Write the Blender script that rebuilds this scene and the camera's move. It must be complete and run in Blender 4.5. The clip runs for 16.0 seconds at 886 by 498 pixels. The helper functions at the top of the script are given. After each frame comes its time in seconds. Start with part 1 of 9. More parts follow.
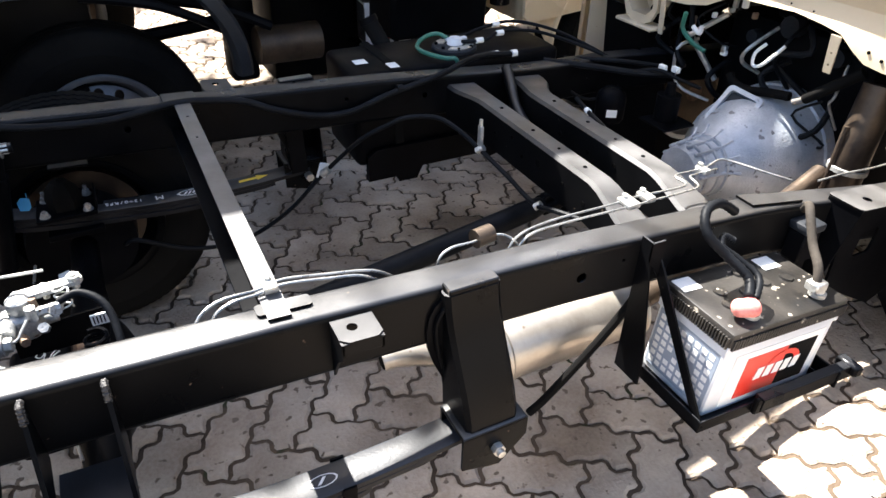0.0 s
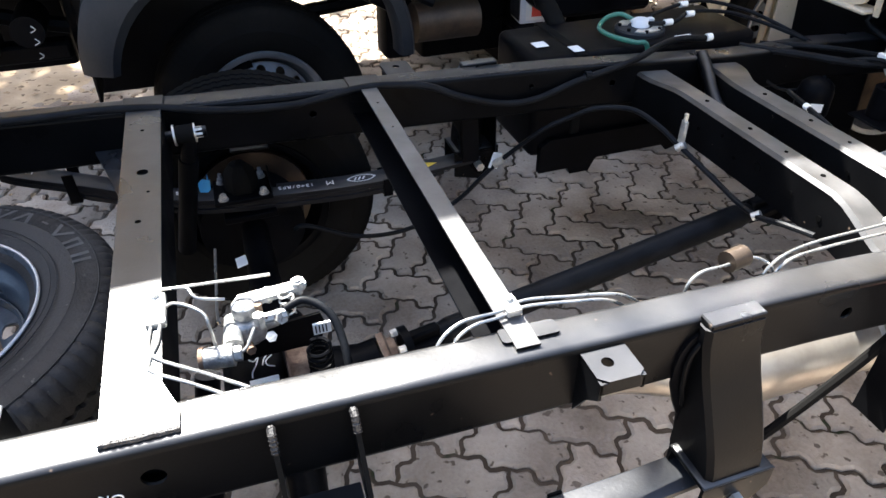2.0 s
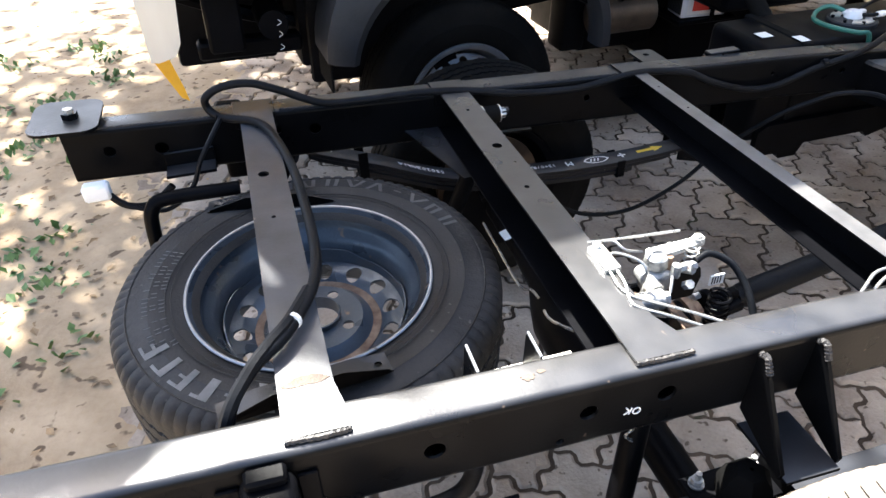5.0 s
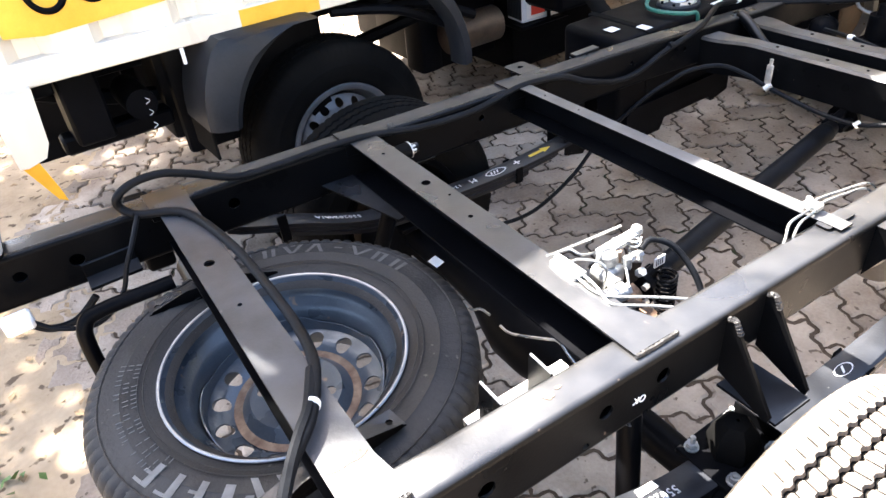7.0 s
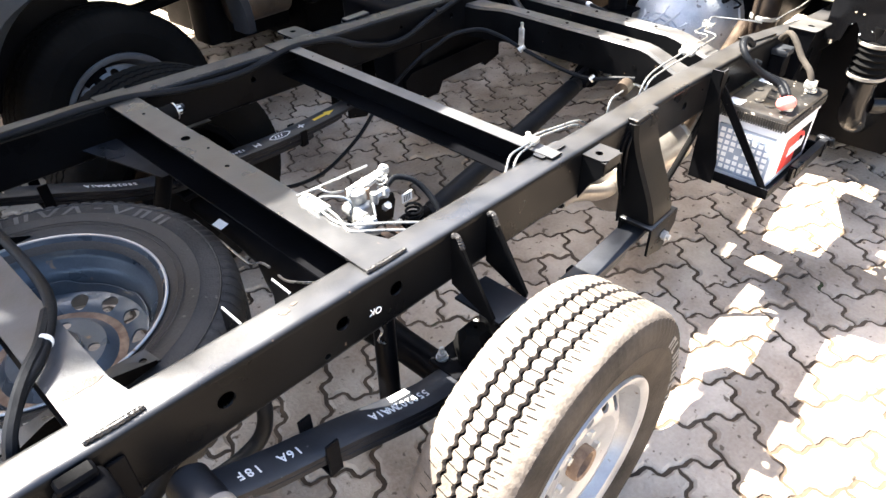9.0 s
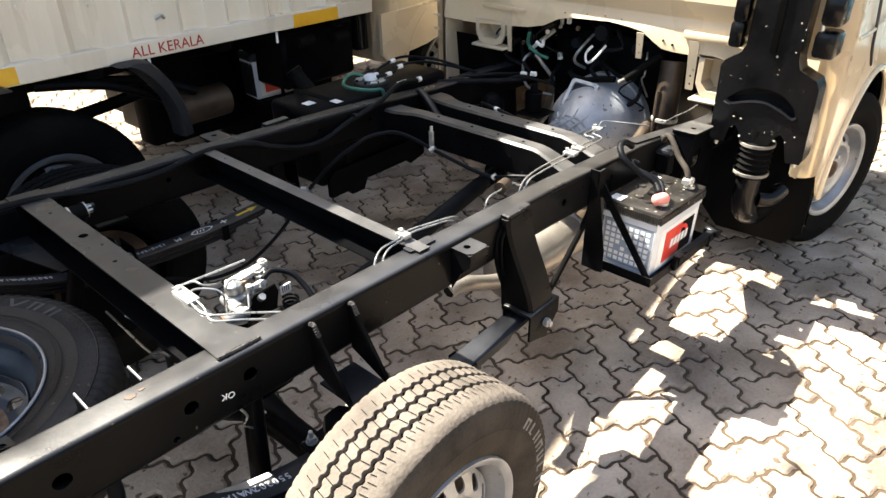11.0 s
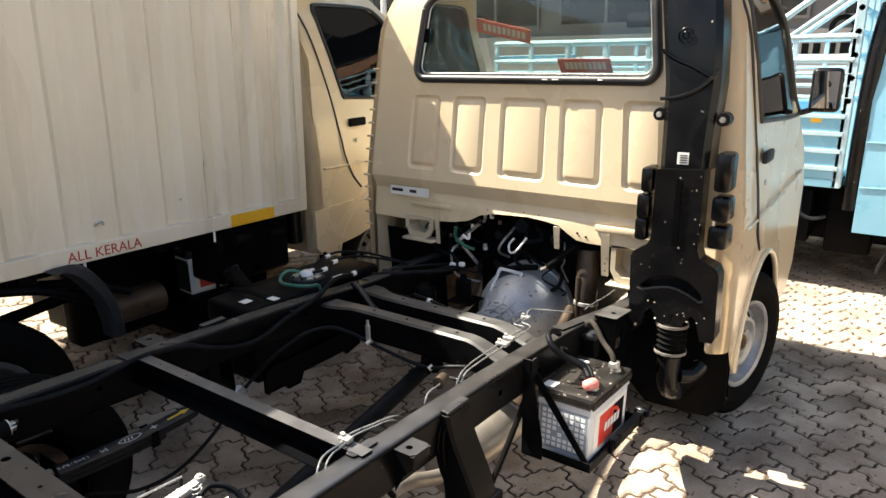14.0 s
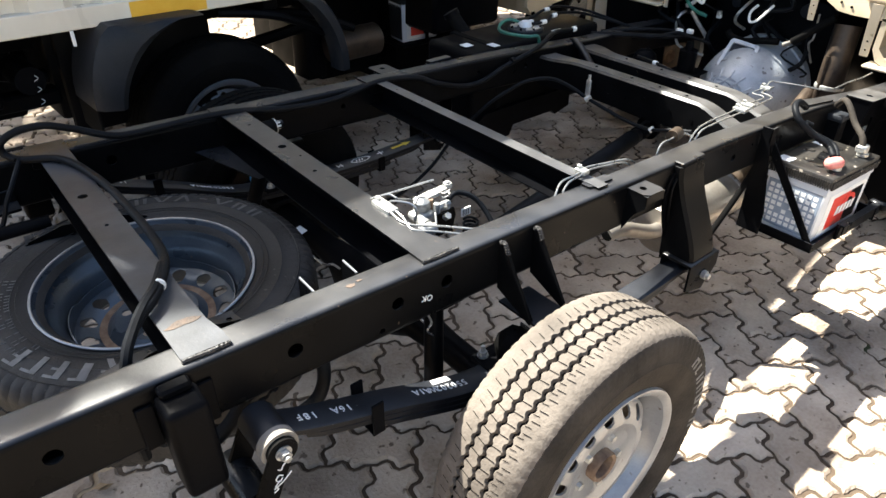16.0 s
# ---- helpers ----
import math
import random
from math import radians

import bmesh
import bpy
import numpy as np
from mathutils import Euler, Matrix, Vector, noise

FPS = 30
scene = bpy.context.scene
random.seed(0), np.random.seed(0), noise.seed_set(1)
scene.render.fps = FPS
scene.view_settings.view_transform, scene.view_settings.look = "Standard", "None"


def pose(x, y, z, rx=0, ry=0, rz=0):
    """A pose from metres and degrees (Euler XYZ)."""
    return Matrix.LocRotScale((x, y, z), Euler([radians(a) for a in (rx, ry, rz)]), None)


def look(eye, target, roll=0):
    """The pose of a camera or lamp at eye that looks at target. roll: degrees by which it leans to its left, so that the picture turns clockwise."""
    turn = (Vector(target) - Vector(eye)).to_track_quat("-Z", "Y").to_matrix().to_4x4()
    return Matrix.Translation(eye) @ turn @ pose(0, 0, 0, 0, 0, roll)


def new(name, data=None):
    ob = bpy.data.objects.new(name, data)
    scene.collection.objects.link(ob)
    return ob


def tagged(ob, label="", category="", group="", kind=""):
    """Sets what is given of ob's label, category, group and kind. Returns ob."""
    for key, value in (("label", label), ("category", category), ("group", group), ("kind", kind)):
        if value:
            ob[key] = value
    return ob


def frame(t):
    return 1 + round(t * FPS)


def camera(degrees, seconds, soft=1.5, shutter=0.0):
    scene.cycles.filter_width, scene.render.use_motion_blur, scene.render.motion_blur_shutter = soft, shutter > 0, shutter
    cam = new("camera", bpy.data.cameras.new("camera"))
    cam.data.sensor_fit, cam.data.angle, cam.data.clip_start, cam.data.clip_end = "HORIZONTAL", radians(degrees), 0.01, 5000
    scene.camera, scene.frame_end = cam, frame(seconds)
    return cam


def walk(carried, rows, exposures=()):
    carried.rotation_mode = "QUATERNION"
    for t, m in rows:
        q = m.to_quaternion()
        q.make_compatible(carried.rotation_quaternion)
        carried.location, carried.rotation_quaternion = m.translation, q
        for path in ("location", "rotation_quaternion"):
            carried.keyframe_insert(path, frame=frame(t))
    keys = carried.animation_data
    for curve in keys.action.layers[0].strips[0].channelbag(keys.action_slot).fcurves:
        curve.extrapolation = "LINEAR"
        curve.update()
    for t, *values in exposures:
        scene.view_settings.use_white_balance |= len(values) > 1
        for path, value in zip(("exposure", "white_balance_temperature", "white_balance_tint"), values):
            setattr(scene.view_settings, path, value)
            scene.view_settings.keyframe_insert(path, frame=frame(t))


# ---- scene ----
cam = camera(66.9, 16.0)
EXPOSURES = [(0.0, 2.75, 6400, 10), (1.5, 3.05, 6300, 9), (4.7, 3.13, 6350, 9), (7.0, 3.8, 6600, 11), (8.2, 3.78, 6500, 10), (10.5, 2.65, 6900, 8), (12.5, 2.15, 6900, 7), (14.5, 1.9, 7100, 9), (16.0, 2.4, 6500, 6)]
PATH = [
    (0, (0.179, -1.185, 1.36), (0.934, 0.276, 0.223), 1.3),
    (0.5, (0.138, -1.131, 1.359), (0.804, 0.369, 0.216), -0.2),
    (1, (0.101, -1.044, 1.349), (0.686, 0.458, 0.165), -1.0),
    (1.5, (0.069, -0.997, 1.343), (0.586, 0.527, 0.155), -1.3),
    (2, (0.016, -0.974, 1.345), (0.518, 0.543, 0.142), -0.8),
    (2.5, (-0.07, -0.971, 1.346), (0.482, 0.549, 0.169), 0.4),
    (3, (-0.212, -0.992, 1.371), (0.362, 0.529, 0.206), -0.7),
    (3.5, (-0.327, -1.002, 1.378), (0.214, 0.531, 0.214), -1.8),
    (4, (-0.428, -0.992, 1.365), (0.076, 0.531, 0.171), -0.7),
    (4.5, (-0.518, -0.949, 1.347), (-0.041, 0.572, 0.138), 0.3),
    (4.7, (-0.547, -0.941, 1.359), (-0.118, 0.598, 0.156), -1.6),
    (6.8, (-0.711, -0.86, 1.433), (-0.009, 0.584, 0.24), -7.3),
    (7, (-0.721, -0.867, 1.441), (0.073, 0.537, 0.259), -7.2),
    (7.5, (-0.735, -0.909, 1.425), (0.213, 0.375, 0.219), -5.8),
    (8, (-0.736, -0.945, 1.415), (0.375, 0.151, 0.165), -3.1),
    (8.2, (-0.732, -0.961, 1.418), (0.417, 0.102, 0.173), -2.5),
    (10.3, (-0.595, -1.268, 1.418), (0.483, -0.112, 0.191), -0.2),
    (10.5, (-0.593, -1.287, 1.432), (0.502, -0.099, 0.254), -1.0),
    (11, (-0.579, -1.297, 1.475), (0.687, -0.14, 0.446), -1.2),
    (11.5, (-0.582, -1.307, 1.505), (0.792, -0.177, 0.591), -2.0),
    (12, (-0.582, -1.305, 1.532), (0.897, -0.232, 0.718), -2.3),
    (12.5, (-0.57, -1.304, 1.548), (0.997, -0.264, 0.867), -0.8),
    (13, (-0.587, -1.317, 1.58), (1.029, -0.254, 1.071), -0.6),
    (13.5, (-0.603, -1.323, 1.573), (1.003, -0.234, 1.085), -0.5),
    (14, (-0.617, -1.31, 1.559), (0.939, -0.187, 0.996), -0.9),
    (14.5, (-0.638, -1.308, 1.543), (0.857, -0.145, 0.901), -1.3),
    (15, (-0.673, -1.293, 1.505), (0.723, -0.107, 0.701), -1.0),
    (15.5, (-0.717, -1.267, 1.474), (0.523, -0.014, 0.529), -1.3),
    (15.7, (-0.733, -1.261, 1.455), (0.434, 0.005, 0.439), -1.2),
    (16, (-0.788, -1.221, 1.44), (0.26, 0.069, 0.327), -0.2),
]
walk(cam, [(t, look(eye, target, roll)) for t, eye, target, roll in PATH], EXPOSURES)

# ---- built below ----
# light: sky and one sun that stands high over the box lorry
world = bpy.data.worlds.new("sky")
scene.world = world
world.use_nodes = True
_n = world.node_tree.nodes
_sky = _n.new("ShaderNodeTexSky")
_sky.sky_type, _sky.sun_disc = "NISHITA", False
SUN = Vector((-0.15, 0.70, 1.0)).normalized()
_sky.dust_density, _sky.air_density = 2.5, 1.0
_sky.sun_elevation = math.asin(SUN.z)
_sky.sun_rotation = math.atan2(SUN.x, SUN.y)
_n["Background"].inputs[1].default_value = 0.070
world.node_tree.links.new(_sky.outputs[0], _n["Background"].inputs[0])
sun = new("sun", bpy.data.lights.new("sun", "SUN"))
sun.data.energy, sun.data.angle, sun.data.color = 5.0, radians(0.55), (1.0, 0.955, 0.88)
sun.matrix_world = look(SUN * 20, (0, 0, 0))


# ---- materials ----
def mat(name, c1, c2, rough=0.5, metal=0.0, scale=6.0, fine=90.0, bump=0.08, rvar=0.15, specks=None, coat=0.0, speck_scale=160.0, speck_cut=0.68, spec=0.5, dust=None, world_scale=False, stretch=None, top_spec=None):
    """Two-scale mottled surface; specks: a third colour in small scattered marks."""
    m = bpy.data.materials.new(name)
    m.use_nodes = True
    nt = m.node_tree
    N, L = nt.nodes, nt.links
    b = N["Principled BSDF"]
    where = N.new("ShaderNodeNewGeometry").outputs["Position"] if world_scale else N.new("ShaderNodeTexCoord").outputs["Object"]

    if stretch:
        mp = N.new("ShaderNodeMapping")
        mp.inputs["Scale"].default_value = stretch
        L.new(where, mp.inputs["Vector"])
        where = mp.outputs[0]

    def noise_node(sc, det):
        n = N.new("ShaderNodeTexNoise")
        n.inputs["Scale"].default_value, n.inputs["Detail"].default_value = sc, det
        L.new(where, n.inputs["Vector"])
        return n
    a, f = noise_node(scale, 4.0), noise_node(fine, 3.0)
    ramp = N.new("ShaderNodeMapRange")
    ramp.inputs[1].default_value, ramp.inputs[2].default_value = 0.32, 0.68
    L.new(a.outputs[0], ramp.inputs[0])
    mx = N.new("ShaderNodeMix")
    mx.data_type = "RGBA"
    mx.inputs[6].default_value, mx.inputs[7].default_value = (*c1, 1), (*c2, 1)
    add = N.new("ShaderNodeMath")
    add.operation = "MULTIPLY_ADD"
    add.inputs[1].default_value = 0.5
    L.new(f.outputs[0], add.inputs[0])
    sub = N.new("ShaderNodeMath")
    sub.operation = "MULTIPLY_ADD"
    sub.inputs[1].default_value, sub.inputs[2].default_value = 0.9, -0.2
    L.new(ramp.outputs[0], sub.inputs[0])
    L.new(sub.outputs[0], add.inputs[2])
    add.use_clamp = True
    L.new(add.outputs[0], mx.inputs[0])
    col = mx.outputs[2]
    if specks:
        s = noise_node(speck_scale, 2.0)
        gate = N.new("ShaderNodeMapRange")
        gate.inputs[1].default_value, gate.inputs[2].default_value = speck_cut, speck_cut + 0.05
        L.new(s.outputs[0], gate.inputs[0])
        m2 = N.new("ShaderNodeMix")
        m2.data_type = "RGBA"
        m2.inputs[7].default_value = (*specks, 1)
        L.new(gate.outputs[0], m2.inputs[0])
        L.new(col, m2.inputs[6])
        col = m2.outputs[2]
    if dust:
        # pale tint on upward faces: settled dust, and the brightness of sunlit tops
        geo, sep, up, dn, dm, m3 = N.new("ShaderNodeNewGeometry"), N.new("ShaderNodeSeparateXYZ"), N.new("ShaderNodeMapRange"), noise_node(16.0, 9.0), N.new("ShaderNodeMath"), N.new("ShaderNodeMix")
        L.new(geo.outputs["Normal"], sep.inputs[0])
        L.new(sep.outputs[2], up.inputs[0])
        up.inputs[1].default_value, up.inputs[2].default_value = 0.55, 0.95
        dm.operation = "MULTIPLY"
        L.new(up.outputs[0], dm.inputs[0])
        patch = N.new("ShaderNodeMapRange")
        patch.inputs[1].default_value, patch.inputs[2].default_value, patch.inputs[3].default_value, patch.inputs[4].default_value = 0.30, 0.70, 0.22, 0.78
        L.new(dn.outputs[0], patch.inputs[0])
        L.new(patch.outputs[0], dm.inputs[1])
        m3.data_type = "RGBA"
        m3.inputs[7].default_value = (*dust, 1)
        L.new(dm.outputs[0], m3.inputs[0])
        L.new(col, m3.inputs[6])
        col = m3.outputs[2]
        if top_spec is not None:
            # specular set by facing: tops glint in the sun, sides stay dark
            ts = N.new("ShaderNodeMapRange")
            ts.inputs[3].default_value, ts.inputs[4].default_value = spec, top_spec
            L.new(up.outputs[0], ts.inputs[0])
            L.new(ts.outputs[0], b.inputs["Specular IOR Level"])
    L.new(col, b.inputs["Base Color"])
    rr = N.new("ShaderNodeMath")
    rr.operation = "MULTIPLY_ADD"
    rr.inputs[1].default_value, rr.inputs[2].default_value = rvar, rough - rvar / 2
    L.new(ramp.outputs[0], rr.inputs[0])
    L.new(rr.outputs[0], b.inputs["Roughness"])
    b.inputs["Metallic"].default_value = metal
    b.inputs["Coat Weight"].default_value = coat
    b.inputs["Coat Roughness"].default_value = 0.12
    b.inputs["Specular IOR Level"].default_value = spec
    if bump:
        bp = N.new("ShaderNodeBump")
        bp.inputs["Strength"].default_value, bp.inputs["Distance"].default_value = bump, 0.004
        L.new(f.outputs[0], bp.inputs["Height"])
        L.new(bp.outputs[0], b.inputs["Normal"])
    return m


def random_tint(m, low, high):
    """Vary a material's colour a little from piece to piece."""
    nt = m.node_tree
    b = nt.nodes["Principled BSDF"]
    link = b.inputs["Base Color"].links[0]
    src = link.from_socket
    geo, inf = nt.nodes.new("ShaderNodeNewGeometry"), nt.nodes.new("ShaderNodeObjectInfo")
    ad = nt.nodes.new("ShaderNodeMath")
    ad.operation = "ADD"
    nt.links.new(geo.outputs["Random Per Island"], ad.inputs[0])
    nt.links.new(inf.outputs["Random"], ad.inputs[1])
    fr = nt.nodes.new("ShaderNodeMath")
    fr.operation = "FRACT"
    nt.links.new(ad.outputs[0], fr.inputs[0])
    mr = nt.nodes.new("ShaderNodeMapRange")
    mr.inputs[3].default_value, mr.inputs[4].default_value = low, high
    nt.links.new(fr.outputs[0], mr.inputs[0])
    hsv = nt.nodes.new("ShaderNodeHueSaturation")
    nt.links.new(src, hsv.inputs["Color"])
    nt.links.new(mr.outputs[0], hsv.inputs["Value"])
    nt.links.new(hsv.outputs[0], b.inputs["Base Color"])
    return m


def glass(name, tint, rough=0.0):
    m = bpy.data.materials.new(name)
    m.use_nodes = True
    N, L = m.node_tree.nodes, m.node_tree.links
    out = N["Material Output"]
    tr, gl, mixs, fr = N.new("ShaderNodeBsdfTransparent"), N.new("ShaderNodeBsdfGlossy"), N.new("ShaderNodeMixShader"), N.new("ShaderNodeFresnel")
    tr.inputs[0].default_value = (*tint, 1)
    gl.inputs["Roughness"].default_value = rough
    fr.inputs[0].default_value = 1.5
    L.new(fr.outputs[0], mixs.inputs[0])
    L.new(tr.outputs[0], mixs.inputs[1])
    L.new(gl.outputs[0], mixs.inputs[2])
    L.new(mixs.outputs[0], out.inputs["Surface"])
    return m


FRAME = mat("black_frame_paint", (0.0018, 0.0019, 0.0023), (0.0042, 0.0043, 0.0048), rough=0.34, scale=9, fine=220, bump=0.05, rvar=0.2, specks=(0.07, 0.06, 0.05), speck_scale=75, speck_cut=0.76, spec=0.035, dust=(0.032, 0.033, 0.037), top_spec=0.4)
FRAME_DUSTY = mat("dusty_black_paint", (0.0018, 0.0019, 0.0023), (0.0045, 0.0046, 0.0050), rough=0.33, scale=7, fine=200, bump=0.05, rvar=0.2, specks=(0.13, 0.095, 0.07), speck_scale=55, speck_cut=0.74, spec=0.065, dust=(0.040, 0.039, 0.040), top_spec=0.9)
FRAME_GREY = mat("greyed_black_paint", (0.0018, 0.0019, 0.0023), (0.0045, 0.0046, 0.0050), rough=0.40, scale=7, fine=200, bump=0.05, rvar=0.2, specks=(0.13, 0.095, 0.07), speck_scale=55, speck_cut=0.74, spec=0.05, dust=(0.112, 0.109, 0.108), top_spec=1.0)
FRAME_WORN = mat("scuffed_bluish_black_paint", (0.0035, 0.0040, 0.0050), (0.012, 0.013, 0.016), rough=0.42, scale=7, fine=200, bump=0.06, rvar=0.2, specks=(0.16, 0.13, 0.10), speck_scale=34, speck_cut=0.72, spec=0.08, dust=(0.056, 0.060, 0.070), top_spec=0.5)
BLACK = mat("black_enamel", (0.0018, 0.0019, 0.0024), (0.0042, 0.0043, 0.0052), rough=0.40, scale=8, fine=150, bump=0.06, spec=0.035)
WELD = mat("weld_bead", (0.008, 0.008, 0.009), (0.040, 0.037, 0.035), rough=0.5, metal=0.2, scale=40, fine=300, bump=0.6)
RUBBER = mat("tyre_rubber", (0.004, 0.004, 0.004), (0.010, 0.0095, 0.009), rough=0.8, scale=5, fine=180, bump=0.15, spec=0.03)
RUBBER_DUST = mat("dusty_tyre_rubber", (0.085, 0.072, 0.060), (0.165, 0.140, 0.117), rough=0.85, scale=14, fine=160, bump=0.45, spec=0.2)
RUBBER_WALL = mat("dusty_tyre_wall", (0.019, 0.0165, 0.0145), (0.056, 0.048, 0.040), rough=0.8, scale=11, fine=150, bump=0.3, spec=0.1)
RUBBER_NEW = mat("new_tyre_rubber", (0.017, 0.0165, 0.0165), (0.042, 0.0405, 0.039), rough=0.55, scale=7, fine=210, bump=0.22, spec=0.16, specks=(0.08, 0.074, 0.066), speck_scale=90, speck_cut=0.71)
LETTER = mat("moulded_rubber_letter", (0.10, 0.097, 0.092), (0.17, 0.165, 0.157), rough=0.7, scale=30, fine=150, bump=0.1)
LETTER_PALE = mat("pale_rubber_letter", (0.20, 0.196, 0.188), (0.34, 0.33, 0.315), rough=0.7, scale=30, fine=150, bump=0.1)
RIM = mat("silver_rim_paint", (0.28, 0.285, 0.29), (0.42, 0.425, 0.43), rough=0.36, metal=0.5, scale=12, fine=200, bump=0.08, specks=(0.18, 0.14, 0.11), speck_scale=45, speck_cut=0.69)
# darker grey than RIM: shade under the box lorry put into its rims' colour
RIM_DIM = mat("dimmed_rim_paint", (0.09, 0.095, 0.105), (0.17, 0.175, 0.185), rough=0.5, metal=0.3, scale=7, fine=200, bump=0.06)
RIM_DARK = mat("bluish_steel_rim", (0.036, 0.047, 0.061), (0.088, 0.106, 0.128), rough=0.30, metal=0.35, scale=9, fine=200, bump=0.10, specks=(0.22, 0.15, 0.10), speck_scale=30, speck_cut=0.72)
RUST = mat("rusty_hub", (0.085, 0.045, 0.028), (0.27, 0.19, 0.13), rough=0.8, metal=0.2, scale=40, fine=200, bump=0.3)
STEEL = mat("zinc_plated_steel", (0.40, 0.40, 0.38), (0.66, 0.65, 0.61), rough=0.42, metal=0.75, scale=60, fine=250, bump=0.2, rvar=0.25, specks=(0.22, 0.15, 0.09), speck_scale=90, speck_cut=0.72)
ZINC = mat("cast_zinc", (0.17, 0.18, 0.19), (0.50, 0.49, 0.46), rough=0.42, metal=0.5, scale=55, fine=260, bump=0.4, rvar=0.25, specks=(0.10, 0.055, 0.035), speck_scale=80, speck_cut=0.66)
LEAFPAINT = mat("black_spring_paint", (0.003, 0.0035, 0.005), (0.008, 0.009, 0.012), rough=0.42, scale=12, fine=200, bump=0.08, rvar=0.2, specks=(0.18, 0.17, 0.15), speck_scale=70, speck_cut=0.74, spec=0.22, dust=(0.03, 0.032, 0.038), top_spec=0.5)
PIPE = mat("brake_pipe_zinc", (0.26, 0.26, 0.25), (0.42, 0.415, 0.40), rough=0.30, metal=0.7, scale=25, fine=250, bump=0.05)
ALU = mat("cast_aluminium", (0.30, 0.325, 0.36), (0.50, 0.525, 0.56), rough=0.42, metal=0.25, scale=14, fine=170, bump=0.45, specks=(0.16, 0.16, 0.17), speck_scale=38, speck_cut=0.66)
MUFFLER = mat("muffler_aluminised", (0.30, 0.265, 0.225), (0.46, 0.42, 0.37), rough=0.38, metal=0.75, scale=7, fine=90, bump=0.08, specks=(0.16, 0.11, 0.07), speck_scale=25, speck_cut=0.70)
EARTH = mat("grey_cable_sleeve", (0.14, 0.13, 0.115), (0.22, 0.20, 0.175), rough=0.6, scale=30, fine=200, bump=0.1)
EXHAUST = mat("heat_stained_pipe", (0.035, 0.025, 0.02), (0.11, 0.08, 0.055), rough=0.45, metal=0.6, scale=8, fine=90, bump=0.1)
CABLE = mat("black_cable_sleeve", (0.003, 0.0034, 0.0044), (0.009, 0.010, 0.012), rough=0.5, scale=20, fine=240, bump=0.15, spec=0.09)
CREAM = mat("cream_cab_paint", (0.640, 0.520, 0.350), (0.70, 0.58, 0.40), rough=0.28, scale=2.2, fine=60, bump=0.012, rvar=0.08, coat=0.4, specks=(0.50, 0.41, 0.28), speck_scale=210, speck_cut=0.775)
CREAM_IN = mat("cream_primer", (0.50, 0.42, 0.30), (0.59, 0.50, 0.37), rough=0.5, scale=6, fine=90, bump=0.04, specks=(0.30, 0.24, 0.16), speck_scale=40, speck_cut=0.72)
BOXPAINT = mat("off_white_box_paint", (0.63, 0.565, 0.455), (0.74, 0.685, 0.575), rough=0.30, scale=3.5, fine=40, bump=0.02, rvar=0.12, specks=(0.46, 0.37, 0.26), speck_scale=16, speck_cut=0.755, stretch=(1.0, 1.0, 0.22))
YELLOW = mat("yellow_reflective_tape", (0.72, 0.36, 0.02), (0.80, 0.46, 0.04), rough=0.4, scale=12, fine=150, bump=0.05)
REDPAINT = mat("red_lettering", (0.30, 0.012, 0.012), (0.40, 0.03, 0.025), rough=0.5, scale=12, fine=150, bump=0.0)
# red lightened to stand in for daylight glowing through the stickers
STICKER = mat("backlit_red_sticker", (0.80, 0.16, 0.14), (0.86, 0.24, 0.20), rough=0.5, scale=12, fine=150, bump=0.0)
RED = mat("red_label", (0.60, 0.03, 0.02), (0.68, 0.05, 0.03), rough=0.35, scale=12, fine=150, bump=0.0)
WHITE = mat("white_label", (0.72, 0.72, 0.70), (0.80, 0.80, 0.78), rough=0.5, scale=20, fine=150, bump=0.03)
WHITEPAINT = mat("white_paint_mark", (0.62, 0.62, 0.62), (0.82, 0.82, 0.81), rough=0.6, scale=60, fine=200, bump=0.05)
CASE = mat("grey_white_battery_case", (0.55, 0.57, 0.60), (0.66, 0.68, 0.70), rough=0.42, scale=8, fine=150, bump=0.04, specks=(0.40, 0.38, 0.34), speck_scale=40, speck_cut=0.74)
# shade between the battery's grille cells, put into a blue-grey colour
CASE_RECESS = mat("blue_grey_battery_recess", (0.21, 0.25, 0.31), (0.29, 0.33, 0.39), rough=0.5, scale=12, fine=150, bump=0.04)
LID = mat("dusty_battery_lid", (0.007, 0.0066, 0.0064), (0.030, 0.026, 0.022), rough=0.45, scale=14, fine=150, bump=0.1, specks=(0.42, 0.37, 0.30), speck_scale=45, speck_cut=0.66)
PLASTIC = mat("black_moulded_plastic", (0.0025, 0.0025, 0.003), (0.006, 0.006, 0.0065), rough=0.22, scale=10, fine=260, bump=0.06, rvar=0.12, specks=(0.40, 0.37, 0.32), speck_scale=46, speck_cut=0.735, spec=0.25)
PLASTIC_RED = mat("red_terminal_cover", (0.55, 0.12, 0.10), (0.70, 0.28, 0.24), rough=0.45, scale=45, fine=150, bump=0.1)
PLASTIC_GREY = mat("grey_mudguard_plastic", (0.010, 0.012, 0.015), (0.022, 0.024, 0.028), rough=0.5, scale=5, fine=140, bump=0.1, spec=0.2)
GREENHOSE = mat("green_hose", (0.02, 0.11, 0.08), (0.03, 0.16, 0.11), rough=0.45, scale=20, fine=200, bump=0.05)
YELLOWARROW = mat("yellow_paint_mark", (0.60, 0.42, 0.04), (0.70, 0.52, 0.07), rough=0.6, scale=60, fine=200, bump=0.05)
BLUEPLASTIC = mat("blue_cap", (0.03, 0.22, 0.50), (0.05, 0.30, 0.60), rough=0.4, scale=20, fine=150, bump=0.0)
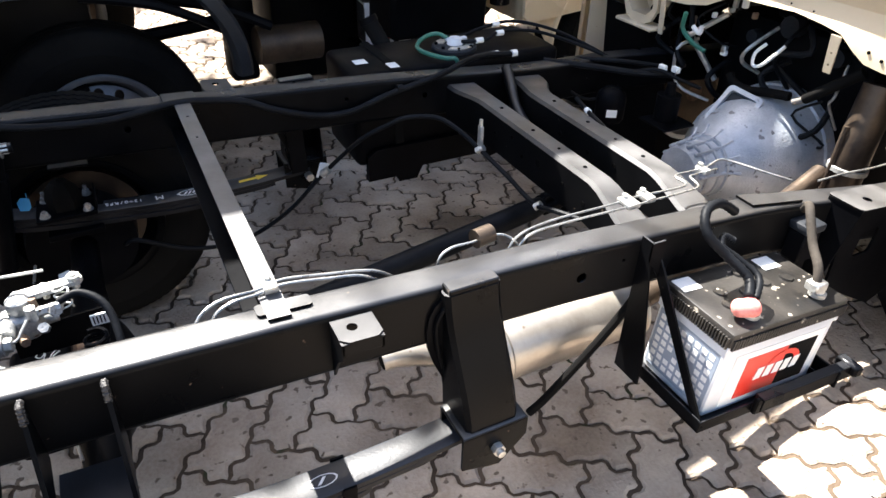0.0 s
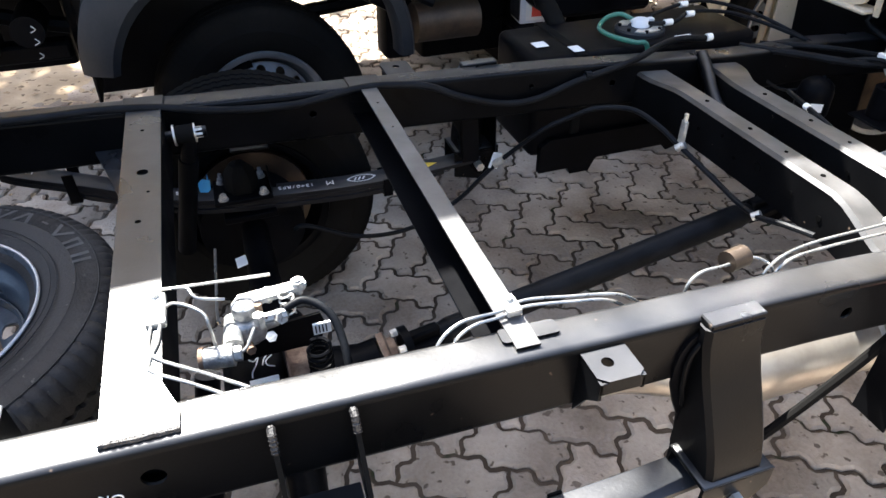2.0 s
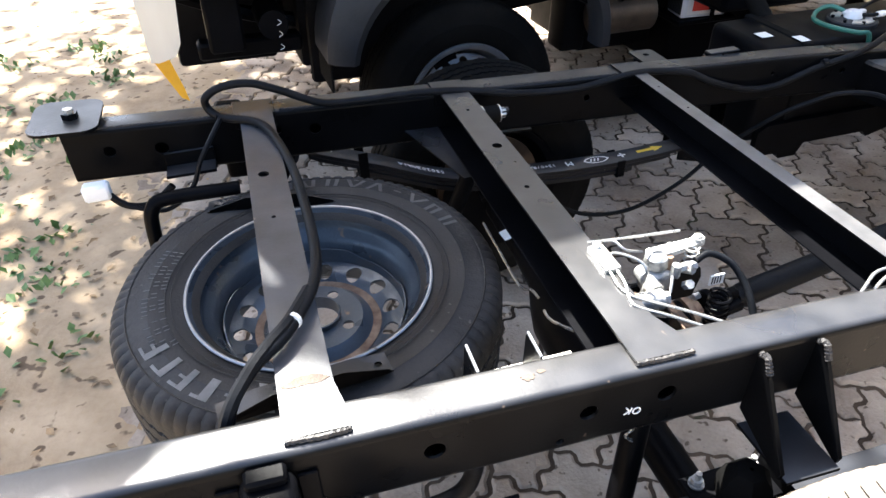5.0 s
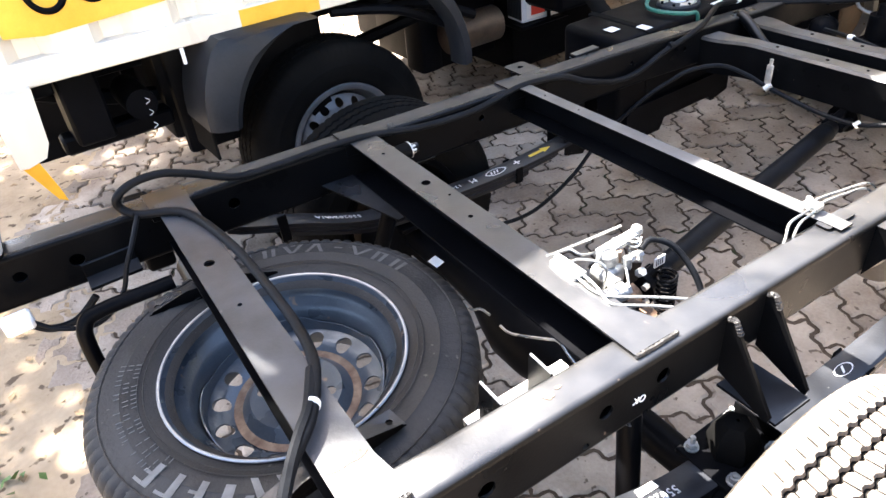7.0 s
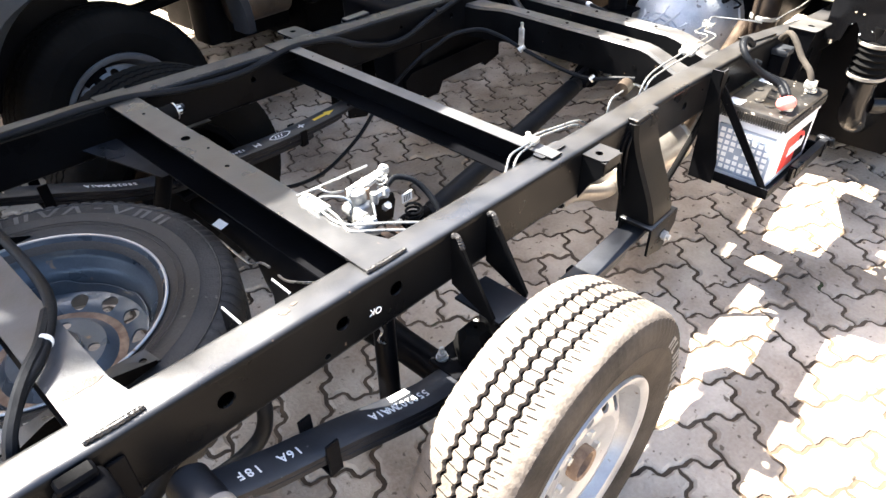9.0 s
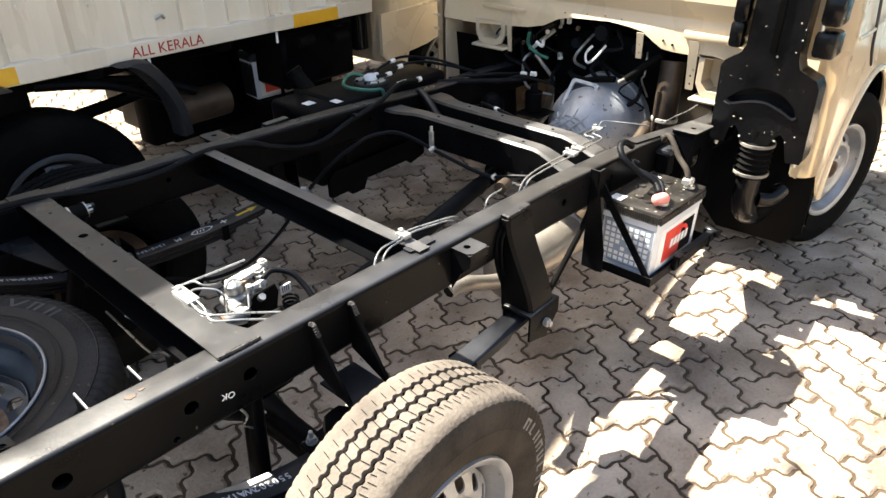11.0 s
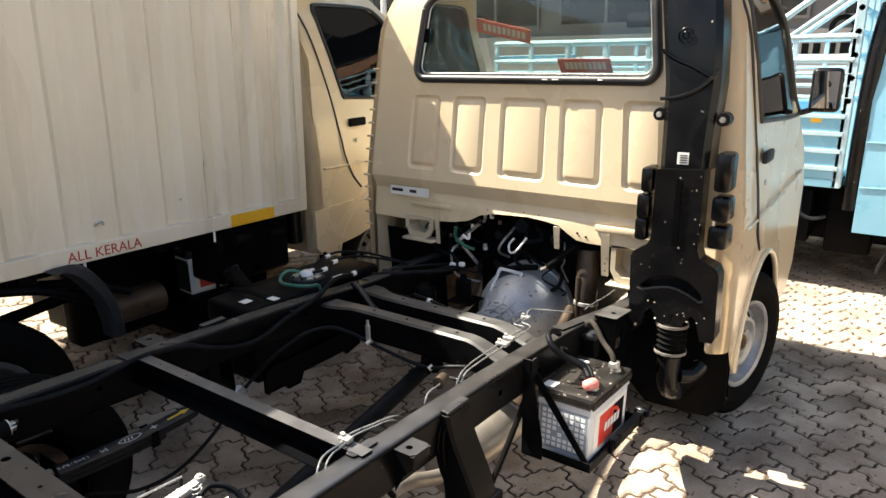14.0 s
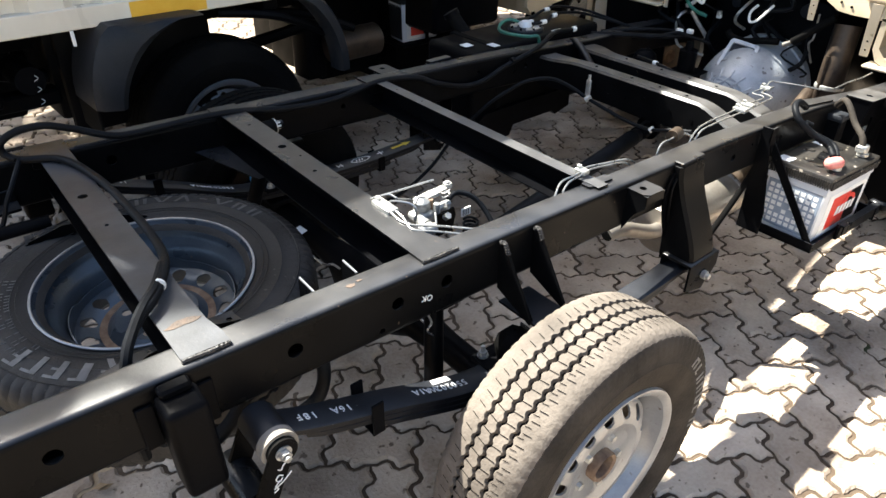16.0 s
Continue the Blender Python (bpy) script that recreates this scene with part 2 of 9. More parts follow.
SKYBLUE = mat("sky_blue_lorry_paint", (0.17, 0.40, 0.54), (0.22, 0.46, 0.60), rough=0.3, scale=3, fine=60, bump=0.02, coat=0.4)
SKYBLUE_FRAME = mat("pale_blue_cage_paint", (0.36, 0.52, 0.59), (0.45, 0.61, 0.67), rough=0.45, scale=10, fine=120, bump=0.05, specks=(0.25, 0.2, 0.16), speck_scale=40, speck_cut=0.72)
SEAL = mat("window_rubber_seal", (0.010, 0.010, 0.011), (0.02, 0.02, 0.021), rough=0.4, scale=20, fine=150, bump=0.03)
SEAT = mat("grey_seat_cloth", (0.10, 0.10, 0.11), (0.16, 0.16, 0.17), rough=0.9, scale=20, fine=250, bump=0.2)
GLASS = glass("window_glass", (0.80, 0.86, 0.84))
MIRROR = mat("mirror_face", (0.8, 0.8, 0.8), (0.82, 0.82, 0.82), rough=0.03, metal=1.0, scale=3, fine=50, bump=0.0, rvar=0.0)
WALL = mat("grey_rendered_wall", (0.16, 0.16, 0.16), (0.22, 0.21, 0.20), rough=0.8, scale=1.5, fine=40, bump=0.1)
WALL_LIGHT = mat("pale_rendered_wall", (0.36, 0.34, 0.31), (0.44, 0.42, 0.38), rough=0.8, scale=1.5, fine=40, bump=0.1)
DARKWIN = mat("dark_window_pane", (0.01, 0.011, 0.012), (0.02, 0.022, 0.024), rough=0.08, scale=3, fine=40, bump=0.0)
ROOFTILE = mat("clay_roof_tile", (0.20, 0.11, 0.07), (0.30, 0.18, 0.12), rough=0.85, scale=4, fine=60, bump=0.2)
JOINT = mat("joint_soil", (0.050, 0.036, 0.026), (0.115, 0.086, 0.062), rough=0.95, scale=5, fine=70, bump=0.6, specks=(0.045, 0.050, 0.026), speck_scale=9, speck_cut=0.66, spec=0.05)
PAVER = random_tint(mat("worn_concrete_paver", (0.215, 0.162, 0.120), (0.510, 0.426, 0.342), rough=0.9, scale=3.4, fine=95, bump=0.9, rvar=0.1, specks=(0.15, 0.115, 0.085), speck_scale=34, speck_cut=0.645, spec=0.15, world_scale=True), 0.70, 1.16)


# ---- mesh helpers ----
def finish(bm, angle=38):
    bmesh.ops.recalc_face_normals(bm, faces=bm.faces)
    lim = radians(angle)
    for f in bm.faces:
        f.smooth = True
    for e in bm.edges:
        if len(e.link_faces) != 2 or e.calc_face_angle(0) > lim:
            e.smooth = False


def thing(name, label, category, at=(0, 0, 0), group="", kind=""):
    ob = new(name)
    ob.location = at
    ob.empty_display_size = 0.1
    return tagged(ob, label, category, group, kind)


def part(name, bm, material, parent=None, label="", sharp=38):
    """Link a bmesh, in world coordinates, as one mesh object under a thing or a part."""
    finish(bm, sharp)
    me = bpy.data.meshes.new(name)
    bm.to_mesh(me)
    bm.free()
    me.materials.append(material)
    ob = new(name, me)
    if parent:
        ob.parent = parent
        m = parent.matrix_basis.copy() if parent.type == "EMPTY" else Matrix()
        ob.matrix_parent_inverse = m.inverted()
    if label:
        ob["label"] = label
    return ob


def BM():
    return bmesh.new()


def box(bm, x0, x1, y0, y1, z0, z1, bev=0.0, m=None, seg=1):
    vs = [bm.verts.new((x, y, z)) for x in (x0, x1) for y in (y0, y1) for z in (z0, z1)]
    fs = [bm.faces.new([vs[i] for i in q]) for q in ((0, 1, 3, 2), (4, 6, 7, 5), (0, 4, 5, 1), (2, 3, 7, 6), (0, 2, 6, 4), (1, 5, 7, 3))]
    if m is not None:
        bmesh.ops.transform(bm, matrix=m, verts=vs)
    if bev:
        es = list({e for f in fs for e in f.edges})
        r = bmesh.ops.bevel(bm, geom=es, offset=bev, segments=seg, affect="EDGES", profile=0.5, clamp_overlap=True)
        return [v for v in r["verts"]]
    return vs


def frame_of(d):
    d = d.normalized()
    up = Vector((0, 0, 1)) if abs(d.z) < 0.9 else Vector((1, 0, 0))
    s = d.cross(up).normalized()
    return s, s.cross(d).normalized()


def spline(pts, k=6):
    """Catmull-Rom through the points."""
    P = [Vector(p) for p in pts]
    if len(P) < 3 or k <= 1:
        return P
    out = []
    for i in range(len(P) - 1):
        a, b, c, d = P[max(i - 1, 0)], P[i], P[i + 1], P[min(i + 2, len(P) - 1)]
        for j in range(k):
            t = j / k
            out.append(0.5 * ((2 * b) + (c - a) * t + (2 * a - 5 * b + 4 * c - d) * t * t + (3 * b - a - 3 * c + d) * t ** 3))
    out.append(P[-1])
    return out


def tube(bm, pts, r, n=8, k=6, ridged=0.0):
    """A round tube along points; ridged: alternating thicker rings."""
    P = spline(pts, k)
    rings, s = [], None
    for i, p in enumerate(P):
        d = (P[min(i + 1, len(P) - 1)] - P[max(i - 1, 0)])
        if d.length < 1e-9:
            d = Vector((0, 0, 1))
        d.normalize()
        if s is None:
            s, u = frame_of(d)
        else:
            s = (s - d * s.dot(d)).normalized()
        u = d.cross(s)
        rr = r + (ridged if i % 2 else 0)
        rings.append([bm.verts.new(p + (s * math.cos(a) + u * math.sin(a)) * rr) for a in (2 * math.pi * j / n for j in range(n))])
    for a, b in zip(rings, rings[1:]):
        for j in range(n):
            bm.faces.new((a[j], a[(j + 1) % n], b[(j + 1) % n], b[j]))
    bm.faces.new(rings[0])
    bm.faces.new(rings[-1][::-1])


def cyl(bm, p0, p1, r0, r1=None, n=16):
    r1 = r0 if r1 is None else r1
    p0, p1 = Vector(p0), Vector(p1)
    s, u = frame_of(p1 - p0)
    R = [[bm.verts.new(p + (s * math.cos(a) + u * math.sin(a)) * r) for a in (2 * math.pi * j / n for j in range(n))] for p, r in ((p0, r0), (p1, r1))]
    for j in range(n):
        bm.faces.new((R[0][j], R[0][(j + 1) % n], R[1][(j + 1) % n], R[1][j]))
    bm.faces.new(R[0])
    bm.faces.new(R[1][::-1])


def lathe(bm, prof, c=(0, 0, 0), n=48, axis="y", cap=False):
    """Turn a profile of (radius, along) about an axis through c."""
    c = Vector(c)
    rings = []
    for r, h in prof:
        ring = []
        for j in range(n):
            a = 2 * math.pi * j / n
            co, si = r * math.cos(a), r * math.sin(a)
            v = {"y": (co, h, si), "x": (h, co, si), "z": (co, si, h)}[axis]
            ring.append(bm.verts.new(c + Vector(v)))
        rings.append(ring)
    for a, b in zip(rings, rings[1:]):
        for j in range(n):
            bm.faces.new((a[j], a[(j + 1) % n], b[(j + 1) % n], b[j]))
    if cap:
        bm.faces.new(rings[0])
        bm.faces.new(rings[-1][::-1])


def circle(cx, cy, r, n=12):
    return [(cx + r * math.cos(2 * math.pi * i / n), cy + r * math.sin(2 * math.pi * i / n)) for i in range(n)]


def rrect(x0, x1, y0, y1, r, n=4):
    out = []
    for cx, cy, a0 in ((x1 - r, y1 - r, 0), (x0 + r, y1 - r, 90), (x0 + r, y0 + r, 180), (x1 - r, y0 + r, 270)):
        for i in range(n + 1):
            a = radians(a0 + 90 * i / n)
            out.append((cx + r * math.cos(a), cy + r * math.sin(a)))
    return out


def plate(bm, outline, thick, to, holes=()):
    """A sheet of the outline with real holes; to(u, v, w) gives the place, w from 0 to thick."""
    tmp = bmesh.new()
    for loop in (outline, *holes):
        vs = [tmp.verts.new((u, v, 0)) for u, v in loop]
        for i in range(len(vs)):
            tmp.edges.new((vs[i], vs[(i + 1) % len(vs)]))
    bmesh.ops.triangle_fill(tmp, use_beauty=True, use_dissolve=False, edges=tmp.edges[:])
    tmp.verts.index_update()
    lo = [bm.verts.new(to(v.co.x, v.co.y, 0.0)) for v in tmp.verts]
    hi = [bm.verts.new(to(v.co.x, v.co.y, thick)) for v in tmp.verts]
    for f in tmp.faces:
        ids = [v.index for v in f.verts]
        bm.faces.new([lo[i] for i in ids])
        bm.faces.new([hi[i] for i in reversed(ids)])
    for e in tmp.edges:
        if len(e.link_faces) == 1:
            a, b = e.verts[0].index, e.verts[1].index
            bm.faces.new((lo[a], lo[b], hi[b], hi[a]))
    tmp.free()


def text_part(name, body, size, m, material, parent, label="", depth=0.0006):
    """Lettering in the built-in font as a thin mesh; m maps its plane to the world."""
    cu = bpy.data.curves.new(name, "FONT")
    cu.body, cu.size, cu.extrude, cu.align_x, cu.align_y = body, size, depth, "CENTER", "CENTER"
    cu.resolution_u = 3
    ob = new(name + "_tmp", cu)
    me = bpy.data.meshes.new_from_object(ob.evaluated_get(bpy.context.evaluated_depsgraph_get()))
    bpy.data.objects.remove(ob)
    me.transform(m)
    bm = bmesh.new()
    bm.from_mesh(me)
    return part(name, bm, material, parent, label)


def axes(o, x, y):
    """A matrix with its origin at o, and the given x and y directions."""
    x, y = Vector(x).normalized(), Vector(y).normalized()
    z = x.cross(y)
    m = Matrix((x, y, z)).transposed().to_4x4()
    m.translation = o
    return m


def smooth_step(a, b, x):
    t = min(max((x - a) / (b - a), 0), 1)
    return t * t * (3 - 2 * t)


# ---- ground ----
CY = 0.03                     # middle line of the bare chassis
bm = BM()
vs = [bm.verts.new(p) for p in ((-60, -60, -0.0085), (60, -60, -0.0085), (60, 60, -0.0085), (-60, 60, -0.0085))]
bm.faces.new(vs)
ground = tagged(part("ground", bm, JOINT), "soil-filled joints under worn concrete paving", "ground", kind="structure")


def zt(x):
    """Height of the chassis rails' top: the unladen frame slopes down to the front."""
    return 0.74 - 0.045 * x - (0.03 * (x - 0.8) if x > 0.8 else 0.0)


def slope(bm, verts=None):
    """Parts drawn with z measured from the rail's top are set on the sloping frame."""
    for v in verts or bm.verts:
        v.co.z += zt(v.co.x)


# ---- wheels ----
TYRE_R, TYRE_W = 0.325, 0.195


def tyre_mesh(bm, R=TYRE_R, W=TYRE_W, rim=0.184, n=352, lug=0.0035):
    """Tyre about the y axis: side walls, shoulder lugs and sipes, three zigzag grooves as geometry."""
    h = W / 2
    prof = [(-h * 0.72, rim, 0), (-h * 0.84, rim + 0.012, 0), (-h * 0.97, rim + 0.050, 0), (-h, rim + 0.075, 0), (-h * 0.985, rim + 0.077, 0), (-h * 0.99, rim + 0.098, 0), (-h * 0.94, R - 0.024, 3), (-h * 0.88, R - 0.012, 2), (-h * 0.76, R - 0.004, 2), (-h * 0.66, R - 0.002, 0)]
    k = len(prof)
    g = 0.0044
    for c in (-0.34, 0.0, 0.34):
        y = c * h * 0.95
        prof += [(y - g - 0.0005, R - 0.001 if c else R, 1), (y - g * 0.6, R - 0.009, 1), (y + g * 0.6, R - 0.009, 1), (y + g + 0.0005, R - 0.001 if c else R, 1)]
    prof += [(-y, r, f) for y, r, f in reversed(prof[:k])]
    tri = [1, 1, -1, -1]
    rings = []
    for i in range(n):
        a = 2 * math.pi * i / n
        ring = []
        for y, r, f in prof:
            yy = y + (0.0024 * tri[i % 4] if f == 1 else 0)
            rr = r - (lug * 0.8 if f == 2 and i % 4 == 0 else lug if f == 3 and i % 4 < (2 if lug < 0.005 else 1) else 0)
            ring.append(bm.verts.new((rr * math.cos(a), yy, rr * math.sin(a))))
        rings.append(ring)
    m = len(prof)
    for i in range(n):
        A, B = rings[i], rings[(i + 1) % n]
        for j in range(m - 1):
            bm.faces.new((A[j], A[j + 1], B[j + 1], B[j]))


def rim_mesh(bm, vents=14, vr=0.0160, rim=0.200, W=TYRE_W):
    """Pressed steel wheel: barrel with flanges and a dished disc with vent holes; its outer side is at -y."""
    h = W * 0.40
    lathe(bm, [(rim + 0.010, -h - 0.010), (rim + 0.012, -h - 0.004), (rim - 0.004, -h), (rim - 0.010, -h + 0.02), (rim - 0.032, -h + 0.045), (rim - 0.034, h - 0.05), (rim - 0.010, h - 0.02), (rim - 0.004, h), (rim + 0.012, h + 0.004), (rim + 0.010, h + 0.010),
               (rim + 0.004, h + 0.010), (rim - 0.010, h + 0.003), (rim - 0.016, h - 0.022), (rim - 0.040, h - 0.052), (rim - 0.038, -h + 0.048), (rim - 0.016, -h + 0.022), (rim - 0.010, -h - 0.003), (rim + 0.004, -h - 0.010), (rim + 0.010, -h - 0.010)], n=64)

    def disc(r):
        return -h + 0.030 - 0.022 * smooth_step(0.165, 0.125, r) + 0.016 * smooth_step(0.10, 0.085, r)

    def to(u, v, w):
        return (u, disc(math.hypot(u, v)) + w, v)
    R = rim - 0.036
    plate(bm, circle(0, 0, R, 56), 0.005, to, [circle(0, 0, 0.112, 40)] + [circle(0.140 * math.cos(a), 0.140 * math.sin(a), vr, 12) for a in (2 * math.pi * i / vents for i in range(vents))])
    plate(bm, circle(0, 0, 0.112, 40), 0.005, to, [circle(0, 0, 0.092, 36)])
    plate(bm, circle(0, 0, 0.092, 36), 0.005, to, [circle(0, 0, 0.036, 24)] + [circle(0.066 * math.cos(a), 0.066 * math.sin(a), 0.008, 8) for a in (2 * math.pi * i / 5 for i in range(5))])
    for v in bm.verts:
        v.co.x *= 0.925
        v.co.z *= 0.925


def spare_rim_mesh(bm):
    """The inner side of a steel wheel: rolled lip, curved bead seat, drop centre, and the dished disc with fourteen vents."""
    lathe(bm, [(0.192, 0.076), (0.197, 0.084), (0.202, 0.090), (0.2045, 0.087), (0.203, 0.082), (0.196, 0.079), (0.190, 0.070), (0.187, 0.055), (0.184, 0.047), (0.172, 0.040), (0.165, 0.030), (0.1635, 0.010), (0.163, -0.030), (0.170, -0.048), (0.185, -0.055), (0.190, -0.075), (0.200, -0.088), (0.194, -0.086), (0.180, -0.066), (0.166, -0.056), (0.159, -0.032), (0.159, 0.012), (0.162, 0.030), (0.170, 0.0435), (0.181, 0.051), (0.184, 0.060), (0.187, 0.071), (0.192, 0.076)], n=72)

    def disc(r):
        return -0.010 + 0.006 * smooth_step(0.140, 0.157, r) - 0.014 * smooth_step(0.132, 0.108, r) + 0.020 * smooth_step(0.100, 0.080, r)

    def to(u, v, w):
        return (u, disc(math.hypot(u, v)) - 0.005 + w, v)
    plate(bm, circle(0, 0, 0.160, 64), 0.004, to, [circle(0, 0, 0.112, 48)] + [circle(0.1315 * math.cos(a), 0.1315 * math.sin(a), 0.0155, 14) for a in (2 * math.pi * (i + 0.04) / 14 for i in range(14))])
    plate(bm, circle(0, 0, 0.112, 48), 0.004, to, [circle(0, 0, 0.100, 40)])
    plate(bm, circle(0, 0, 0.100, 40), 0.004, to, [circle(0, 0, 0.080, 40)])
    plate(bm, circle(0, 0, 0.080, 40), 0.004, to, [circle(0, 0, 0.041, 28)] + [circle(0.060 * math.cos(a), 0.060 * math.sin(a), 0.0105, 12) for a in (radians(-54 + 90 * i) for i in range(4))])
    lathe(bm, [(0.041, 0.002), (0.042, 0.006), (0.039, 0.006), (0.038, -0.020), (0.041, -0.020)], n=32)
    # scalloped flange of the disc where it meets the barrel
    rows = []
    for i in range(112):
        a = 2 * math.pi * i / 112
        hgt = 0.010 + 0.012 * smooth_step(0.25, 0.75, 0.5 + 0.5 * math.sin(4 * a + 0.6))
        rows.append([bm.verts.new((r * math.cos(a), y, r * math.sin(a))) for r, y in ((0.1578, -0.006), (0.1568, hgt), (0.1545, hgt), (0.152, -0.006))])
    for i in range(112):
        A, B = rows[i], rows[(i + 1) % 112]
        for j in range(3):
            bm.faces.new((A[j], A[j + 1], B[j + 1], B[j]))


def hub_mesh(bm, W=TYRE_W):
    h = W * 0.40
    lathe(bm, [(0.001, -h + 0.034), (0.014, -h + 0.032), (0.025, -h + 0.028), (0.027, -h + 0.006), (0.033, -h + 0.003), (0.0355, -h + 0.008), (0.036, -h + 0.045), (0.10, -h + 0.05), (0.10, h * 0.6), (0.001, h * 0.6)], n=24)


def drum_mesh(bm, W=TYRE_W):
    h = W * 0.40
    lathe(bm, [(0.034, -h + 0.050), (0.146, -h + 0.050), (0.150, -h + 0.056), (0.150, h * 0.7), (0.034, h * 0.7)], n=32)


def nut_mesh(bm, W=TYRE_W):
    h = W * 0.40
    cyl(bm, (0.061, -h + 0.014, 0), (0.061, -h + 0.035, 0), 0.0085, 0.0105, 6)


def mesh_of(name, build, material):
    bm = BM()
    build(bm)
    finish(bm)
    me = bpy.data.meshes.new(name)
    bm.to_mesh(me)
    bm.free()
    me.materials.append(material)
    return me


TREAD_MESHES = {"new": mesh_of("tyre", lambda b: tyre_mesh(b, lug=0.0085), RUBBER_NEW), "worn": mesh_of("tyre", tyre_mesh, RUBBER), "dusty": None}
# the dusty rim holds the shade tint, the dusty tyre real dust
RIM_MESHES = {"dusty": mesh_of("rim", rim_mesh, RIM_DIM), "silver": mesh_of("rim", rim_mesh, RIM), "blue": mesh_of("rim", spare_rim_mesh, RIM_DARK), "black": mesh_of("rim", rim_mesh, BLACK)}
HUB_MESHES = {"silver": mesh_of("hub", hub_mesh, RUST), "black": mesh_of("hub", hub_mesh, BLACK)}
DRUM_MESH = mesh_of("brake_drum", drum_mesh, EXHAUST)
NUT_MESH = mesh_of("wheel_nut", nut_mesh, STEEL)


def dusty_tread():
    """The road tyre: dusty side walls, pale dust trodden into the tread."""
    me = TREAD_MESHES["worn"].copy()
    me.materials.append(RUBBER_DUST)
    me.materials.append(RUBBER_WALL)
    for p in me.polygons:
        c = p.center
        r = math.hypot(c.x, c.z)
        if r < TYRE_R - 0.0165:
            p.material_index = 2
        elif not (abs(r - (TYRE_R - 0.009)) < 0.0022 and abs(c.y) < 0.06):
            p.material_index = 1
    return me


def sipe_mesh(bm):
    """Fine dark cuts across the ribs of the tread."""
    h, R = TYRE_W / 2, TYRE_R + 0.0007
    random.seed(5)
    for i in range(88):
        for ya, yb, shift, w, drop in ((-0.28, -0.05, 0.5, 0.0008, 0.0), (0.05, 0.28, 0.0, 0.0008, 0.0), (-0.62, -0.44, 0.25, 0.0007, 0.0012), (0.44, 0.62, 0.75, 0.0007, 0.0012), (-0.52, -0.39, 0.75, 0.0006, 0.0008)):
            a = 2 * math.pi * (i + shift + random.uniform(-0.06, 0.06)) / 88
            lean = 0.010 * (1 if ya < 0 else -1)
            bm.faces.new([bm.verts.new(((R - (drop if abs(y) > 0.5 else 0)) * math.cos(b), y * h, (R - (drop if abs(y) > 0.5 else 0)) * math.sin(b))) for y, b in ((ya, a - w / R), (yb, a - w / R + lean), (yb, a + w / R + lean), (ya, a + w / R))])


TREAD_MESHES["dusty"] = dusty_tread()
SIPE_MESH = mesh_of("tread_siping", sipe_mesh, RUBBER)


def wheel_parts(owner, m, tyre, rim, hub=True, label="", scale=1.0):
    """A wheel part with tyre, rim and hub under an owner that stands at the world's origin or elsewhere."""
    inv = owner.matrix_basis.inverted()
    w = new("wheel", TREAD_MESHES[tyre])
    w.name = "wheel"
    w.parent = owner
    w.matrix_basis = inv @ m @ Matrix.Scale(scale, 4)
    if label:
        w["label"] = label
    for nm, me in (("rim", RIM_MESHES[rim]), *((("hub", HUB_MESHES["silver" if rim == "silver" else "black"]),) if hub else ())):
        o = new(nm, me)
        o.parent = w
    if tyre == "dusty":
        o = new("tread_siping", SIPE_MESH)
        o.parent = w
        o["kind"] = "stuff"
    if hub:
        o = new("brake_drum", DRUM_MESH)
        o.parent = w
    for i in range(5 if hub else 0):
        o = new("wheel_nut", NUT_MESH)
        o.parent = w
        o.matrix_basis = pose(0, 0, 0, 0, 72 * i, 0)
    return w


# ---- the bare chassis ----
truck = thing("truck_chassis", "light lorry: cream cab on a bare black chassis", "truck", (0, 0, 0))


def rail(y0, y1, x0, x1, outer, holes, depth=0.115, mat_=FRAME, kick=0.0):
    """A boxed side rail with rounded edges and real holes in its outer web."""
    bm = BM()
    r = 0.011
    n = max(2, int((x1 - x0) / 0.12))
    xs = [x0 + (x1 - x0) * i / n for i in range(n + 1)]
    web_y, in_y = (y0, y1) if outer < 0 else (y1, y0)
    sgn = 1 if outer < 0 else -1

    def arc(cy, cz, a0, a1, k=4):
        return [(cy + r * math.cos(radians(a0 + (a1 - a0) * i / k)), cz + r * math.sin(radians(a0 + (a1 - a0) * i / k))) for i in range(k + 1)]
    w = y1 - y0
    prof = arc(r, -r, 180, 90) + arc(w - r, -r, 90, 0) + arc(w - r, -depth + r, 0, -90) + arc(r, -depth + r, -90, -180)
    rows = [[bm.verts.new((x, web_y + sgn * a, b)) for a, b in prof] for x in xs]
    for A, B in zip(rows, rows[1:]):
        for j in range(len(prof) - 1):
            bm.faces.new((A[j], A[j + 1], B[j + 1], B[j]))
    outline = [(x, -r) for x in xs] + [(x, -depth + r) for x in reversed(xs)]
    plate(bm, outline, 0.004, lambda u, v, k: (u, web_y + sgn * k, v), [circle(hx, hz, hr, 14) for hx, hz, hr in holes])
    slope(bm)
    for v in bm.verts:
        v.co.y += kick * smooth_step(1.30, 1.75, v.co.x)
    bmesh.ops.remove_doubles(bm, verts=bm.verts, dist=0.0002)
    return part("side_rail", bm, mat_, truck, "boxed black side rail with dusty top")


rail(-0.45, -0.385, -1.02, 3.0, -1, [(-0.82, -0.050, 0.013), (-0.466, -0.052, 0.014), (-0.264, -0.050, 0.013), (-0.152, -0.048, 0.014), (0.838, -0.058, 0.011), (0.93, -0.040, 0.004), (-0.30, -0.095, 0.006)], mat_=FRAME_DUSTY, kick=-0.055)
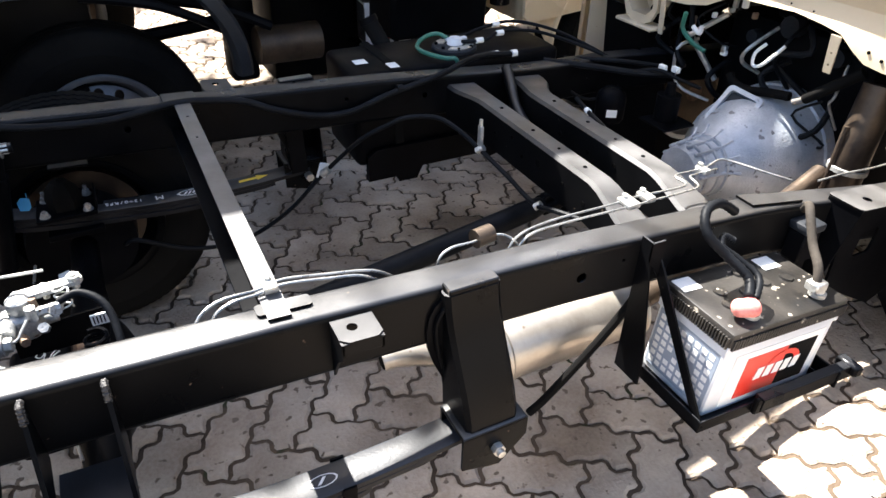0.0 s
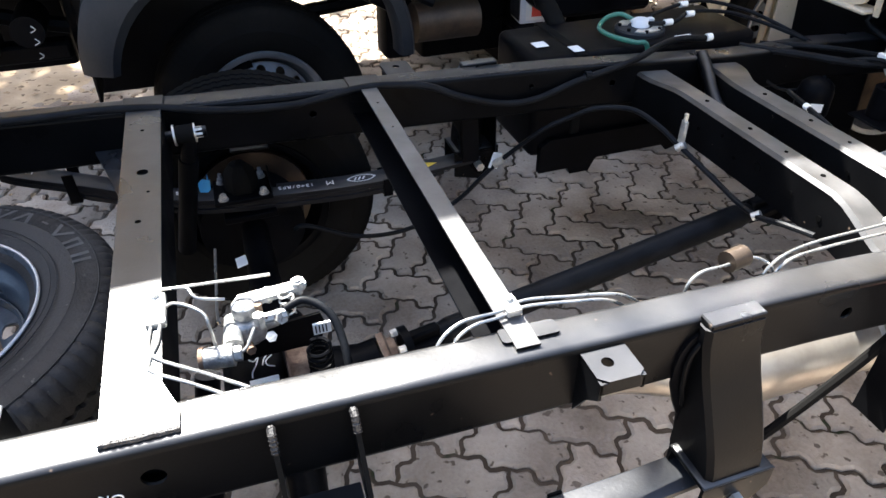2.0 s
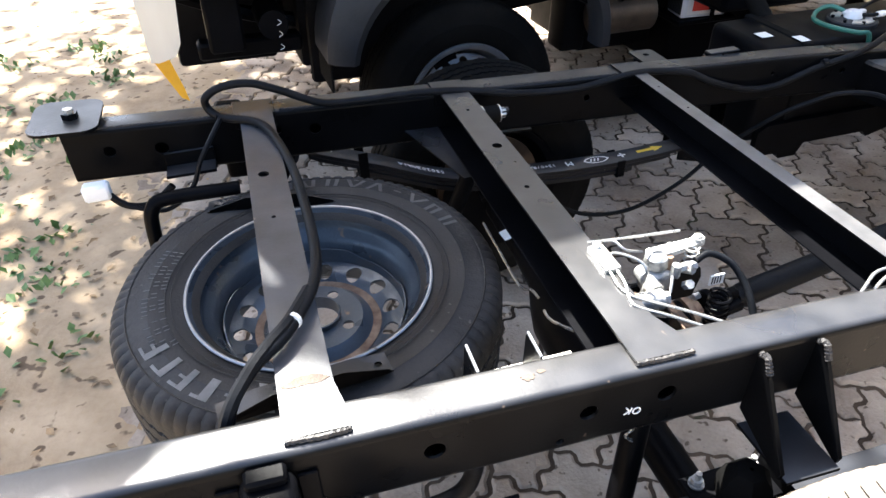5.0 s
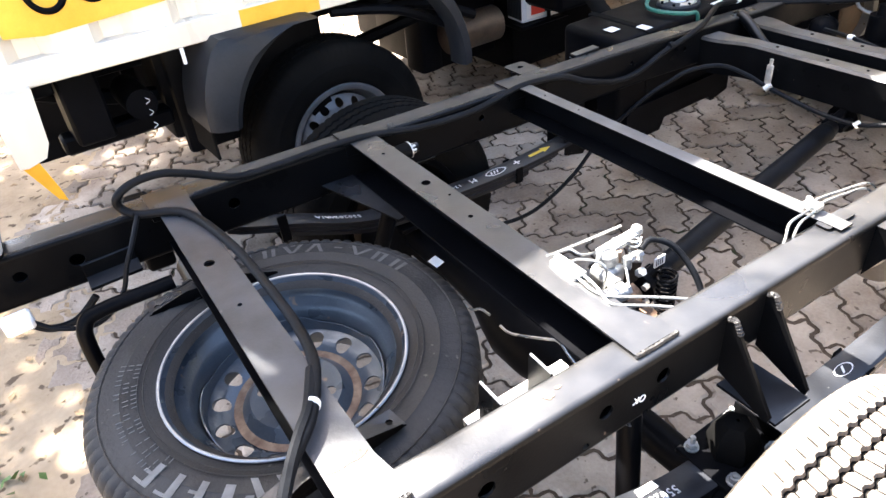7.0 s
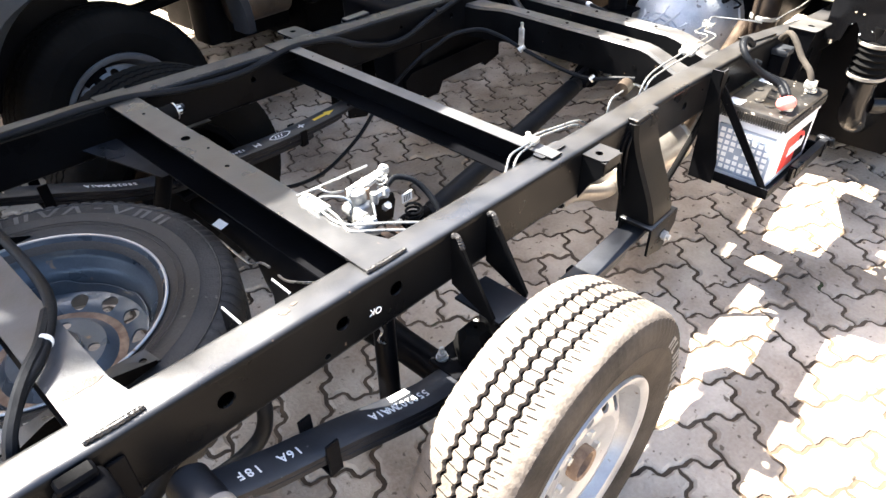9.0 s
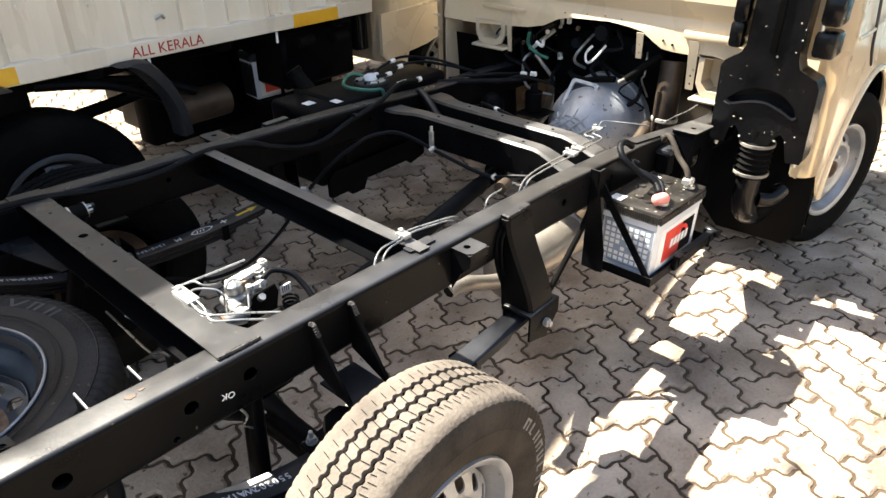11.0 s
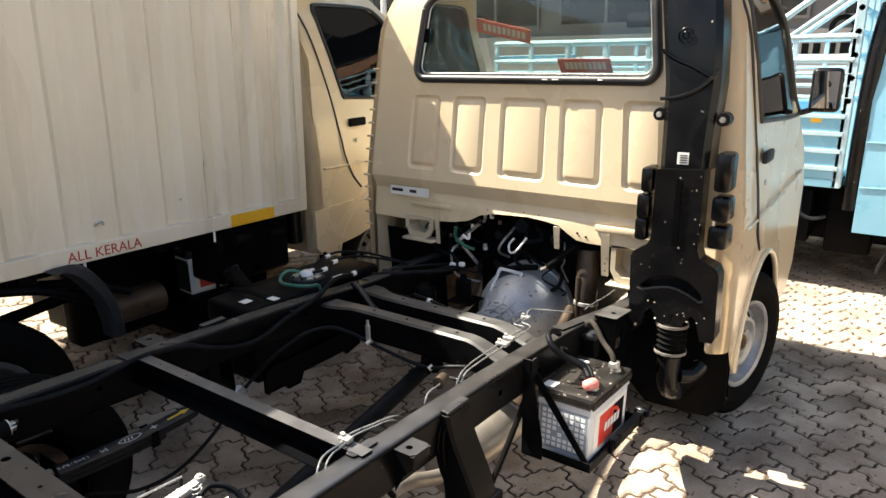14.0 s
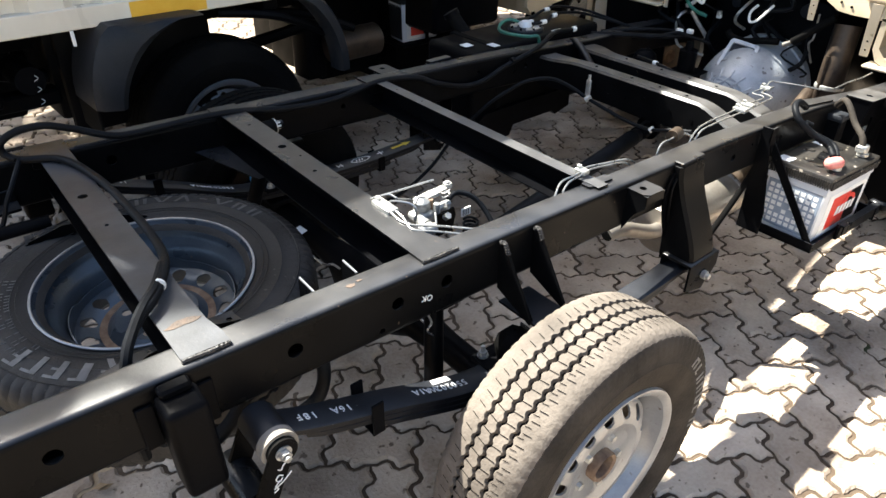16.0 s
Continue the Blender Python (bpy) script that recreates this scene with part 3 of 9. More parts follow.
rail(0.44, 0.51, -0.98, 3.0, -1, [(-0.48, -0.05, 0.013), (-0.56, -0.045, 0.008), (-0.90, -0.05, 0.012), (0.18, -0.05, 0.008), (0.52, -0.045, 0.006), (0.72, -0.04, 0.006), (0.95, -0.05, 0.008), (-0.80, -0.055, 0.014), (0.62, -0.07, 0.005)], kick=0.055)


def disc_part(name, places, r, material, owner, label=""):
    for c, d in places:
        bm = BM()
        c, d = Vector(c), Vector(d).normalized()
        cyl(bm, c - d * 0.001, c + d * 0.0012, r, r, 14)
        part(name, bm, material, owner, label)


# near-black colour stands in for shade inside holes, mouths and grooves that aren't cut
HOLE = mat("dark_hole", (0.003, 0.003, 0.003), (0.005, 0.005, 0.005), rough=0.9, scale=10, fine=50, bump=0.0, spec=0.0)


def weld(pts, r=0.004):
    """A lumpy weld bead along points."""
    bm = BM()
    P = spline(pts, 10)
    tube(bm, [p + Vector((0, 0, random.uniform(-0.0008, 0.0008))) for p in P], r, 6, 1, 0.0012)
    return part("weld_bead", bm, WELD, truck)


def channel_member(x0, x1, y0, y1, depth, flare, holes, lip=0.0, paint=FRAME_DUSTY):
    """A pressed cross member, a channel that opens to the rear, with flared ends on the near rail."""
    bm = BM()
    t = 0.004
    a, b = flare
    xm0, xm1 = x0, x1
    out = [(x0, y1), (x0, -0.36), (x0 - a, -0.405), (x0 - a, -0.432), (x1 + b, -0.432), (x1 + b, -0.405), (x1, -0.36), (x1, y1)]
    plate(bm, out, t, lambda u, v, w: (u, v, 0.002 + w), [circle(hx, hy, hr, 12) for hx, hy, hr in holes])
    slope(bm)
    ob = part("cross_member", bm, paint, truck, "pressed steel cross member, black with worn spots")
    # web and lower flange in plain black, the channel's shade put into the paint
    bm = BM()
    box(bm, x1 - t, x1, -0.384, y1, -depth, 0.0015, 0.001)
    box(bm, x0 - lip, x1, -0.384, y1, -depth - t, -depth, 0.001)
    slope(bm)
    part("channel_web", bm, BLACK, ob)
    return ob


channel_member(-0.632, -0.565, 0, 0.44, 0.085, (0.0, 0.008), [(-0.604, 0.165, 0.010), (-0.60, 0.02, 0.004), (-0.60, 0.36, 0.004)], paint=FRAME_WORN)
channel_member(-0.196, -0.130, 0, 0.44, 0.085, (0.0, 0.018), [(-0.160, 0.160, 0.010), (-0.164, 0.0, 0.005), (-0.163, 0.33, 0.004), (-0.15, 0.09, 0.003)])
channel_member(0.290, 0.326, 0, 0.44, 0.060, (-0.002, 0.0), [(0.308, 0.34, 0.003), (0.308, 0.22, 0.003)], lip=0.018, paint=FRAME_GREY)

# saddles that wrap the far rail above the cross members
for xa, xb in ((-0.645, -0.560), (-0.205, -0.125), (0.268, 0.345)):
    bm = BM()
    box(bm, xa, xb, 0.425, 0.50, 0.001, 0.005, 0.001)
    box(bm, xa, xb, 0.434, 0.439, -0.03, 0.005, 0.001)
    slope(bm)
    part("saddle_plate", bm, FRAME, truck)
# doubling plate and clip at the second member's near end
bm = BM()
plate(bm, rrect(0.280, 0.362, -0.418, -0.392, 0.006), 0.004, lambda u, v, w: (u, v, 0.001 + w))
slope(bm)
part("doubling_plate", bm, FRAME_DUSTY, truck)
for pts in ([(-0.196, -0.434, 0.003), (-0.16, -0.435, 0.003), (-0.112, -0.434, 0.003)], [(-0.632, -0.434, 0.003), (-0.59, -0.436, 0.003), (-0.557, -0.434, 0.003)],
            [(-0.645, 0.431, 0.002), (-0.60, 0.430, 0.002), (-0.56, 0.431, 0.002)]):
    weld([(x, y, z + zt(x)) for x, y, z in pts], 0.0032)
# welded seam along the far rail's top
for xa, xb in ((-0.96, -0.66), (-0.55, -0.22), (-0.10, 0.26), (0.36, 1.0)):
    weld([(xa + (xb - xa) * i / 5, 0.447, 0.0005 + zt(xa + (xb - xa) * i / 5)) for i in range(6)], 0.002)


def arch_member(xc, half, far_x, dip, holes, top=0.0, ym=0.02):
    """A deep pressed cross member, higher in the middle, with ends that dip and spread to the rails."""
    bm = BM()
    ys = [-0.384 + 0.824 * i / 28 for i in range(29)]
    rows = []
    for y in ys:
        k = smooth_step(-0.20, -0.36, y)
        kf = smooth_step(0.26, 0.42, y)
        x = xc + far_x * kf
        z = -0.012 + top - dip * k - dip * 0.3 * kf
        h = 0.105 - 0.030 * k
        hw = half * (1 + 0.35 * k + 0.5 * kf)
        prof = [(-hw, z - h), (-hw, z - 0.008), (-hw + 0.008, z), (hw - 0.008, z), (hw, z - 0.008), (hw, z - h)]
        rows.append([bm.verts.new((x + a, y, b)) for a, b in prof])
    for A, B in zip(rows, rows[1:]):
        for j in range(5):
            bm.faces.new((A[j], A[j + 1], B[j + 1], B[j]))
        bm.faces.new((A[5], A[0], B[0], B[5]))
    slope(bm)
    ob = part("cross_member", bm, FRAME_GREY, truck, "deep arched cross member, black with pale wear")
    for hy, hz, hr in holes:
        disc_part("hole", [((xc - half - 0.0005, hy, zt(xc) - 0.012 + top + hz), (-1, 0, 0))], hr, HOLE, ob)
    for hy, hr in ((0.21, 0.005), (0.06, 0.005), (-0.05, 0.004), (-0.15, 0.005)):
        disc_part("hole", [((xc, hy, zt(xc) - 0.0115 + top), (0, 0, 1))], hr, HOLE, ob)
    return ob


arch_member(1.062, 0.032, 0.005, 0.045, [(-0.02, -0.045, 0.010), (0.10, -0.03, 0.004), (0.05, -0.06, 0.004), (-0.12, -0.05, 0.005), (0.18, -0.05, 0.004), (-0.20, -0.06, 0.006)])
arch_member(1.228, 0.036, 0.055, 0.035, [(0.0, -0.05, 0.006), (-0.10, -0.04, 0.005), (0.12, -0.05, 0.006)], top=0.004)

# pressed stay that dips between the front members at the far side
bm = BM()
tube(bm, [(1.225, 0.455, 0.672), (1.205, 0.40, 0.655), (1.175, 0.30, 0.605), (1.165, 0.18, 0.575), (1.175, 0.02, 0.560)], 0.017, 10, 6)
part("pressed_stay", bm, FRAME, truck)
bm = BM()
plate(bm, [(1.272, -0.385), (1.42, -0.418), (1.40, -0.448), (1.272, -0.43)], 0.005, lambda u, v, w: (u, v, 0.001 + w))
slope(bm)
part("doubling_plate", bm, FRAME_DUSTY, truck)
# flat tab outside the far rail
bm = BM()
plate(bm, rrect(0.375, 0.445, 0.505, 0.60, 0.012), 0.005, lambda u, v, w: (u, v, -0.012 + w), [circle(0.41, 0.565, 0.009, 10)])
slope(bm)
part("mounting_tab", bm, FRAME, truck)
bm = BM()
plate(bm, rrect(-1.03, -0.90, 0.40, 0.56, 0.03), 0.006, lambda u, v, w: (u, v, 0.012 + w))
cyl(bm, (-0.955, 0.47, 0.018), (-0.955, 0.47, 0.030), 0.016, 0.016, 6)
slope(bm)
part("tail_bracket", bm, FRAME, truck, "black end bracket with zinc bolt")
bm = BM()
cyl(bm, (-0.955, 0.47, 0.030), (-0.955, 0.47, 0.038), 0.010, 0.010, 6)
slope(bm)
part("bolt", bm, STEEL, truck)
bm = BM()
box(bm, -1.03, -1.0, -0.50, -0.34, -0.15, 0.03, 0.006)
slope(bm)
part("tail_bracket", bm, PLASTIC_GREY, truck, "grey end plate on the rail")


# brackets on the near rail, and the same on the far one
def load_bracket(x0, x1, y_in, y_out, dz=-0.014):
    """Small folded bracket with a hole in its top."""
    bm = BM()
    s = 1 if y_out > y_in else -1
    out = [(x0, y_in), (x1, y_in), (x1, y_out - s * 0.008), (x1 - 0.010, y_out), (x0 + 0.012, y_out), (x0, y_out - s * 0.010)]
    plate(bm, out, 0.004, lambda u, v, w: (u, v, dz + w), [circle((x0 + x1) / 2 - 0.006, (y_in + y_out) / 2 - s * 0.004, 0.0085, 12)])
    box(bm, x0, x1, min(y_out, y_out - s * 0.004), max(y_out, y_out - s * 0.004), dz - 0.02, dz + 0.001, 0.001)
    plate(bm, [(y_in, dz - 0.105), (y_in, dz + 0.001), (y_out, dz + 0.001), (y_out, dz - 0.028), ((y_in + y_out) / 2, dz - 0.055)], 0.004, lambda u, v, w: (x0 + w, u, v))
    plate(bm, [(y_in, dz - 0.05), (y_in, dz + 0.001), (y_out, dz + 0.001), (y_out, dz - 0.022)], 0.004, lambda u, v, w: (x1 - w, u, v))
    slope(bm)
    return part("load_bracket", bm, FRAME_DUSTY, truck, "folded black mounting bracket")


load_bracket(0.374, 0.440, -0.4503, -0.505)
load_bracket(0.374, 0.440, 0.5103, 0.565)


def spring_hanger(x0, x1, ya, yb, z_low, mirror=1):
    """Tall folded hanger for the spring's front eye, wider at its foot."""
    bm = BM()
    m = lambda y: y if mirror > 0 else 2 * CY - y
    # outer face, slightly bowed, leaning outwards towards its foot
    n = 8
    rows = []
    for i in range(n + 1):
        t = i / n
        z = zt(x0) - 0.006 - (zt(x0) - 0.006 - z_low) * t
        yo = ya + (yb - ya) * smooth_step(0, 1, t)
        dx = 0.008 * t
        rows.append([(x0 + dx, -0.4525, z), (x0 + dx, yo + 0.008, z), (x0 + 0.008 + dx, yo, z), (x1 - 0.008 + dx, yo, z), (x1 + dx, yo + 0.008, z), (x1 + dx, -0.4525, z)])
    V = [[bm.verts.new((x, m(y), z)) for x, y, z in r] for r in rows]
    W = [[bm.verts.new((x + (0.004 if j < 2 else -0.004 if j > 3 else 0), m(y + 0.004), z)) for j, (x, y, z) in enumerate(r)] for r in rows]
    for G in (V, W):
        for A, B in zip(G, G[1:]):
            for j in range(5):
                bm.faces.new((A[j], A[j + 1], B[j + 1], B[j]))
    for G in (0, -1):
        for j in range(5):
            bm.faces.new((V[G][j], V[G][j + 1], W[G][j + 1], W[G][j]))
    for A, B, C, D in zip(V, V[1:], W, W[1:]):
        bm.faces.new((A[0], B[0], D[0], C[0]))
        bm.faces.new((A[5], B[5], D[5], C[5]))
    # folded top lip
    ys = sorted((m(ya + 0.002), m(ya + 0.03)))
    box(bm, x0 + 0.006, x1 - 0.004, ys[0], ys[1], zt(x0) - 0.012, zt(x0) + 0.004, 0.002)
    ob = part("spring_hanger", bm, FRAME_DUSTY, truck, "tall folded black spring hanger", 30)
    # cheek box at the foot
    bm = BM()
    for yy in (yb - 0.006, yb + 0.075):
        q = m(yy)
        plate(bm, [(x0 - 0.004, z_low - 0.065), (x0 + 0.070, z_low - 0.085), (x1 + 0.022, z_low - 0.03), (x1 + 0.022, z_low + 0.012), (x0 - 0.004, z_low + 0.012)], 0.006, lambda u, v, w, q=q: (u, q + w, v))
    ys = sorted((m(yb - 0.006), m(yb + 0.08)))
    box(bm, x0 - 0.004, x1 + 0.022, ys[0], ys[1], z_low + 0.004, z_low + 0.014, 0.004, seg=3)
    part("hanger_foot", bm, FRAME_DUSTY, ob)
    bm = BM()
    bx = (x0 + x1) / 2 + 0.012
    ys = (m(yb - 0.018), m(yb + 0.10))
    cyl(bm, (bx, ys[0], z_low - 0.035), (bx, ys[1], z_low - 0.035), 0.012, 0.012, 6)
    cyl(bm, (bx, m(yb - 0.026), z_low - 0.035), (bx, m(yb - 0.010), z_low - 0.035), 0.0075, 0.0075, 10)
    part("bolt", bm, STEEL, ob, "zinc bolt through the spring eye")
    # inner web that ties the hanger to the rail
    bm = BM()
    q = m(-0.452)
    plate(bm, [(x0 + 0.05, 0.712), (x0 + 0.014, 0.704), (x0 - 0.012, 0.684), (x0 - 0.022, 0.664), (x0 - 0.026, 0.635), (x0 - 0.024, 0.600), (x0 - 0.012, 0.560), (x0 + 0.004, 0.523), (x0 + 0.010, 0.480), (x0 + 0.012, 0.440), (x0 + 0.06, 0.440)], 0.005, lambda u, v, w: (u, q - 0.004 * mirror + w, v))
    part("gusset", bm, BLACK, ob)
    bm = BM()
    tube(bm, [(x0 + 0.012, m(-0.459), 0.690), (x0 - 0.010, m(-0.461), 0.655), (x0 - 0.008, m(-0.461), 0.600), (x0 + 0.004, m(-0.459), 0.550)], 0.004, 8, 6)
    part("pressed_bead", bm, FRAME, ob)
    return ob


spring_hanger(0.556, 0.656, -0.472, -0.548, 0.455)
spring_hanger(0.556, 0.656, -0.472, -0.548, 0.455, -1)


def bump_bracket(mirror=1):
    """Two triangular cheeks and a sole plate that carry the bump stop."""
    m = lambda y: y if mirror > 0 else 2 * CY - y
    bm = BM()
    for x in (-0.022, 0.072):
        plate(bm, [(-0.4503, -0.012), (-0.462, -0.006), (-0.548, -0.145), (-0.545, -0.158), (-0.4503, -0.118)], 0.006, lambda u, v, w, x=x: (x + w, m(u), v))
    ys = sorted((m(-0.4503), m(-0.556)))
    box(bm, -0.016, 0.072, ys[0], ys[1], -0.160, -0.154, 0.001)
    slope(bm)
    return part("bump_stop_bracket", bm, FRAME, truck, "welded bracket with two triangular cheeks")


bump_bracket()
bump_bracket(-1)
for x in (-0.019, 0.075):
    weld([(x, -0.452, zt(x) - 0.012), (x, -0.463, zt(x) - 0.008), (x, -0.475, zt(x) - 0.028)], 0.0042)


def shackle(mirror=1):
    """Rear spring hanger box and shackle."""
    m = lambda y: y if mirror > 0 else 2 * CY - y
    bm = BM()
    ys = sorted((m(-0.4503), m(-0.512)))
    box(bm, -0.688, -0.626, ys[0], ys[1], -0.190, -0.016, 0.011, seg=3)
    for x0, x1 in ((-0.714, -0.688), (-0.626, -0.602)):
        box(bm, x0, x1, *sorted((m(-0.4503), m(-0.456))), -0.112, -0.030, 0.002)
    slope(bm)
    ob = part("rear_hanger", bm, BLACK, truck, "boxed black rear spring hanger")
    bm = BM()
    box(bm, -0.680, -0.634, *sorted((m(-0.4503), m(-0.474))), -0.018, -0.003, 0.004)
    slope(bm)
    part("lip", bm, BLACK, ob)
    bm = BM()
    ys = sorted((m(-0.42), m(-0.53)))
    cyl(bm, (-0.60, ys[0], 0.515), (-0.60, ys[1], 0.515), 0.030, 0.030, 20)
    part("cross_tube", bm, FRAME, ob)
    for yy in (-0.545, -0.448):
        bm = BM()
        q = m(yy)
        out = [(-0.552 + 0.022 * math.cos(radians(a)), 0.618 + 0.022 * math.sin(radians(a))) for a in range(0, 181, 45)] + [(-0.600 + 0.022 * math.cos(radians(a)), 0.515 + 0.022 * math.sin(radians(a))) for a in range(180, 361, 30)]
        plate(bm, out, 0.007, lambda u, v, w: (u, q + w, v))
        part("shackle_plate", bm, FRAME, ob)
    bm = BM()
    cyl(bm, (-0.552, m(-0.517), 0.618), (-0.552, m(-0.452), 0.618), 0.031, 0.031, 24)
    part("spring_eye", bm, LEAFPAINT, ob, "rolled black spring eye")
    bm = BM()
    cyl(bm, (-0.552, m(-0.536), 0.618), (-0.552, m(-0.517), 0.618), 0.0315, 0.0315, 24)
    part("bush", bm, EARTH, ob, "pale rubber bush of the spring eye")
    bm = BM()
    cyl(bm, (-0.552, m(-0.5445), 0.618), (-0.552, m(-0.536), 0.618), 0.025, 0.025, 24)
    part("washer", bm, RUBBER, ob)
    for bx, bz in ((-0.552, 0.618), (-0.600, 0.515)):
        bm = BM()
        cyl(bm, (bx, m(-0.5475), bz), (bx, m(-0.545), bz), 0.0135, 0.0135, 16)
        cyl(bm, (bx, m(-0.557), bz), (bx, m(-0.5475), bz), 0.0095, 0.0095, 6)
        cyl(bm, (bx, m(-0.563), bz), (bx, m(-0.557), bz), 0.0055, 0.005, 10)
        part("nut", bm, ZINC, ob)
    return ob


shackle()
shackle(-1)
# chalk scrawl on the shackle
bm = BM()
for pts in ([(-0.549, 0.598), (-0.556, 0.594), (-0.561, 0.586), (-0.566, 0.590)], [(-0.560, 0.572), (-0.566, 0.577), (-0.572, 0.570), (-0.567, 0.563), (-0.561, 0.568)], [(-0.566, 0.565), (-0.575, 0.556), (-0.571, 0.549), (-0.579, 0.545)], [(-0.545, 0.572), (-0.560, 0.560), (-0.578, 0.552)]):
    tube(bm, [(x, -0.5458, z) for x, z in pts], 0.0011, 5, 4)
part("chalk_mark", bm, WHITEPAINT, truck)


RUSTBLOOM = mat("rust_bloom", (0.055, 0.040, 0.030), (0.115, 0.080, 0.058), rough=0.8, metal=0.0, scale=60, fine=240, bump=0.4)
for cx, cy, sx, sy in ((-0.600, -0.352, 0.030, 0.010), (-0.335, -0.415, 0.012, 0.006), (-0.315, -0.410, 0.007, 0.004)):
    bm = BM()
    random.seed(int(cx * -1000))
    plate(bm, [(cx + sx * math.cos(radians(a)) * random.uniform(0.6, 1.1), cy + sy * math.sin(radians(a)) * random.uniform(0.5, 1.2)) for a in range(0, 360, 20)], 0.0005, lambda u, v, w: (u, v, (0.0062 if v > -0.39 else 0.0004) + w + zt(u)))
    part("rust_patch", bm, RUSTBLOOM, truck, "small rust patch")


# ---- leaf springs ----
def spring_z(x):
    pts = [(-0.56, 0.645), (-0.47, 0.600), (-0.33, 0.545), (-0.15, 0.470), (0.0, 0.445), (0.20, 0.428), (0.33, 0.424), (0.48, 0.428), (0.63, 0.440)]
    for i in range(len(pts) - 1):
        (xa, za), (xb, zb) = pts[i], pts[i + 1]
        if xa <= x <= xb:
            (xp, zp), (xn, zn) = pts[max(i - 1, 0)], pts[min(i + 2, len(pts) - 1)]
            h, t = xb - xa, (x - xa) / (xb - xa)
            ma, mb = (zb - zp) / (xb - xp) * h, (zn - za) / (xn - xa) * h
            return (2 * t ** 3 - 3 * t * t + 1) * za + (t ** 3 - 2 * t * t + t) * ma + (3 * t * t - 2 * t ** 3) * zb + (t ** 3 - t * t) * mb
    return pts[0][1] if x < -0.56 else pts[-1][1]


def leaf_spring(yc):
    ob = thing("leaf_spring", "black leaf spring pack with painted white markings", "leaf spring", (0, yc, 0.44), "rear springs")
    w = 0.030
    for xa, xb, off, th in ((-0.555, 0.625, 0.0, 0.010), (-0.50, 0.52, -0.012, 0.010), (-0.36, 0.40, -0.026, 0.012)):
        bm = BM()
        n = 40
        rows = []
        for i in range(n + 1):
            x = xa + (xb - xa) * i / n
            z = spring_z(x) + off
            taper = 1 if min(i, n - i) > 0 else 0.85
            rows.append([bm.verts.new((x, yc + sy * w * taper, z + sz)) for sy, sz in ((-1, 0.0), (-0.9, 0.0015), (0.9, 0.0015), (1, 0.0), (1, -th), (-1, -th))])
        for A, B in zip(rows, rows[1:]):
            for j in range(6):
                bm.faces.new((A[j], A[(j + 1) % 6], B[(j + 1) % 6], B[j]))
        bm.faces.new(rows[0])
        bm.faces.new(rows[-1][::-1])
        part("leaf", bm, LEAFPAINT, ob)
    for x in (-0.37, 0.36):
        bm = BM()
        z = spring_z(x)
        for s in (-1, 1):
            box(bm, x - 0.012, x + 0.012, yc + s * 0.033 - 0.0025, yc + s * 0.033 + 0.0025, z - 0.045, z + (0.026 if x < 0 else 0.004), 0.001)
        box(bm, x - 0.012, x + 0.012, yc - 0.033, yc + 0.033, z - 0.049, z - 0.044, 0.001)
        part("clip", bm, BLACK, ob)
    # seat plate, U bolts and nuts over the axle
    bm = BM()
    z = spring_z(0.0)
    box(bm, -0.078, 0.062, yc - 0.058, yc + 0.058, z + 0.002, z + 0.014, 0.002)
    box(bm, -0.065, 0.065, yc - 0.05, yc + 0.05, z - 0.056, z - 0.040, 0.002)
    box(bm, 0.060, 0.064, yc - 0.040, yc + 0.050, z + 0.010, z + 0.040, 0.0015)
    part("seat_plate", bm, BLACK, ob)
    bm = BM()
    lathe(bm, [(0.040, z + 0.014), (0.043, z + 0.040), (0.036, z + 0.068), (0.022, z + 0.084), (0.003, z + 0.088)], (-0.008, yc, 0), 6, "z")
    part("bump_stop", bm, RUBBER, ob, "dark rubber bump stop")
    for x in (-0.056, 0.042):
        for s in (-1, 1):
            bm = BM()
            y = yc + s * 0.042
            cyl(bm, (x, y, z + 0.004), (x, y, z + 0.036 + 0.005 * s), 0.0048, 0.0048, 8)
            cyl(bm, (x, y, z + 0.014), (x, y, z + 0.017), 0.0125, 0.0125, 14)
            cyl(bm, (x, y, z + 0.017), (x, y, z + 0.027), 0.0095, 0.0095, 6)
            part("u_bolt", bm, ZINC, ob, "zinc U-bolt leg with nut")
    return ob


NEAR_Y, FAR_Y = -0.495, 0.555
spring_near = leaf_spring(NEAR_Y)
spring_far = leaf_spring(FAR_Y)


def on_spring(yc, x, text, size, owner, material=WHITEPAINT):
    """Painted characters, one after the other along the curved top leaf, read from the far side."""
    step = size * 0.60
    x += step * (len(text) - 1) / 2
    for ch in text:
        d = Vector((1, 0, (spring_z(x + 0.01) - spring_z(x - 0.01)) / 0.02)).normalized()
        text_part("painted_marking", ch, size, axes((x, yc, spring_z(x) + 0.0026), -d, (0, -1, 0)), material, owner)
        x -= step


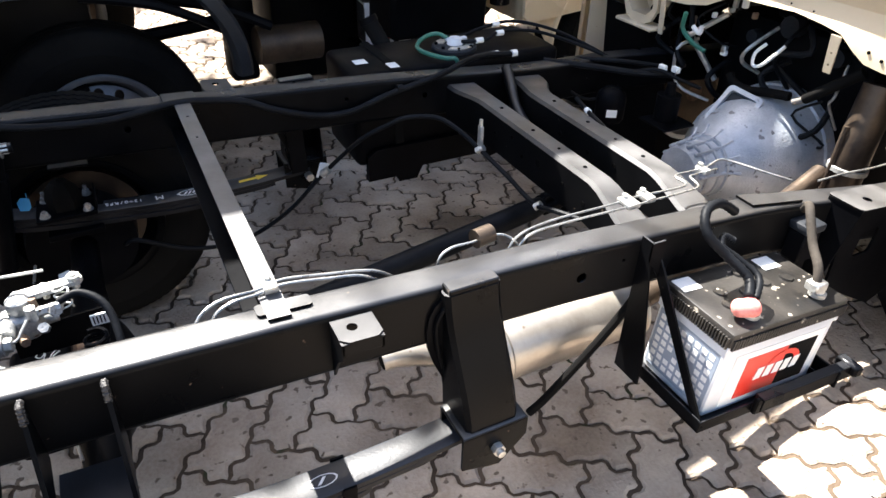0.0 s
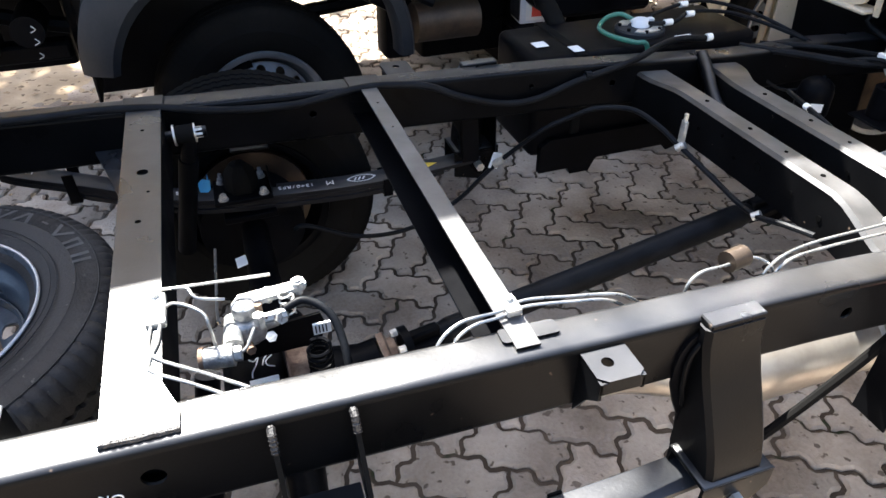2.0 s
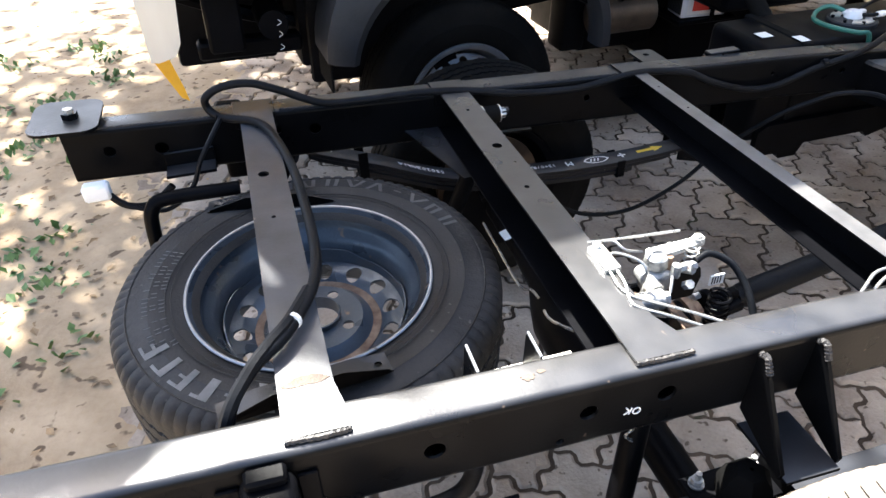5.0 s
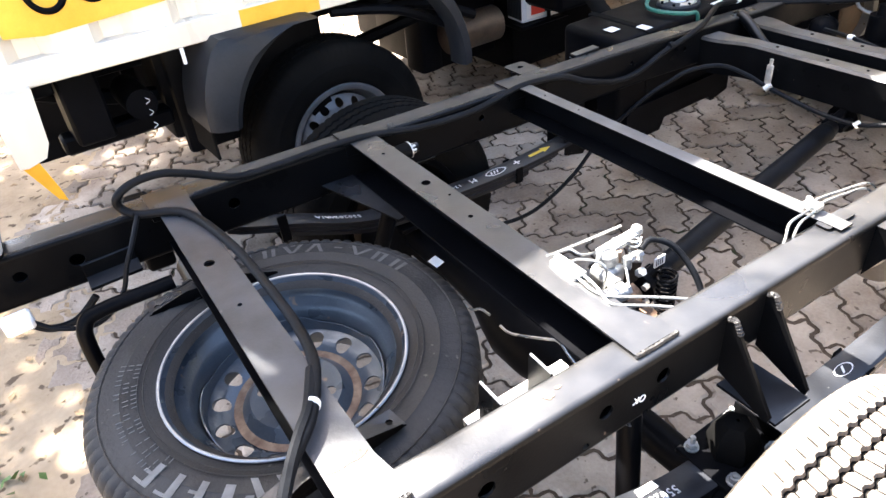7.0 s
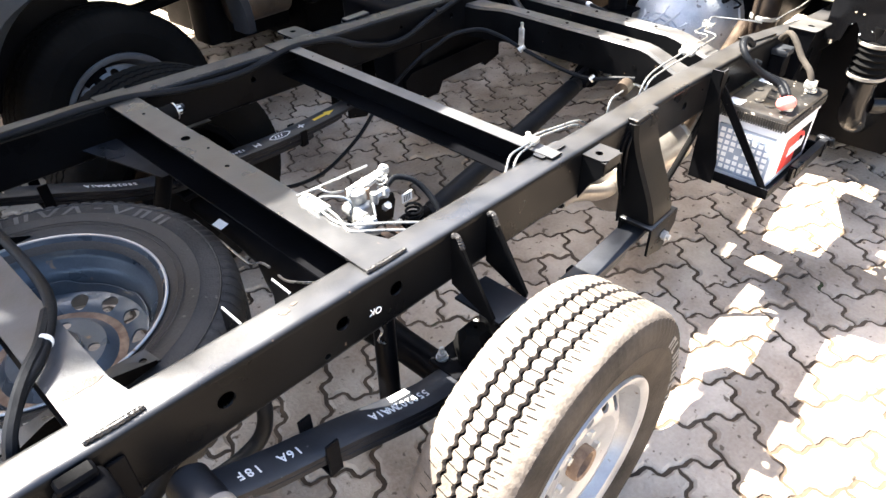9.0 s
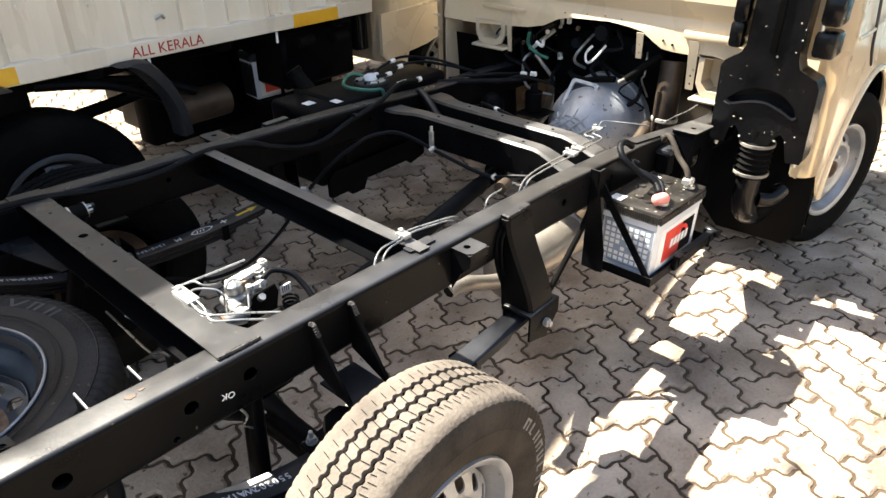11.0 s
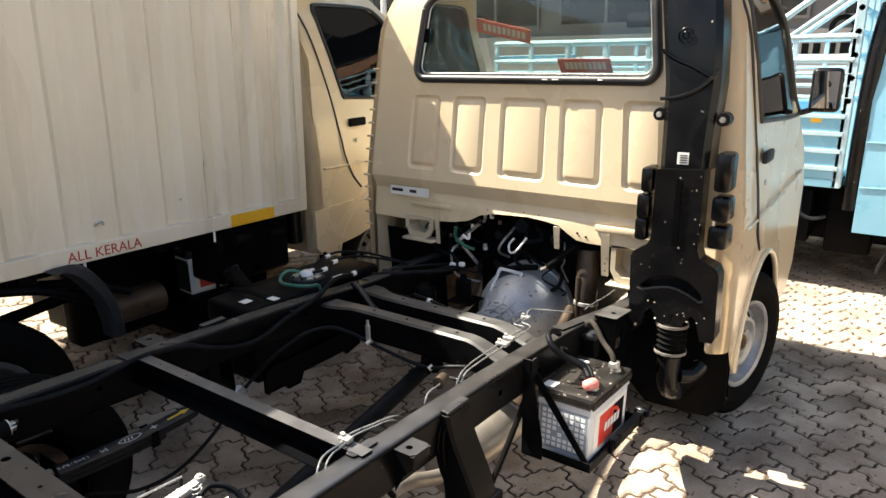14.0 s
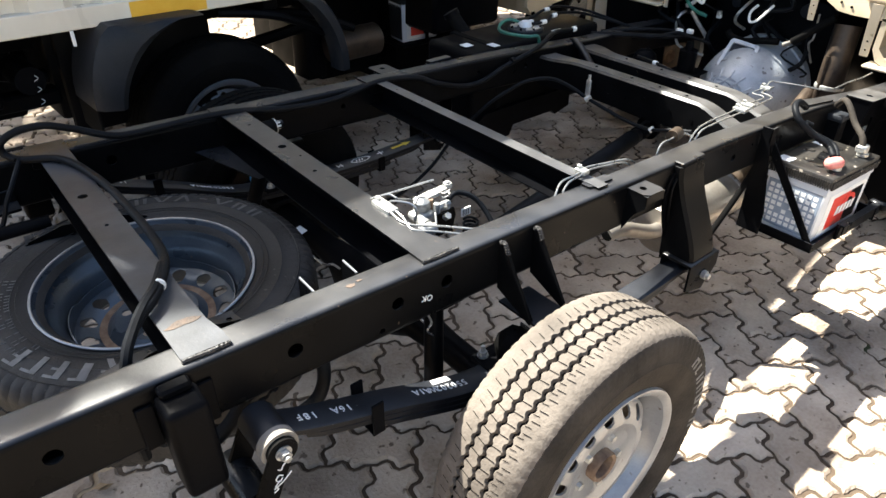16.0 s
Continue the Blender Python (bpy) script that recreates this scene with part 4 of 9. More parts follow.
for yc, ow in ((FAR_Y, spring_far),):
    on_spring(yc, 0.212, "M", 0.030, ow)
    on_spring(yc, 0.124, "13+0/RFS", 0.0195, ow)
    on_spring(yc, -0.215, "550202WA1A", 0.0205, ow)
    on_spring(yc, -0.455, "15A", 0.021, ow)
    bm = BM()
    z = 0.0022
    on = lambda u, v, w: (u, yc + v, spring_z(u) + z + w)
    ring = lambda k: [(0.296 + 0.036 * k * math.cos(radians(a)) * (1 if a % 90 else 1.1), 0.017 * k * math.sin(radians(a))) for a in range(0, 360, 30)]
    plate(bm, ring(1.0), 0.0006, on, [ring(0.86)])
    for k in (-1, 0, 1):
        plate(bm, [(0.285 + 0.011 * k, -0.007), (0.290 + 0.011 * k, -0.007), (0.297 + 0.011 * k, 0.007), (0.292 + 0.011 * k, 0.007)], 0.0006, on)
    part("painted_emblem", bm, WHITEPAINT, ow)
    bm = BM()
    for a, b in (((0.364, -0.0025), (0.388, 0.0025)), ((0.3735, -0.012), (0.3785, 0.012))):
        plate(bm, [(a[0], a[1]), (b[0], a[1]), (b[0], b[1]), (a[0], b[1])], 0.0006, on)
    part("painted_cross", bm, WHITEPAINT, ow)
    bm = BM()
    plate(bm, [(0.425, -0.006), (0.475, -0.006), (0.475, -0.014), (0.508, 0.0), (0.475, 0.014), (0.475, 0.006), (0.425, 0.006)], 0.0006, on)
    part("painted_arrow", bm, YELLOWARROW, ow, "yellow painted arrow")
on_spring(NEAR_Y, -0.205, "550202WA1A", 0.022, spring_near)
on_spring(NEAR_Y, -0.42, "16A", 0.022, spring_near)
on_spring(NEAR_Y, -0.485, "18F", 0.022, spring_near)
bm = BM()
on = lambda u, v, w: (u, NEAR_Y + v, spring_z(u) + 0.0022 + w)
ring = lambda k: [(0.325 + 0.026 * k * math.cos(radians(a)), 0.012 * k * math.sin(radians(a))) for a in range(0, 360, 30)]
plate(bm, ring(1.0), 0.0006, on, [ring(0.88)])
plate(bm, [(0.315, -0.006), (0.321, -0.006), (0.333, 0.007), (0.327, 0.007)], 0.0006, on)
part("painted_emblem", bm, WHITEPAINT, spring_near)

bm = BM()
plate(bm, [(-0.215, 0.012), (-0.165, 0.016), (-0.168, 0.029), (-0.212, 0.026)], 0.0006, lambda u, v, w: (u, NEAR_Y + v, spring_z(u) + 0.0022 + w))
part("paper_tag", bm, WHITE, spring_near, "torn white paper tag")

# ---- rear axle ----
AX_Z = 0.327
axle = thing("rear_axle", "black rear axle with differential housing", "axle", (0, CY, AX_Z))
bm = BM()
lathe(bm, [(0.034, -0.60), (0.036, -0.30), (0.046, -0.18), (0.080, -0.11), (0.092, -0.04), (0.092, 0.05), (0.075, 0.11), (0.046, 0.19), (0.036, 0.32), (0.034, 0.60)], (0, CY, AX_Z), 28, "y", True)
part("axle_tube", bm, BLACK, axle)
bm = BM()
PINION = Matrix.Translation((0, -0.062, AX_Z + 0.005)) @ pose(0, 0, 0, 0, -17, 0)
lathe(bm, [(0.07, 0.02), (0.062, 0.12), (0.045, 0.165), (0.042, 0.20)], (0, 0, 0), 20, "x", True)
bmesh.ops.transform(bm, matrix=PINION, verts=bm.verts)
part("differential_nose", bm, BLACK, axle)
for s in (-1, 1):
    bm = BM()
    lathe(bm, [(0.04, 0.53 * s), (0.135, 0.535 * s), (0.14, 0.60 * s), (0.04, 0.605 * s)], (0, CY, AX_Z), 36, "y", True)
    part("brake_drum", bm, BLACK, axle)
bm = BM()
lathe(bm, [(0.046, 0.205), (0.046, 0.218), (0.030, 0.220), (0.030, 0.235)], (0, 0, 0), 20, "x", True)
bmesh.ops.transform(bm, matrix=PINION, verts=bm.verts)
part("pinion_flange", bm, RUST, axle, "rust-brown pinion flange with bolts")
bm = BM()
box(bm, -0.013, 0.013, -0.020, 0.020, 0.0, 0.0008, 0.0, pose(-0.043, 0.378, AX_Z + 0.0365, 0, -12, 4))
part("sticker", bm, WHITE, axle)

# ---- wheels of the chassis ----
road_wheel = wheel_parts(truck, pose(0.012, -0.675, AX_Z, 0, 12, 0), "dusty", "silver", label="silver steel wheel with dusty worn tread")
wheel_parts(truck, pose(0.015, 2 * CY + 0.672, 0.336, 0, 5, 180), "worn", "black", label="dark road wheel behind the far rail", scale=1.034)
wheel_parts(truck, pose(2.35, -0.722, 0.318, 0, 0, -14) @ pose(0, 0, 0, 0, 30, 0), "worn", "silver", label="silver steel front wheel with a dark tyre")
wheel_parts(truck, pose(2.35, 2 * CY + 0.725, 0.318, 0, 0, 166), "worn", "silver")

# moulded word on the road tyre's side wall as plain bars
for k in range(7):
    bm = BM()
    for da, wide, ra, rb in ((0.0, 1.5, 0.266, 0.290), (3.4, 1.3, 0.266, 0.290), (1.5, 1.9, 0.266 if k % 3 else 0.285, 0.270 if k % 3 else 0.290)):
        if (da == 3.4 and k % 4 == 1) or (da == 1.5 and k == 2):
            continue
        a0, a1 = radians(52 - 7.6 * k - da), radians(52 - 7.6 * k - da - wide)
        plate(bm, [(ra * math.cos(a0), ra * math.sin(a0)), (rb * math.cos(a0), rb * math.sin(a0)), (rb * math.cos(a1), rb * math.sin(a1)), (ra * math.cos(a1), ra * math.sin(a1))], 0.0012, lambda u, v, w: (u, -0.0972 + w, v))
    part("moulded_bar", bm, LETTER, road_wheel)
# painted inspection marks on the near rail's web
for x, z, body, size, rot in ((-0.200, 0.684, "OK", 0.018, 165),):
    m = Matrix.Translation((x, -0.4512, z)) @ pose(0, 0, 0, 90, 0, 0) @ pose(0, 0, 0, 0, 0, rot)
    text_part("painted_marking", body, size, m, WHITEPAINT, truck)

# ---- propeller shaft ----
shaft = thing("propeller_shaft", "black tubular propeller shaft between gearbox and axle", "drive shaft", (0.7, CY, 0.4))
bm = BM()
pa, pb = Vector((0.325, -0.0625, 0.4178)), Vector((1.045, 0.0095, 0.4796))
along = (pb - pa).normalized()
cyl(bm, pa, pb, 0.0275, 0.0275, 24)
cyl(bm, pb, pb + along * 0.035, 0.0275, 0.021, 20)
cyl(bm, pa - along * 0.02, pa, 0.022, 0.0275, 20)
part("shaft_tube", bm, CABLE, shaft)
for c, d in ((pa - along * 0.050, -1), (pb + along * 0.065, 1)):
    bm = BM()
    turn = axes(c, along, Vector((0, 0, 1)).cross(along))
    box(bm, -0.032, 0.032, -0.031, 0.031, -0.012, 0.012, 0.005, turn)
    box(bm, -0.032, 0.032, -0.012, 0.012, -0.031, 0.031, 0.005, turn)
    cyl(bm, c + along * 0.030 * d, c + along * 0.046 * d, 0.043, 0.043, 18)
    part("universal_joint", bm, BLACK, shaft)
for i in range(4):
    bm = BM()
    a = math.pi / 4 + i * math.pi / 2
    side, up = frame_of(along)
    c = pa - along * 0.088 + (side * math.cos(a) + up * math.sin(a)) * 0.034
    cyl(bm, c, c - along * 0.022, 0.008, 0.008, 6)
    part("flange_bolt", bm, STEEL, shaft)


# ---- spare wheel, slung flat under the rear cross members ----
SPARE = Vector((-0.560, 0.020, 0.546))
SP = Matrix.Translation(SPARE) @ pose(0, 0, 0, 90 + 2.5, 0, 0) @ Matrix.Scale(1.045, 4)
spare = new("spare_wheel", TREAD_MESHES["new"])
spare.parent = truck
spare.matrix_basis = truck.matrix_basis.inverted() @ SP
spare["label"] = "new spare wheel with bluish steel rim, slung flat under the frame"
o = new("rim", RIM_MESHES["blue"])
o.parent = spare


def on_spare(r, a, h=TYRE_W / 2):
    """A place on the spare's upper side wall: radius, angle seen from above, height over the wheel's middle."""
    return SP @ Vector((r * math.cos(a), h, -r * math.sin(a)))


def spare_part(name, bm, material, label=""):
    ob = part(name, bm, material, None, label)
    ob.parent = spare
    ob.matrix_parent_inverse = SP.inverted()
    return ob


def side_h(r):
    return TYRE_W / 2 * (1.0 if r < 0.259 else 0.992 if r < 0.283 else 0.985 - (r - 0.283) * 2.4) + 0.0012


def wall_bar(a0, a1, r0, r1, material, name="moulded_lettering", slant=0.0):
    """A raised bar on the upper side wall between two angles and radii."""
    bm = BM()
    n = 4
    lo, hi = [], []
    for i in range(n + 1):
        a = a0 + (a1 - a0) * i / n
        lo.append(bm.verts.new(on_spare(r0, a - slant, side_h(r0))))
        hi.append(bm.verts.new(on_spare(r1, a + slant, side_h(r1))))
    for i in range(n):
        bm.faces.new((lo[i], lo[i + 1], hi[i + 1], hi[i]))
    bmesh.ops.solidify(bm, geom=bm.faces[:], thickness=0.0008)
    return spare_part(name, bm, material)


# moulded maker's marks as plain bars: one long word, one short word with a chevron
random.seed(3)
for k in range(10):
    a = radians(104 - k * 9.6)
    if k == 6:
        wall_bar(a - radians(1), a - radians(4.5), 0.271, 0.275, LETTER)
        continue
    wall_bar(a, a - radians(1.7), 0.258, 0.286, LETTER, slant=radians((0, 0, 1, 0, 1.5, -1.5, 0, 2, 0, 0)[k]))
    wall_bar(a - radians(3.6), a - radians(5.2), 0.258, 0.286, LETTER, slant=radians((0, 0, 0, 0, -1.5, 1.5, 0, -2, 0, 0)[k]))
    if k % 2 == 0:
        wall_bar(a - radians(1.7), a - radians(3.6), 0.258 if k % 4 else 0.281, 0.263 if k % 4 else 0.286, LETTER)
for k, w in enumerate((3, 2.6, 3.4, 2.6, 2.6, 2.6)):
    a = radians(250 - k * 9)
    wall_bar(a, a - radians(w), 0.236 if k < 2 else 0.246, 0.284, LETTER_PALE, slant=radians(2.5) if k < 2 else 0)
    if k > 1:
        wall_bar(a - radians(w), a - radians(6.0), 0.279, 0.284, LETTER_PALE)
    if k in (1, 3, 5):
        wall_bar(a - radians(w), a - radians(5.2), 0.262, 0.267, LETTER_PALE)
for r, w in ((0.232, 0.0012), (0.293, 0.0016), (0.223, 0.001)):
    bm = BM()
    pts = [on_spare(r, 2 * math.pi * i / 72, side_h(r) - 0.0008) for i in range(73)]
    tube(bm, pts, w, 5, 1)
    spare_part("moulded_ring", bm, RUBBER_NEW)
bm = BM()
for i in range(26):
    a = radians(150 + i * 2.2)
    for r0 in (0.232, 0.245, 0.258):
        if random.random() < 0.75:
            p, q = on_spare(r0, a, side_h(r0)), on_spare(r0 + 0.009, a, side_h(r0))
            tube(bm, [p, q], 0.0008, 4, 1)
ob = spare_part("moulded_small_print", bm, LETTER)
ob["kind"] = "stuff"
# rust ring on the disc, and the stepped ledge inside the barrel
bm = BM()
lathe(bm, [(0.094, -0.0215), (0.1085, -0.0232), (0.112, -0.0222)], n=48)
bmesh.ops.transform(bm, matrix=SP, verts=bm.verts)
spare_part("rust_ring", bm, RUST, "ring of brown rust")
bm = BM()
tube(bm, [SP @ Vector((0.2030 * math.cos(radians(a)), 0.0885, 0.2030 * math.sin(radians(a)))) for a in range(0, 361, 5)], 0.0030, 7, 1)
spare_part("worn_lip", bm, RIM, "bare metal edge of the rim")
# carrier lugs that hold the tyre to the cross member
for yc, tilt in ((-0.25, 8), (0.262, -6)):
    ob = thing("spare_carrier", "black pressed clamp strip over the spare tyre", "bracket", (-0.60, yc, 0.66), "spare wheel clamps")
    bm = BM()
    m = Matrix.Translation((-0.60, yc, 0.650)) @ pose(0, 0, 0, 0, 2.5, tilt)
    out = [(-0.125, -0.020), (-0.07, -0.020), (-0.05, -0.012), (0.05, -0.012), (0.07, -0.020), (0.125, -0.020), (0.125, 0.020), (0.07, 0.014), (-0.07, 0.014), (-0.125, 0.020)]
    plate(bm, out, 0.004, lambda u, v, w: m @ Vector((u, v, w + 0.018 * smooth_step(0.11, 0.05, abs(u)))), [circle(-0.108, 0, 0.006, 8), circle(0.108, 0, 0.006, 8)])
    part("strip", bm, FRAME, ob)
    bm = BM()
    plate(bm, [(-0.12, 0.0), (0.12, 0.0), (0.12, 0.008), (0.05, 0.03), (-0.05, 0.03), (-0.12, 0.008)], 0.003, lambda u, v, w: m @ Vector((u, -0.02 + w, v)))
    part("flange", bm, FRAME, ob)
# folded bracket plates between spare and rail
for x, y1, low in ((-0.391, -0.333, 0.655), (-0.305, -0.336, 0.648)):
    bm = BM()
    plate(bm, [(-0.3845, low), (-0.3845, 0.750), (y1 - 0.004, 0.752), (y1, 0.745), (y1 + 0.006, low)], 0.0035, lambda u, v, w: (x + w, u, v), [rrect(-0.366, -0.354, low + 0.022, low + 0.055, 0.005, 2)])
    cp = part("carrier_plate", bm, FRAME, truck, "thin black carrier plate with a bright cut edge")
    bm = BM()
    tube(bm, [(x + 0.0018, -0.3845, 0.7505), (x + 0.0018, -0.36, 0.7515), (x + 0.0018, y1 - 0.003, 0.7525)], 0.0022, 6, 2)
    part("cut_edge", bm, RIM_DIM, cp, "bare grey edge of the plate")
bm = BM()
plate(bm, [(-0.010, 0.007), (0.010, 0.007), (0.010, -0.007), (0.0075, -0.007), (0.0075, 0.0045), (-0.0075, 0.0045), (-0.0075, -0.007), (-0.010, -0.007)], 0.190, lambda u, v, w: (-0.405 + w, -0.313 + u, 0.648 + v))
part("carrier_rod", bm, STEEL, truck, "bare steel channel rod of the spare wheel carrier")
# brake pipe along the axle, in two bent lengths
for pts in ([(-0.097, 0.404, 0.395), (-0.102, 0.27, 0.398), (-0.106, 0.138, 0.400), (-0.087, 0.115, 0.402), (-0.083, 0.084, 0.402)], [(-0.097, 0.024, 0.42), (-0.094, -0.012, 0.42), (-0.049, -0.07, 0.42), (-0.033, -0.095, 0.42), (-0.040, -0.15, 0.405), (-0.030, -0.24, 0.38)]):
    bm = BM()
    tube(bm, pts, 0.0032, 6, 3)
    part("brake_pipe", bm, PIPE, truck, "bent zinc brake pipe above the axle")
# bent tail-lamp bar behind the spare
bm = BM()
tube(bm, [(-0.66, 0.33, 0.66), (-0.80, 0.335, 0.66), (-0.835, 0.33, 0.645), (-0.845, 0.32, 0.60), (-0.845, 0.30, 0.50)], 0.015, 10, 5)
part("bent_bar", bm, BLACK, truck)
bm = BM()
box(bm, -0.80, -0.70, 0.385, 0.435, 0.675, 0.682, 0.001)
box(bm, -0.80, -0.70, 0.43, 0.438, 0.66, 0.71, 0.001)
part("small_bracket", bm, FRAME, truck)
# plate over the axle and shock absorber with rubber bushes
bm = BM()
cyl(bm, (-0.150, 0.380, 0.709), (-0.050, 0.380, 0.709), 0.011, 0.011, 12)
part("absorber_pin", bm, FRAME, truck)
for k, (xa, xb, ra, mt) in enumerate(((-0.111, -0.074, 0.0195, RUBBER), (-0.115, -0.111, 0.022, STEEL), (-0.074, -0.071, 0.020, STEEL), (-0.071, -0.058, 0.012, STEEL))):
    bm = BM()
    cyl(bm, (xa, 0.380, 0.709), (xb, 0.380, 0.709), ra, ra, 18 if k < 3 else 6)
    part(("bush", "washer", "washer", "nut")[k], bm, mt, truck)
for s in (1, -1):
    bm = BM()
    y0 = 0.380 if s > 0 else 2 * CY - 0.380
    cyl(bm, (-0.086, y0, 0.706), (-0.105, y0 + 0.03 * s, 0.62), 0.016, 0.016, 16)
    cyl(bm, (-0.100, y0 + 0.024 * s, 0.64), (-0.165, y0 + 0.10 * s, 0.36), 0.021, 0.021, 16)
    part("shock_absorber", bm, BLACK, truck)
bm = BM()
plate(bm, [(-0.106, 0.478), (-0.088, 0.474), (-0.080, 0.482), (-0.078, 0.506), (-0.096, 0.512), (-0.107, 0.500)], 0.003, lambda u, v, w: (u, 0.535 + w, v))
plate(bm, [(-0.086, 0.500), (-0.083, 0.500), (-0.080, 0.522), (-0.082, 0.522)], 0.002, lambda u, v, w: (u, 0.536 + w, v))
part("blue_tag", bm, BLUEPLASTIC, truck, "bright blue paper tag on a wire")
# hanging rubber strap loops under the near rail
for pts in ([(-0.40, -0.40, 0.64), (-0.40, -0.40, 0.57), (-0.425, -0.40, 0.525), (-0.49, -0.40, 0.515), (-0.55, -0.40, 0.535)], [(-0.52, -0.38, 0.62), (-0.57, -0.38, 0.56), (-0.62, -0.38, 0.535), (-0.66, -0.38, 0.56)]):
    bm = BM()
    tube(bm, pts, 0.013, 10, 6)
    part("rubber_hose", bm, CABLE, truck)
# gusset under the middle cross member
bm = BM()
plate(bm, [(-0.28, 0.44), (-0.20, 0.44), (-0.20, 0.20), (-0.215, 0.20)], 0.004, lambda u, v, w: (u, v, zt(u) - 0.085 + w))
part("gusset", bm, FRAME, truck)

# ---- brake load valve, pipes and hoses on the cross member ----
valve = thing("brake_load_valve", "zinc brake load-sensing valve with lever, spring and sticker", "valve", (0.0, -0.22, 0.66))
bm = BM()
lathe(bm, [(0.001, 0.728), (0.010, 0.727), (0.018, 0.720), (0.020, 0.705), (0.017, 0.70), (0.022, 0.69), (0.024, 0.665), (0.018, 0.655), (0.001, 0.655)], (-0.028, -0.213, 0), 16, "z")
box(bm, -0.052, -0.006, -0.240, -0.195, 0.662, 0.700, 0.010, None, 3)
cyl(bm, (-0.052, -0.262, 0.690), (-0.050, -0.205, 0.690), 0.014, 0.011, 12)
cyl(bm, (-0.020, -0.205, 0.668), (0.012, -0.198, 0.664), 0.012, 0.009, 10)
part("valve_body", bm, ZINC, valve)
bm = BM()
plate(bm, [(-0.035, -0.014), (0.030, -0.010), (0.058, -0.008), (0.062, 0.0), (0.058, 0.008), (0.030, 0.010), (-0.035, 0.014), (-0.042, 0.0)], 0.008, lambda u, v, w: (u, -0.205 + v, 0.716 + 0.10 * u + w), [circle(0.048, 0.0, 0.004, 8)])
cyl(bm, (0.050, -0.205, 0.712), (0.050, -0.205, 0.738), 0.006, 0.006, 8)
cyl(bm, (0.050, -0.205, 0.728), (0.050, -0.205, 0.735), 0.010, 0.010, 6)
part("lever", bm, ZINC, valve)
for p, q, ra, mt in (((-0.004, -0.236, 0.705), (0.028, -0.240, 0.710), 0.0075, ZINC), ((-0.012, -0.245, 0.700), (-0.012, -0.245, 0.722), 0.008, ZINC), ((-0.01, -0.222, 0.69), (-0.01, -0.222, 0.722), 0.006, RUST), ((0.0, -0.26, 0.69), (0.0, -0.27, 0.70), 0.008, ZINC), ((0.012, -0.231, 0.702), (0.020, -0.246, 0.708), 0.010, ZINC), ((-0.034, -0.245, 0.672), (-0.030, -0.262, 0.674), 0.007, RUST), ((0.006, -0.196, 0.70), (0.006, -0.196, 0.725), 0.005, STEEL)):
    bm = BM()
    cyl(bm, p, q, ra, ra, 6)
    part("fitting", bm, mt, valve)
bm = BM()
tube(bm, [(0.030 + 0.010 * math.cos(a * 0.7), -0.222 + 0.010 * math.sin(a * 0.7), 0.690 + 0.0012 * a) for a in range(0, 36)], 0.0016, 6, 2)
part("coil_spring", bm, STEEL, valve)
bm = BM()
tube(bm, [(0.060 + 0.016 * math.cos(a * 0.7), -0.275 + 0.016 * math.sin(a * 0.7), 0.585 + 0.0011 * a) for a in range(0, 76)], 0.0030, 6, 2)
part("lower_coil_spring", bm, BLACK, valve)
bm = BM()
box(bm, 0.058, 0.084, -0.247, -0.244, 0.662, 0.682, 0.0)
part("sticker", bm, WHITE, valve, "small white code sticker")
for i in range(4):
    bm = BM()
    box(bm, 0.061 + 0.005 * i, 0.063 + 0.005 * i, -0.2475, -0.247, 0.665, 0.679, 0.0)
    part("code_bar", bm, BLACK, valve)
bm = BM()
plate(bm, [(-0.06, 0.60), (0.07, 0.60), (0.08, 0.64), (0.075, 0.66), (-0.06, 0.65)], 0.005, lambda u, v, w: (u, -0.20 + w, v))
box(bm, -0.085, 0.010, -0.33, -0.150, 0.50, 0.585, 0.014, None, 3)
part("mounting_plate", bm, BLACK, valve)
bm = BM()
plate(bm, [(-0.30, 0.50), (-0.20, 0.50), (-0.16, 0.585), (-0.16, 0.60), (-0.30, 0.60)], 0.003, lambda u, v, w: (0.012 + w, u, v))
plate(bm, [(0.015, -0.30), (0.055, -0.30), (0.050, -0.175), (0.015, -0.165)], 0.003, lambda u, v, w: (u, v, 0.572 + w))
part("rusty_bracket", bm, RUST, valve, "rust-stained steel bracket")
bm = BM()
box(bm, -0.046, -0.003, -0.268, -0.231, 0.5852, 0.5858, 0.0)
part("paper_label", bm, WHITE, valve, "white printed paper label")
for i in range(7):
    bm = BM()
    box(bm, -0.020 + 0.002 * i, -0.0188 + 0.002 * i, -0.262, -0.248, 0.5859, 0.5862, 0.0)
    part("code_bar", bm, BLACK, valve)
for pts in ([(-0.030, -0.182), (-0.038, -0.178), (-0.043, -0.186), (-0.036, -0.192), (-0.029, -0.184), (-0.033, -0.200), (-0.040, -0.215), (-0.041, -0.226)], [(-0.012, -0.180), (-0.020, -0.190), (-0.024, -0.204)], [(-0.008, -0.186), (-0.018, -0.196), (-0.016, -0.207), (-0.006, -0.212)]):
    bm = BM()
    tube(bm, [(x, y, 0.5856) for x, y in pts], 0.0011, 5, 4)
    part("chalk_mark", bm, WHITEPAINT, valve)
bm = BM()
cyl(bm, (-0.092, -0.272, 0.688), (-0.052, -0.277, 0.690), 0.015, 0.016, 16)
cyl(bm, (-0.052, -0.277, 0.690), (-0.042, -0.278, 0.690), 0.011, 0.011, 6)
part("union", bm, ZINC, valve, "zinc pipe union with brass collar")
bm = BM()
cyl(bm, (-0.097, -0.2713, 0.688), (-0.091, -0.272, 0.688), 0.017, 0.017, 16)
part("collar", bm, RUST, valve)
bm = BM()
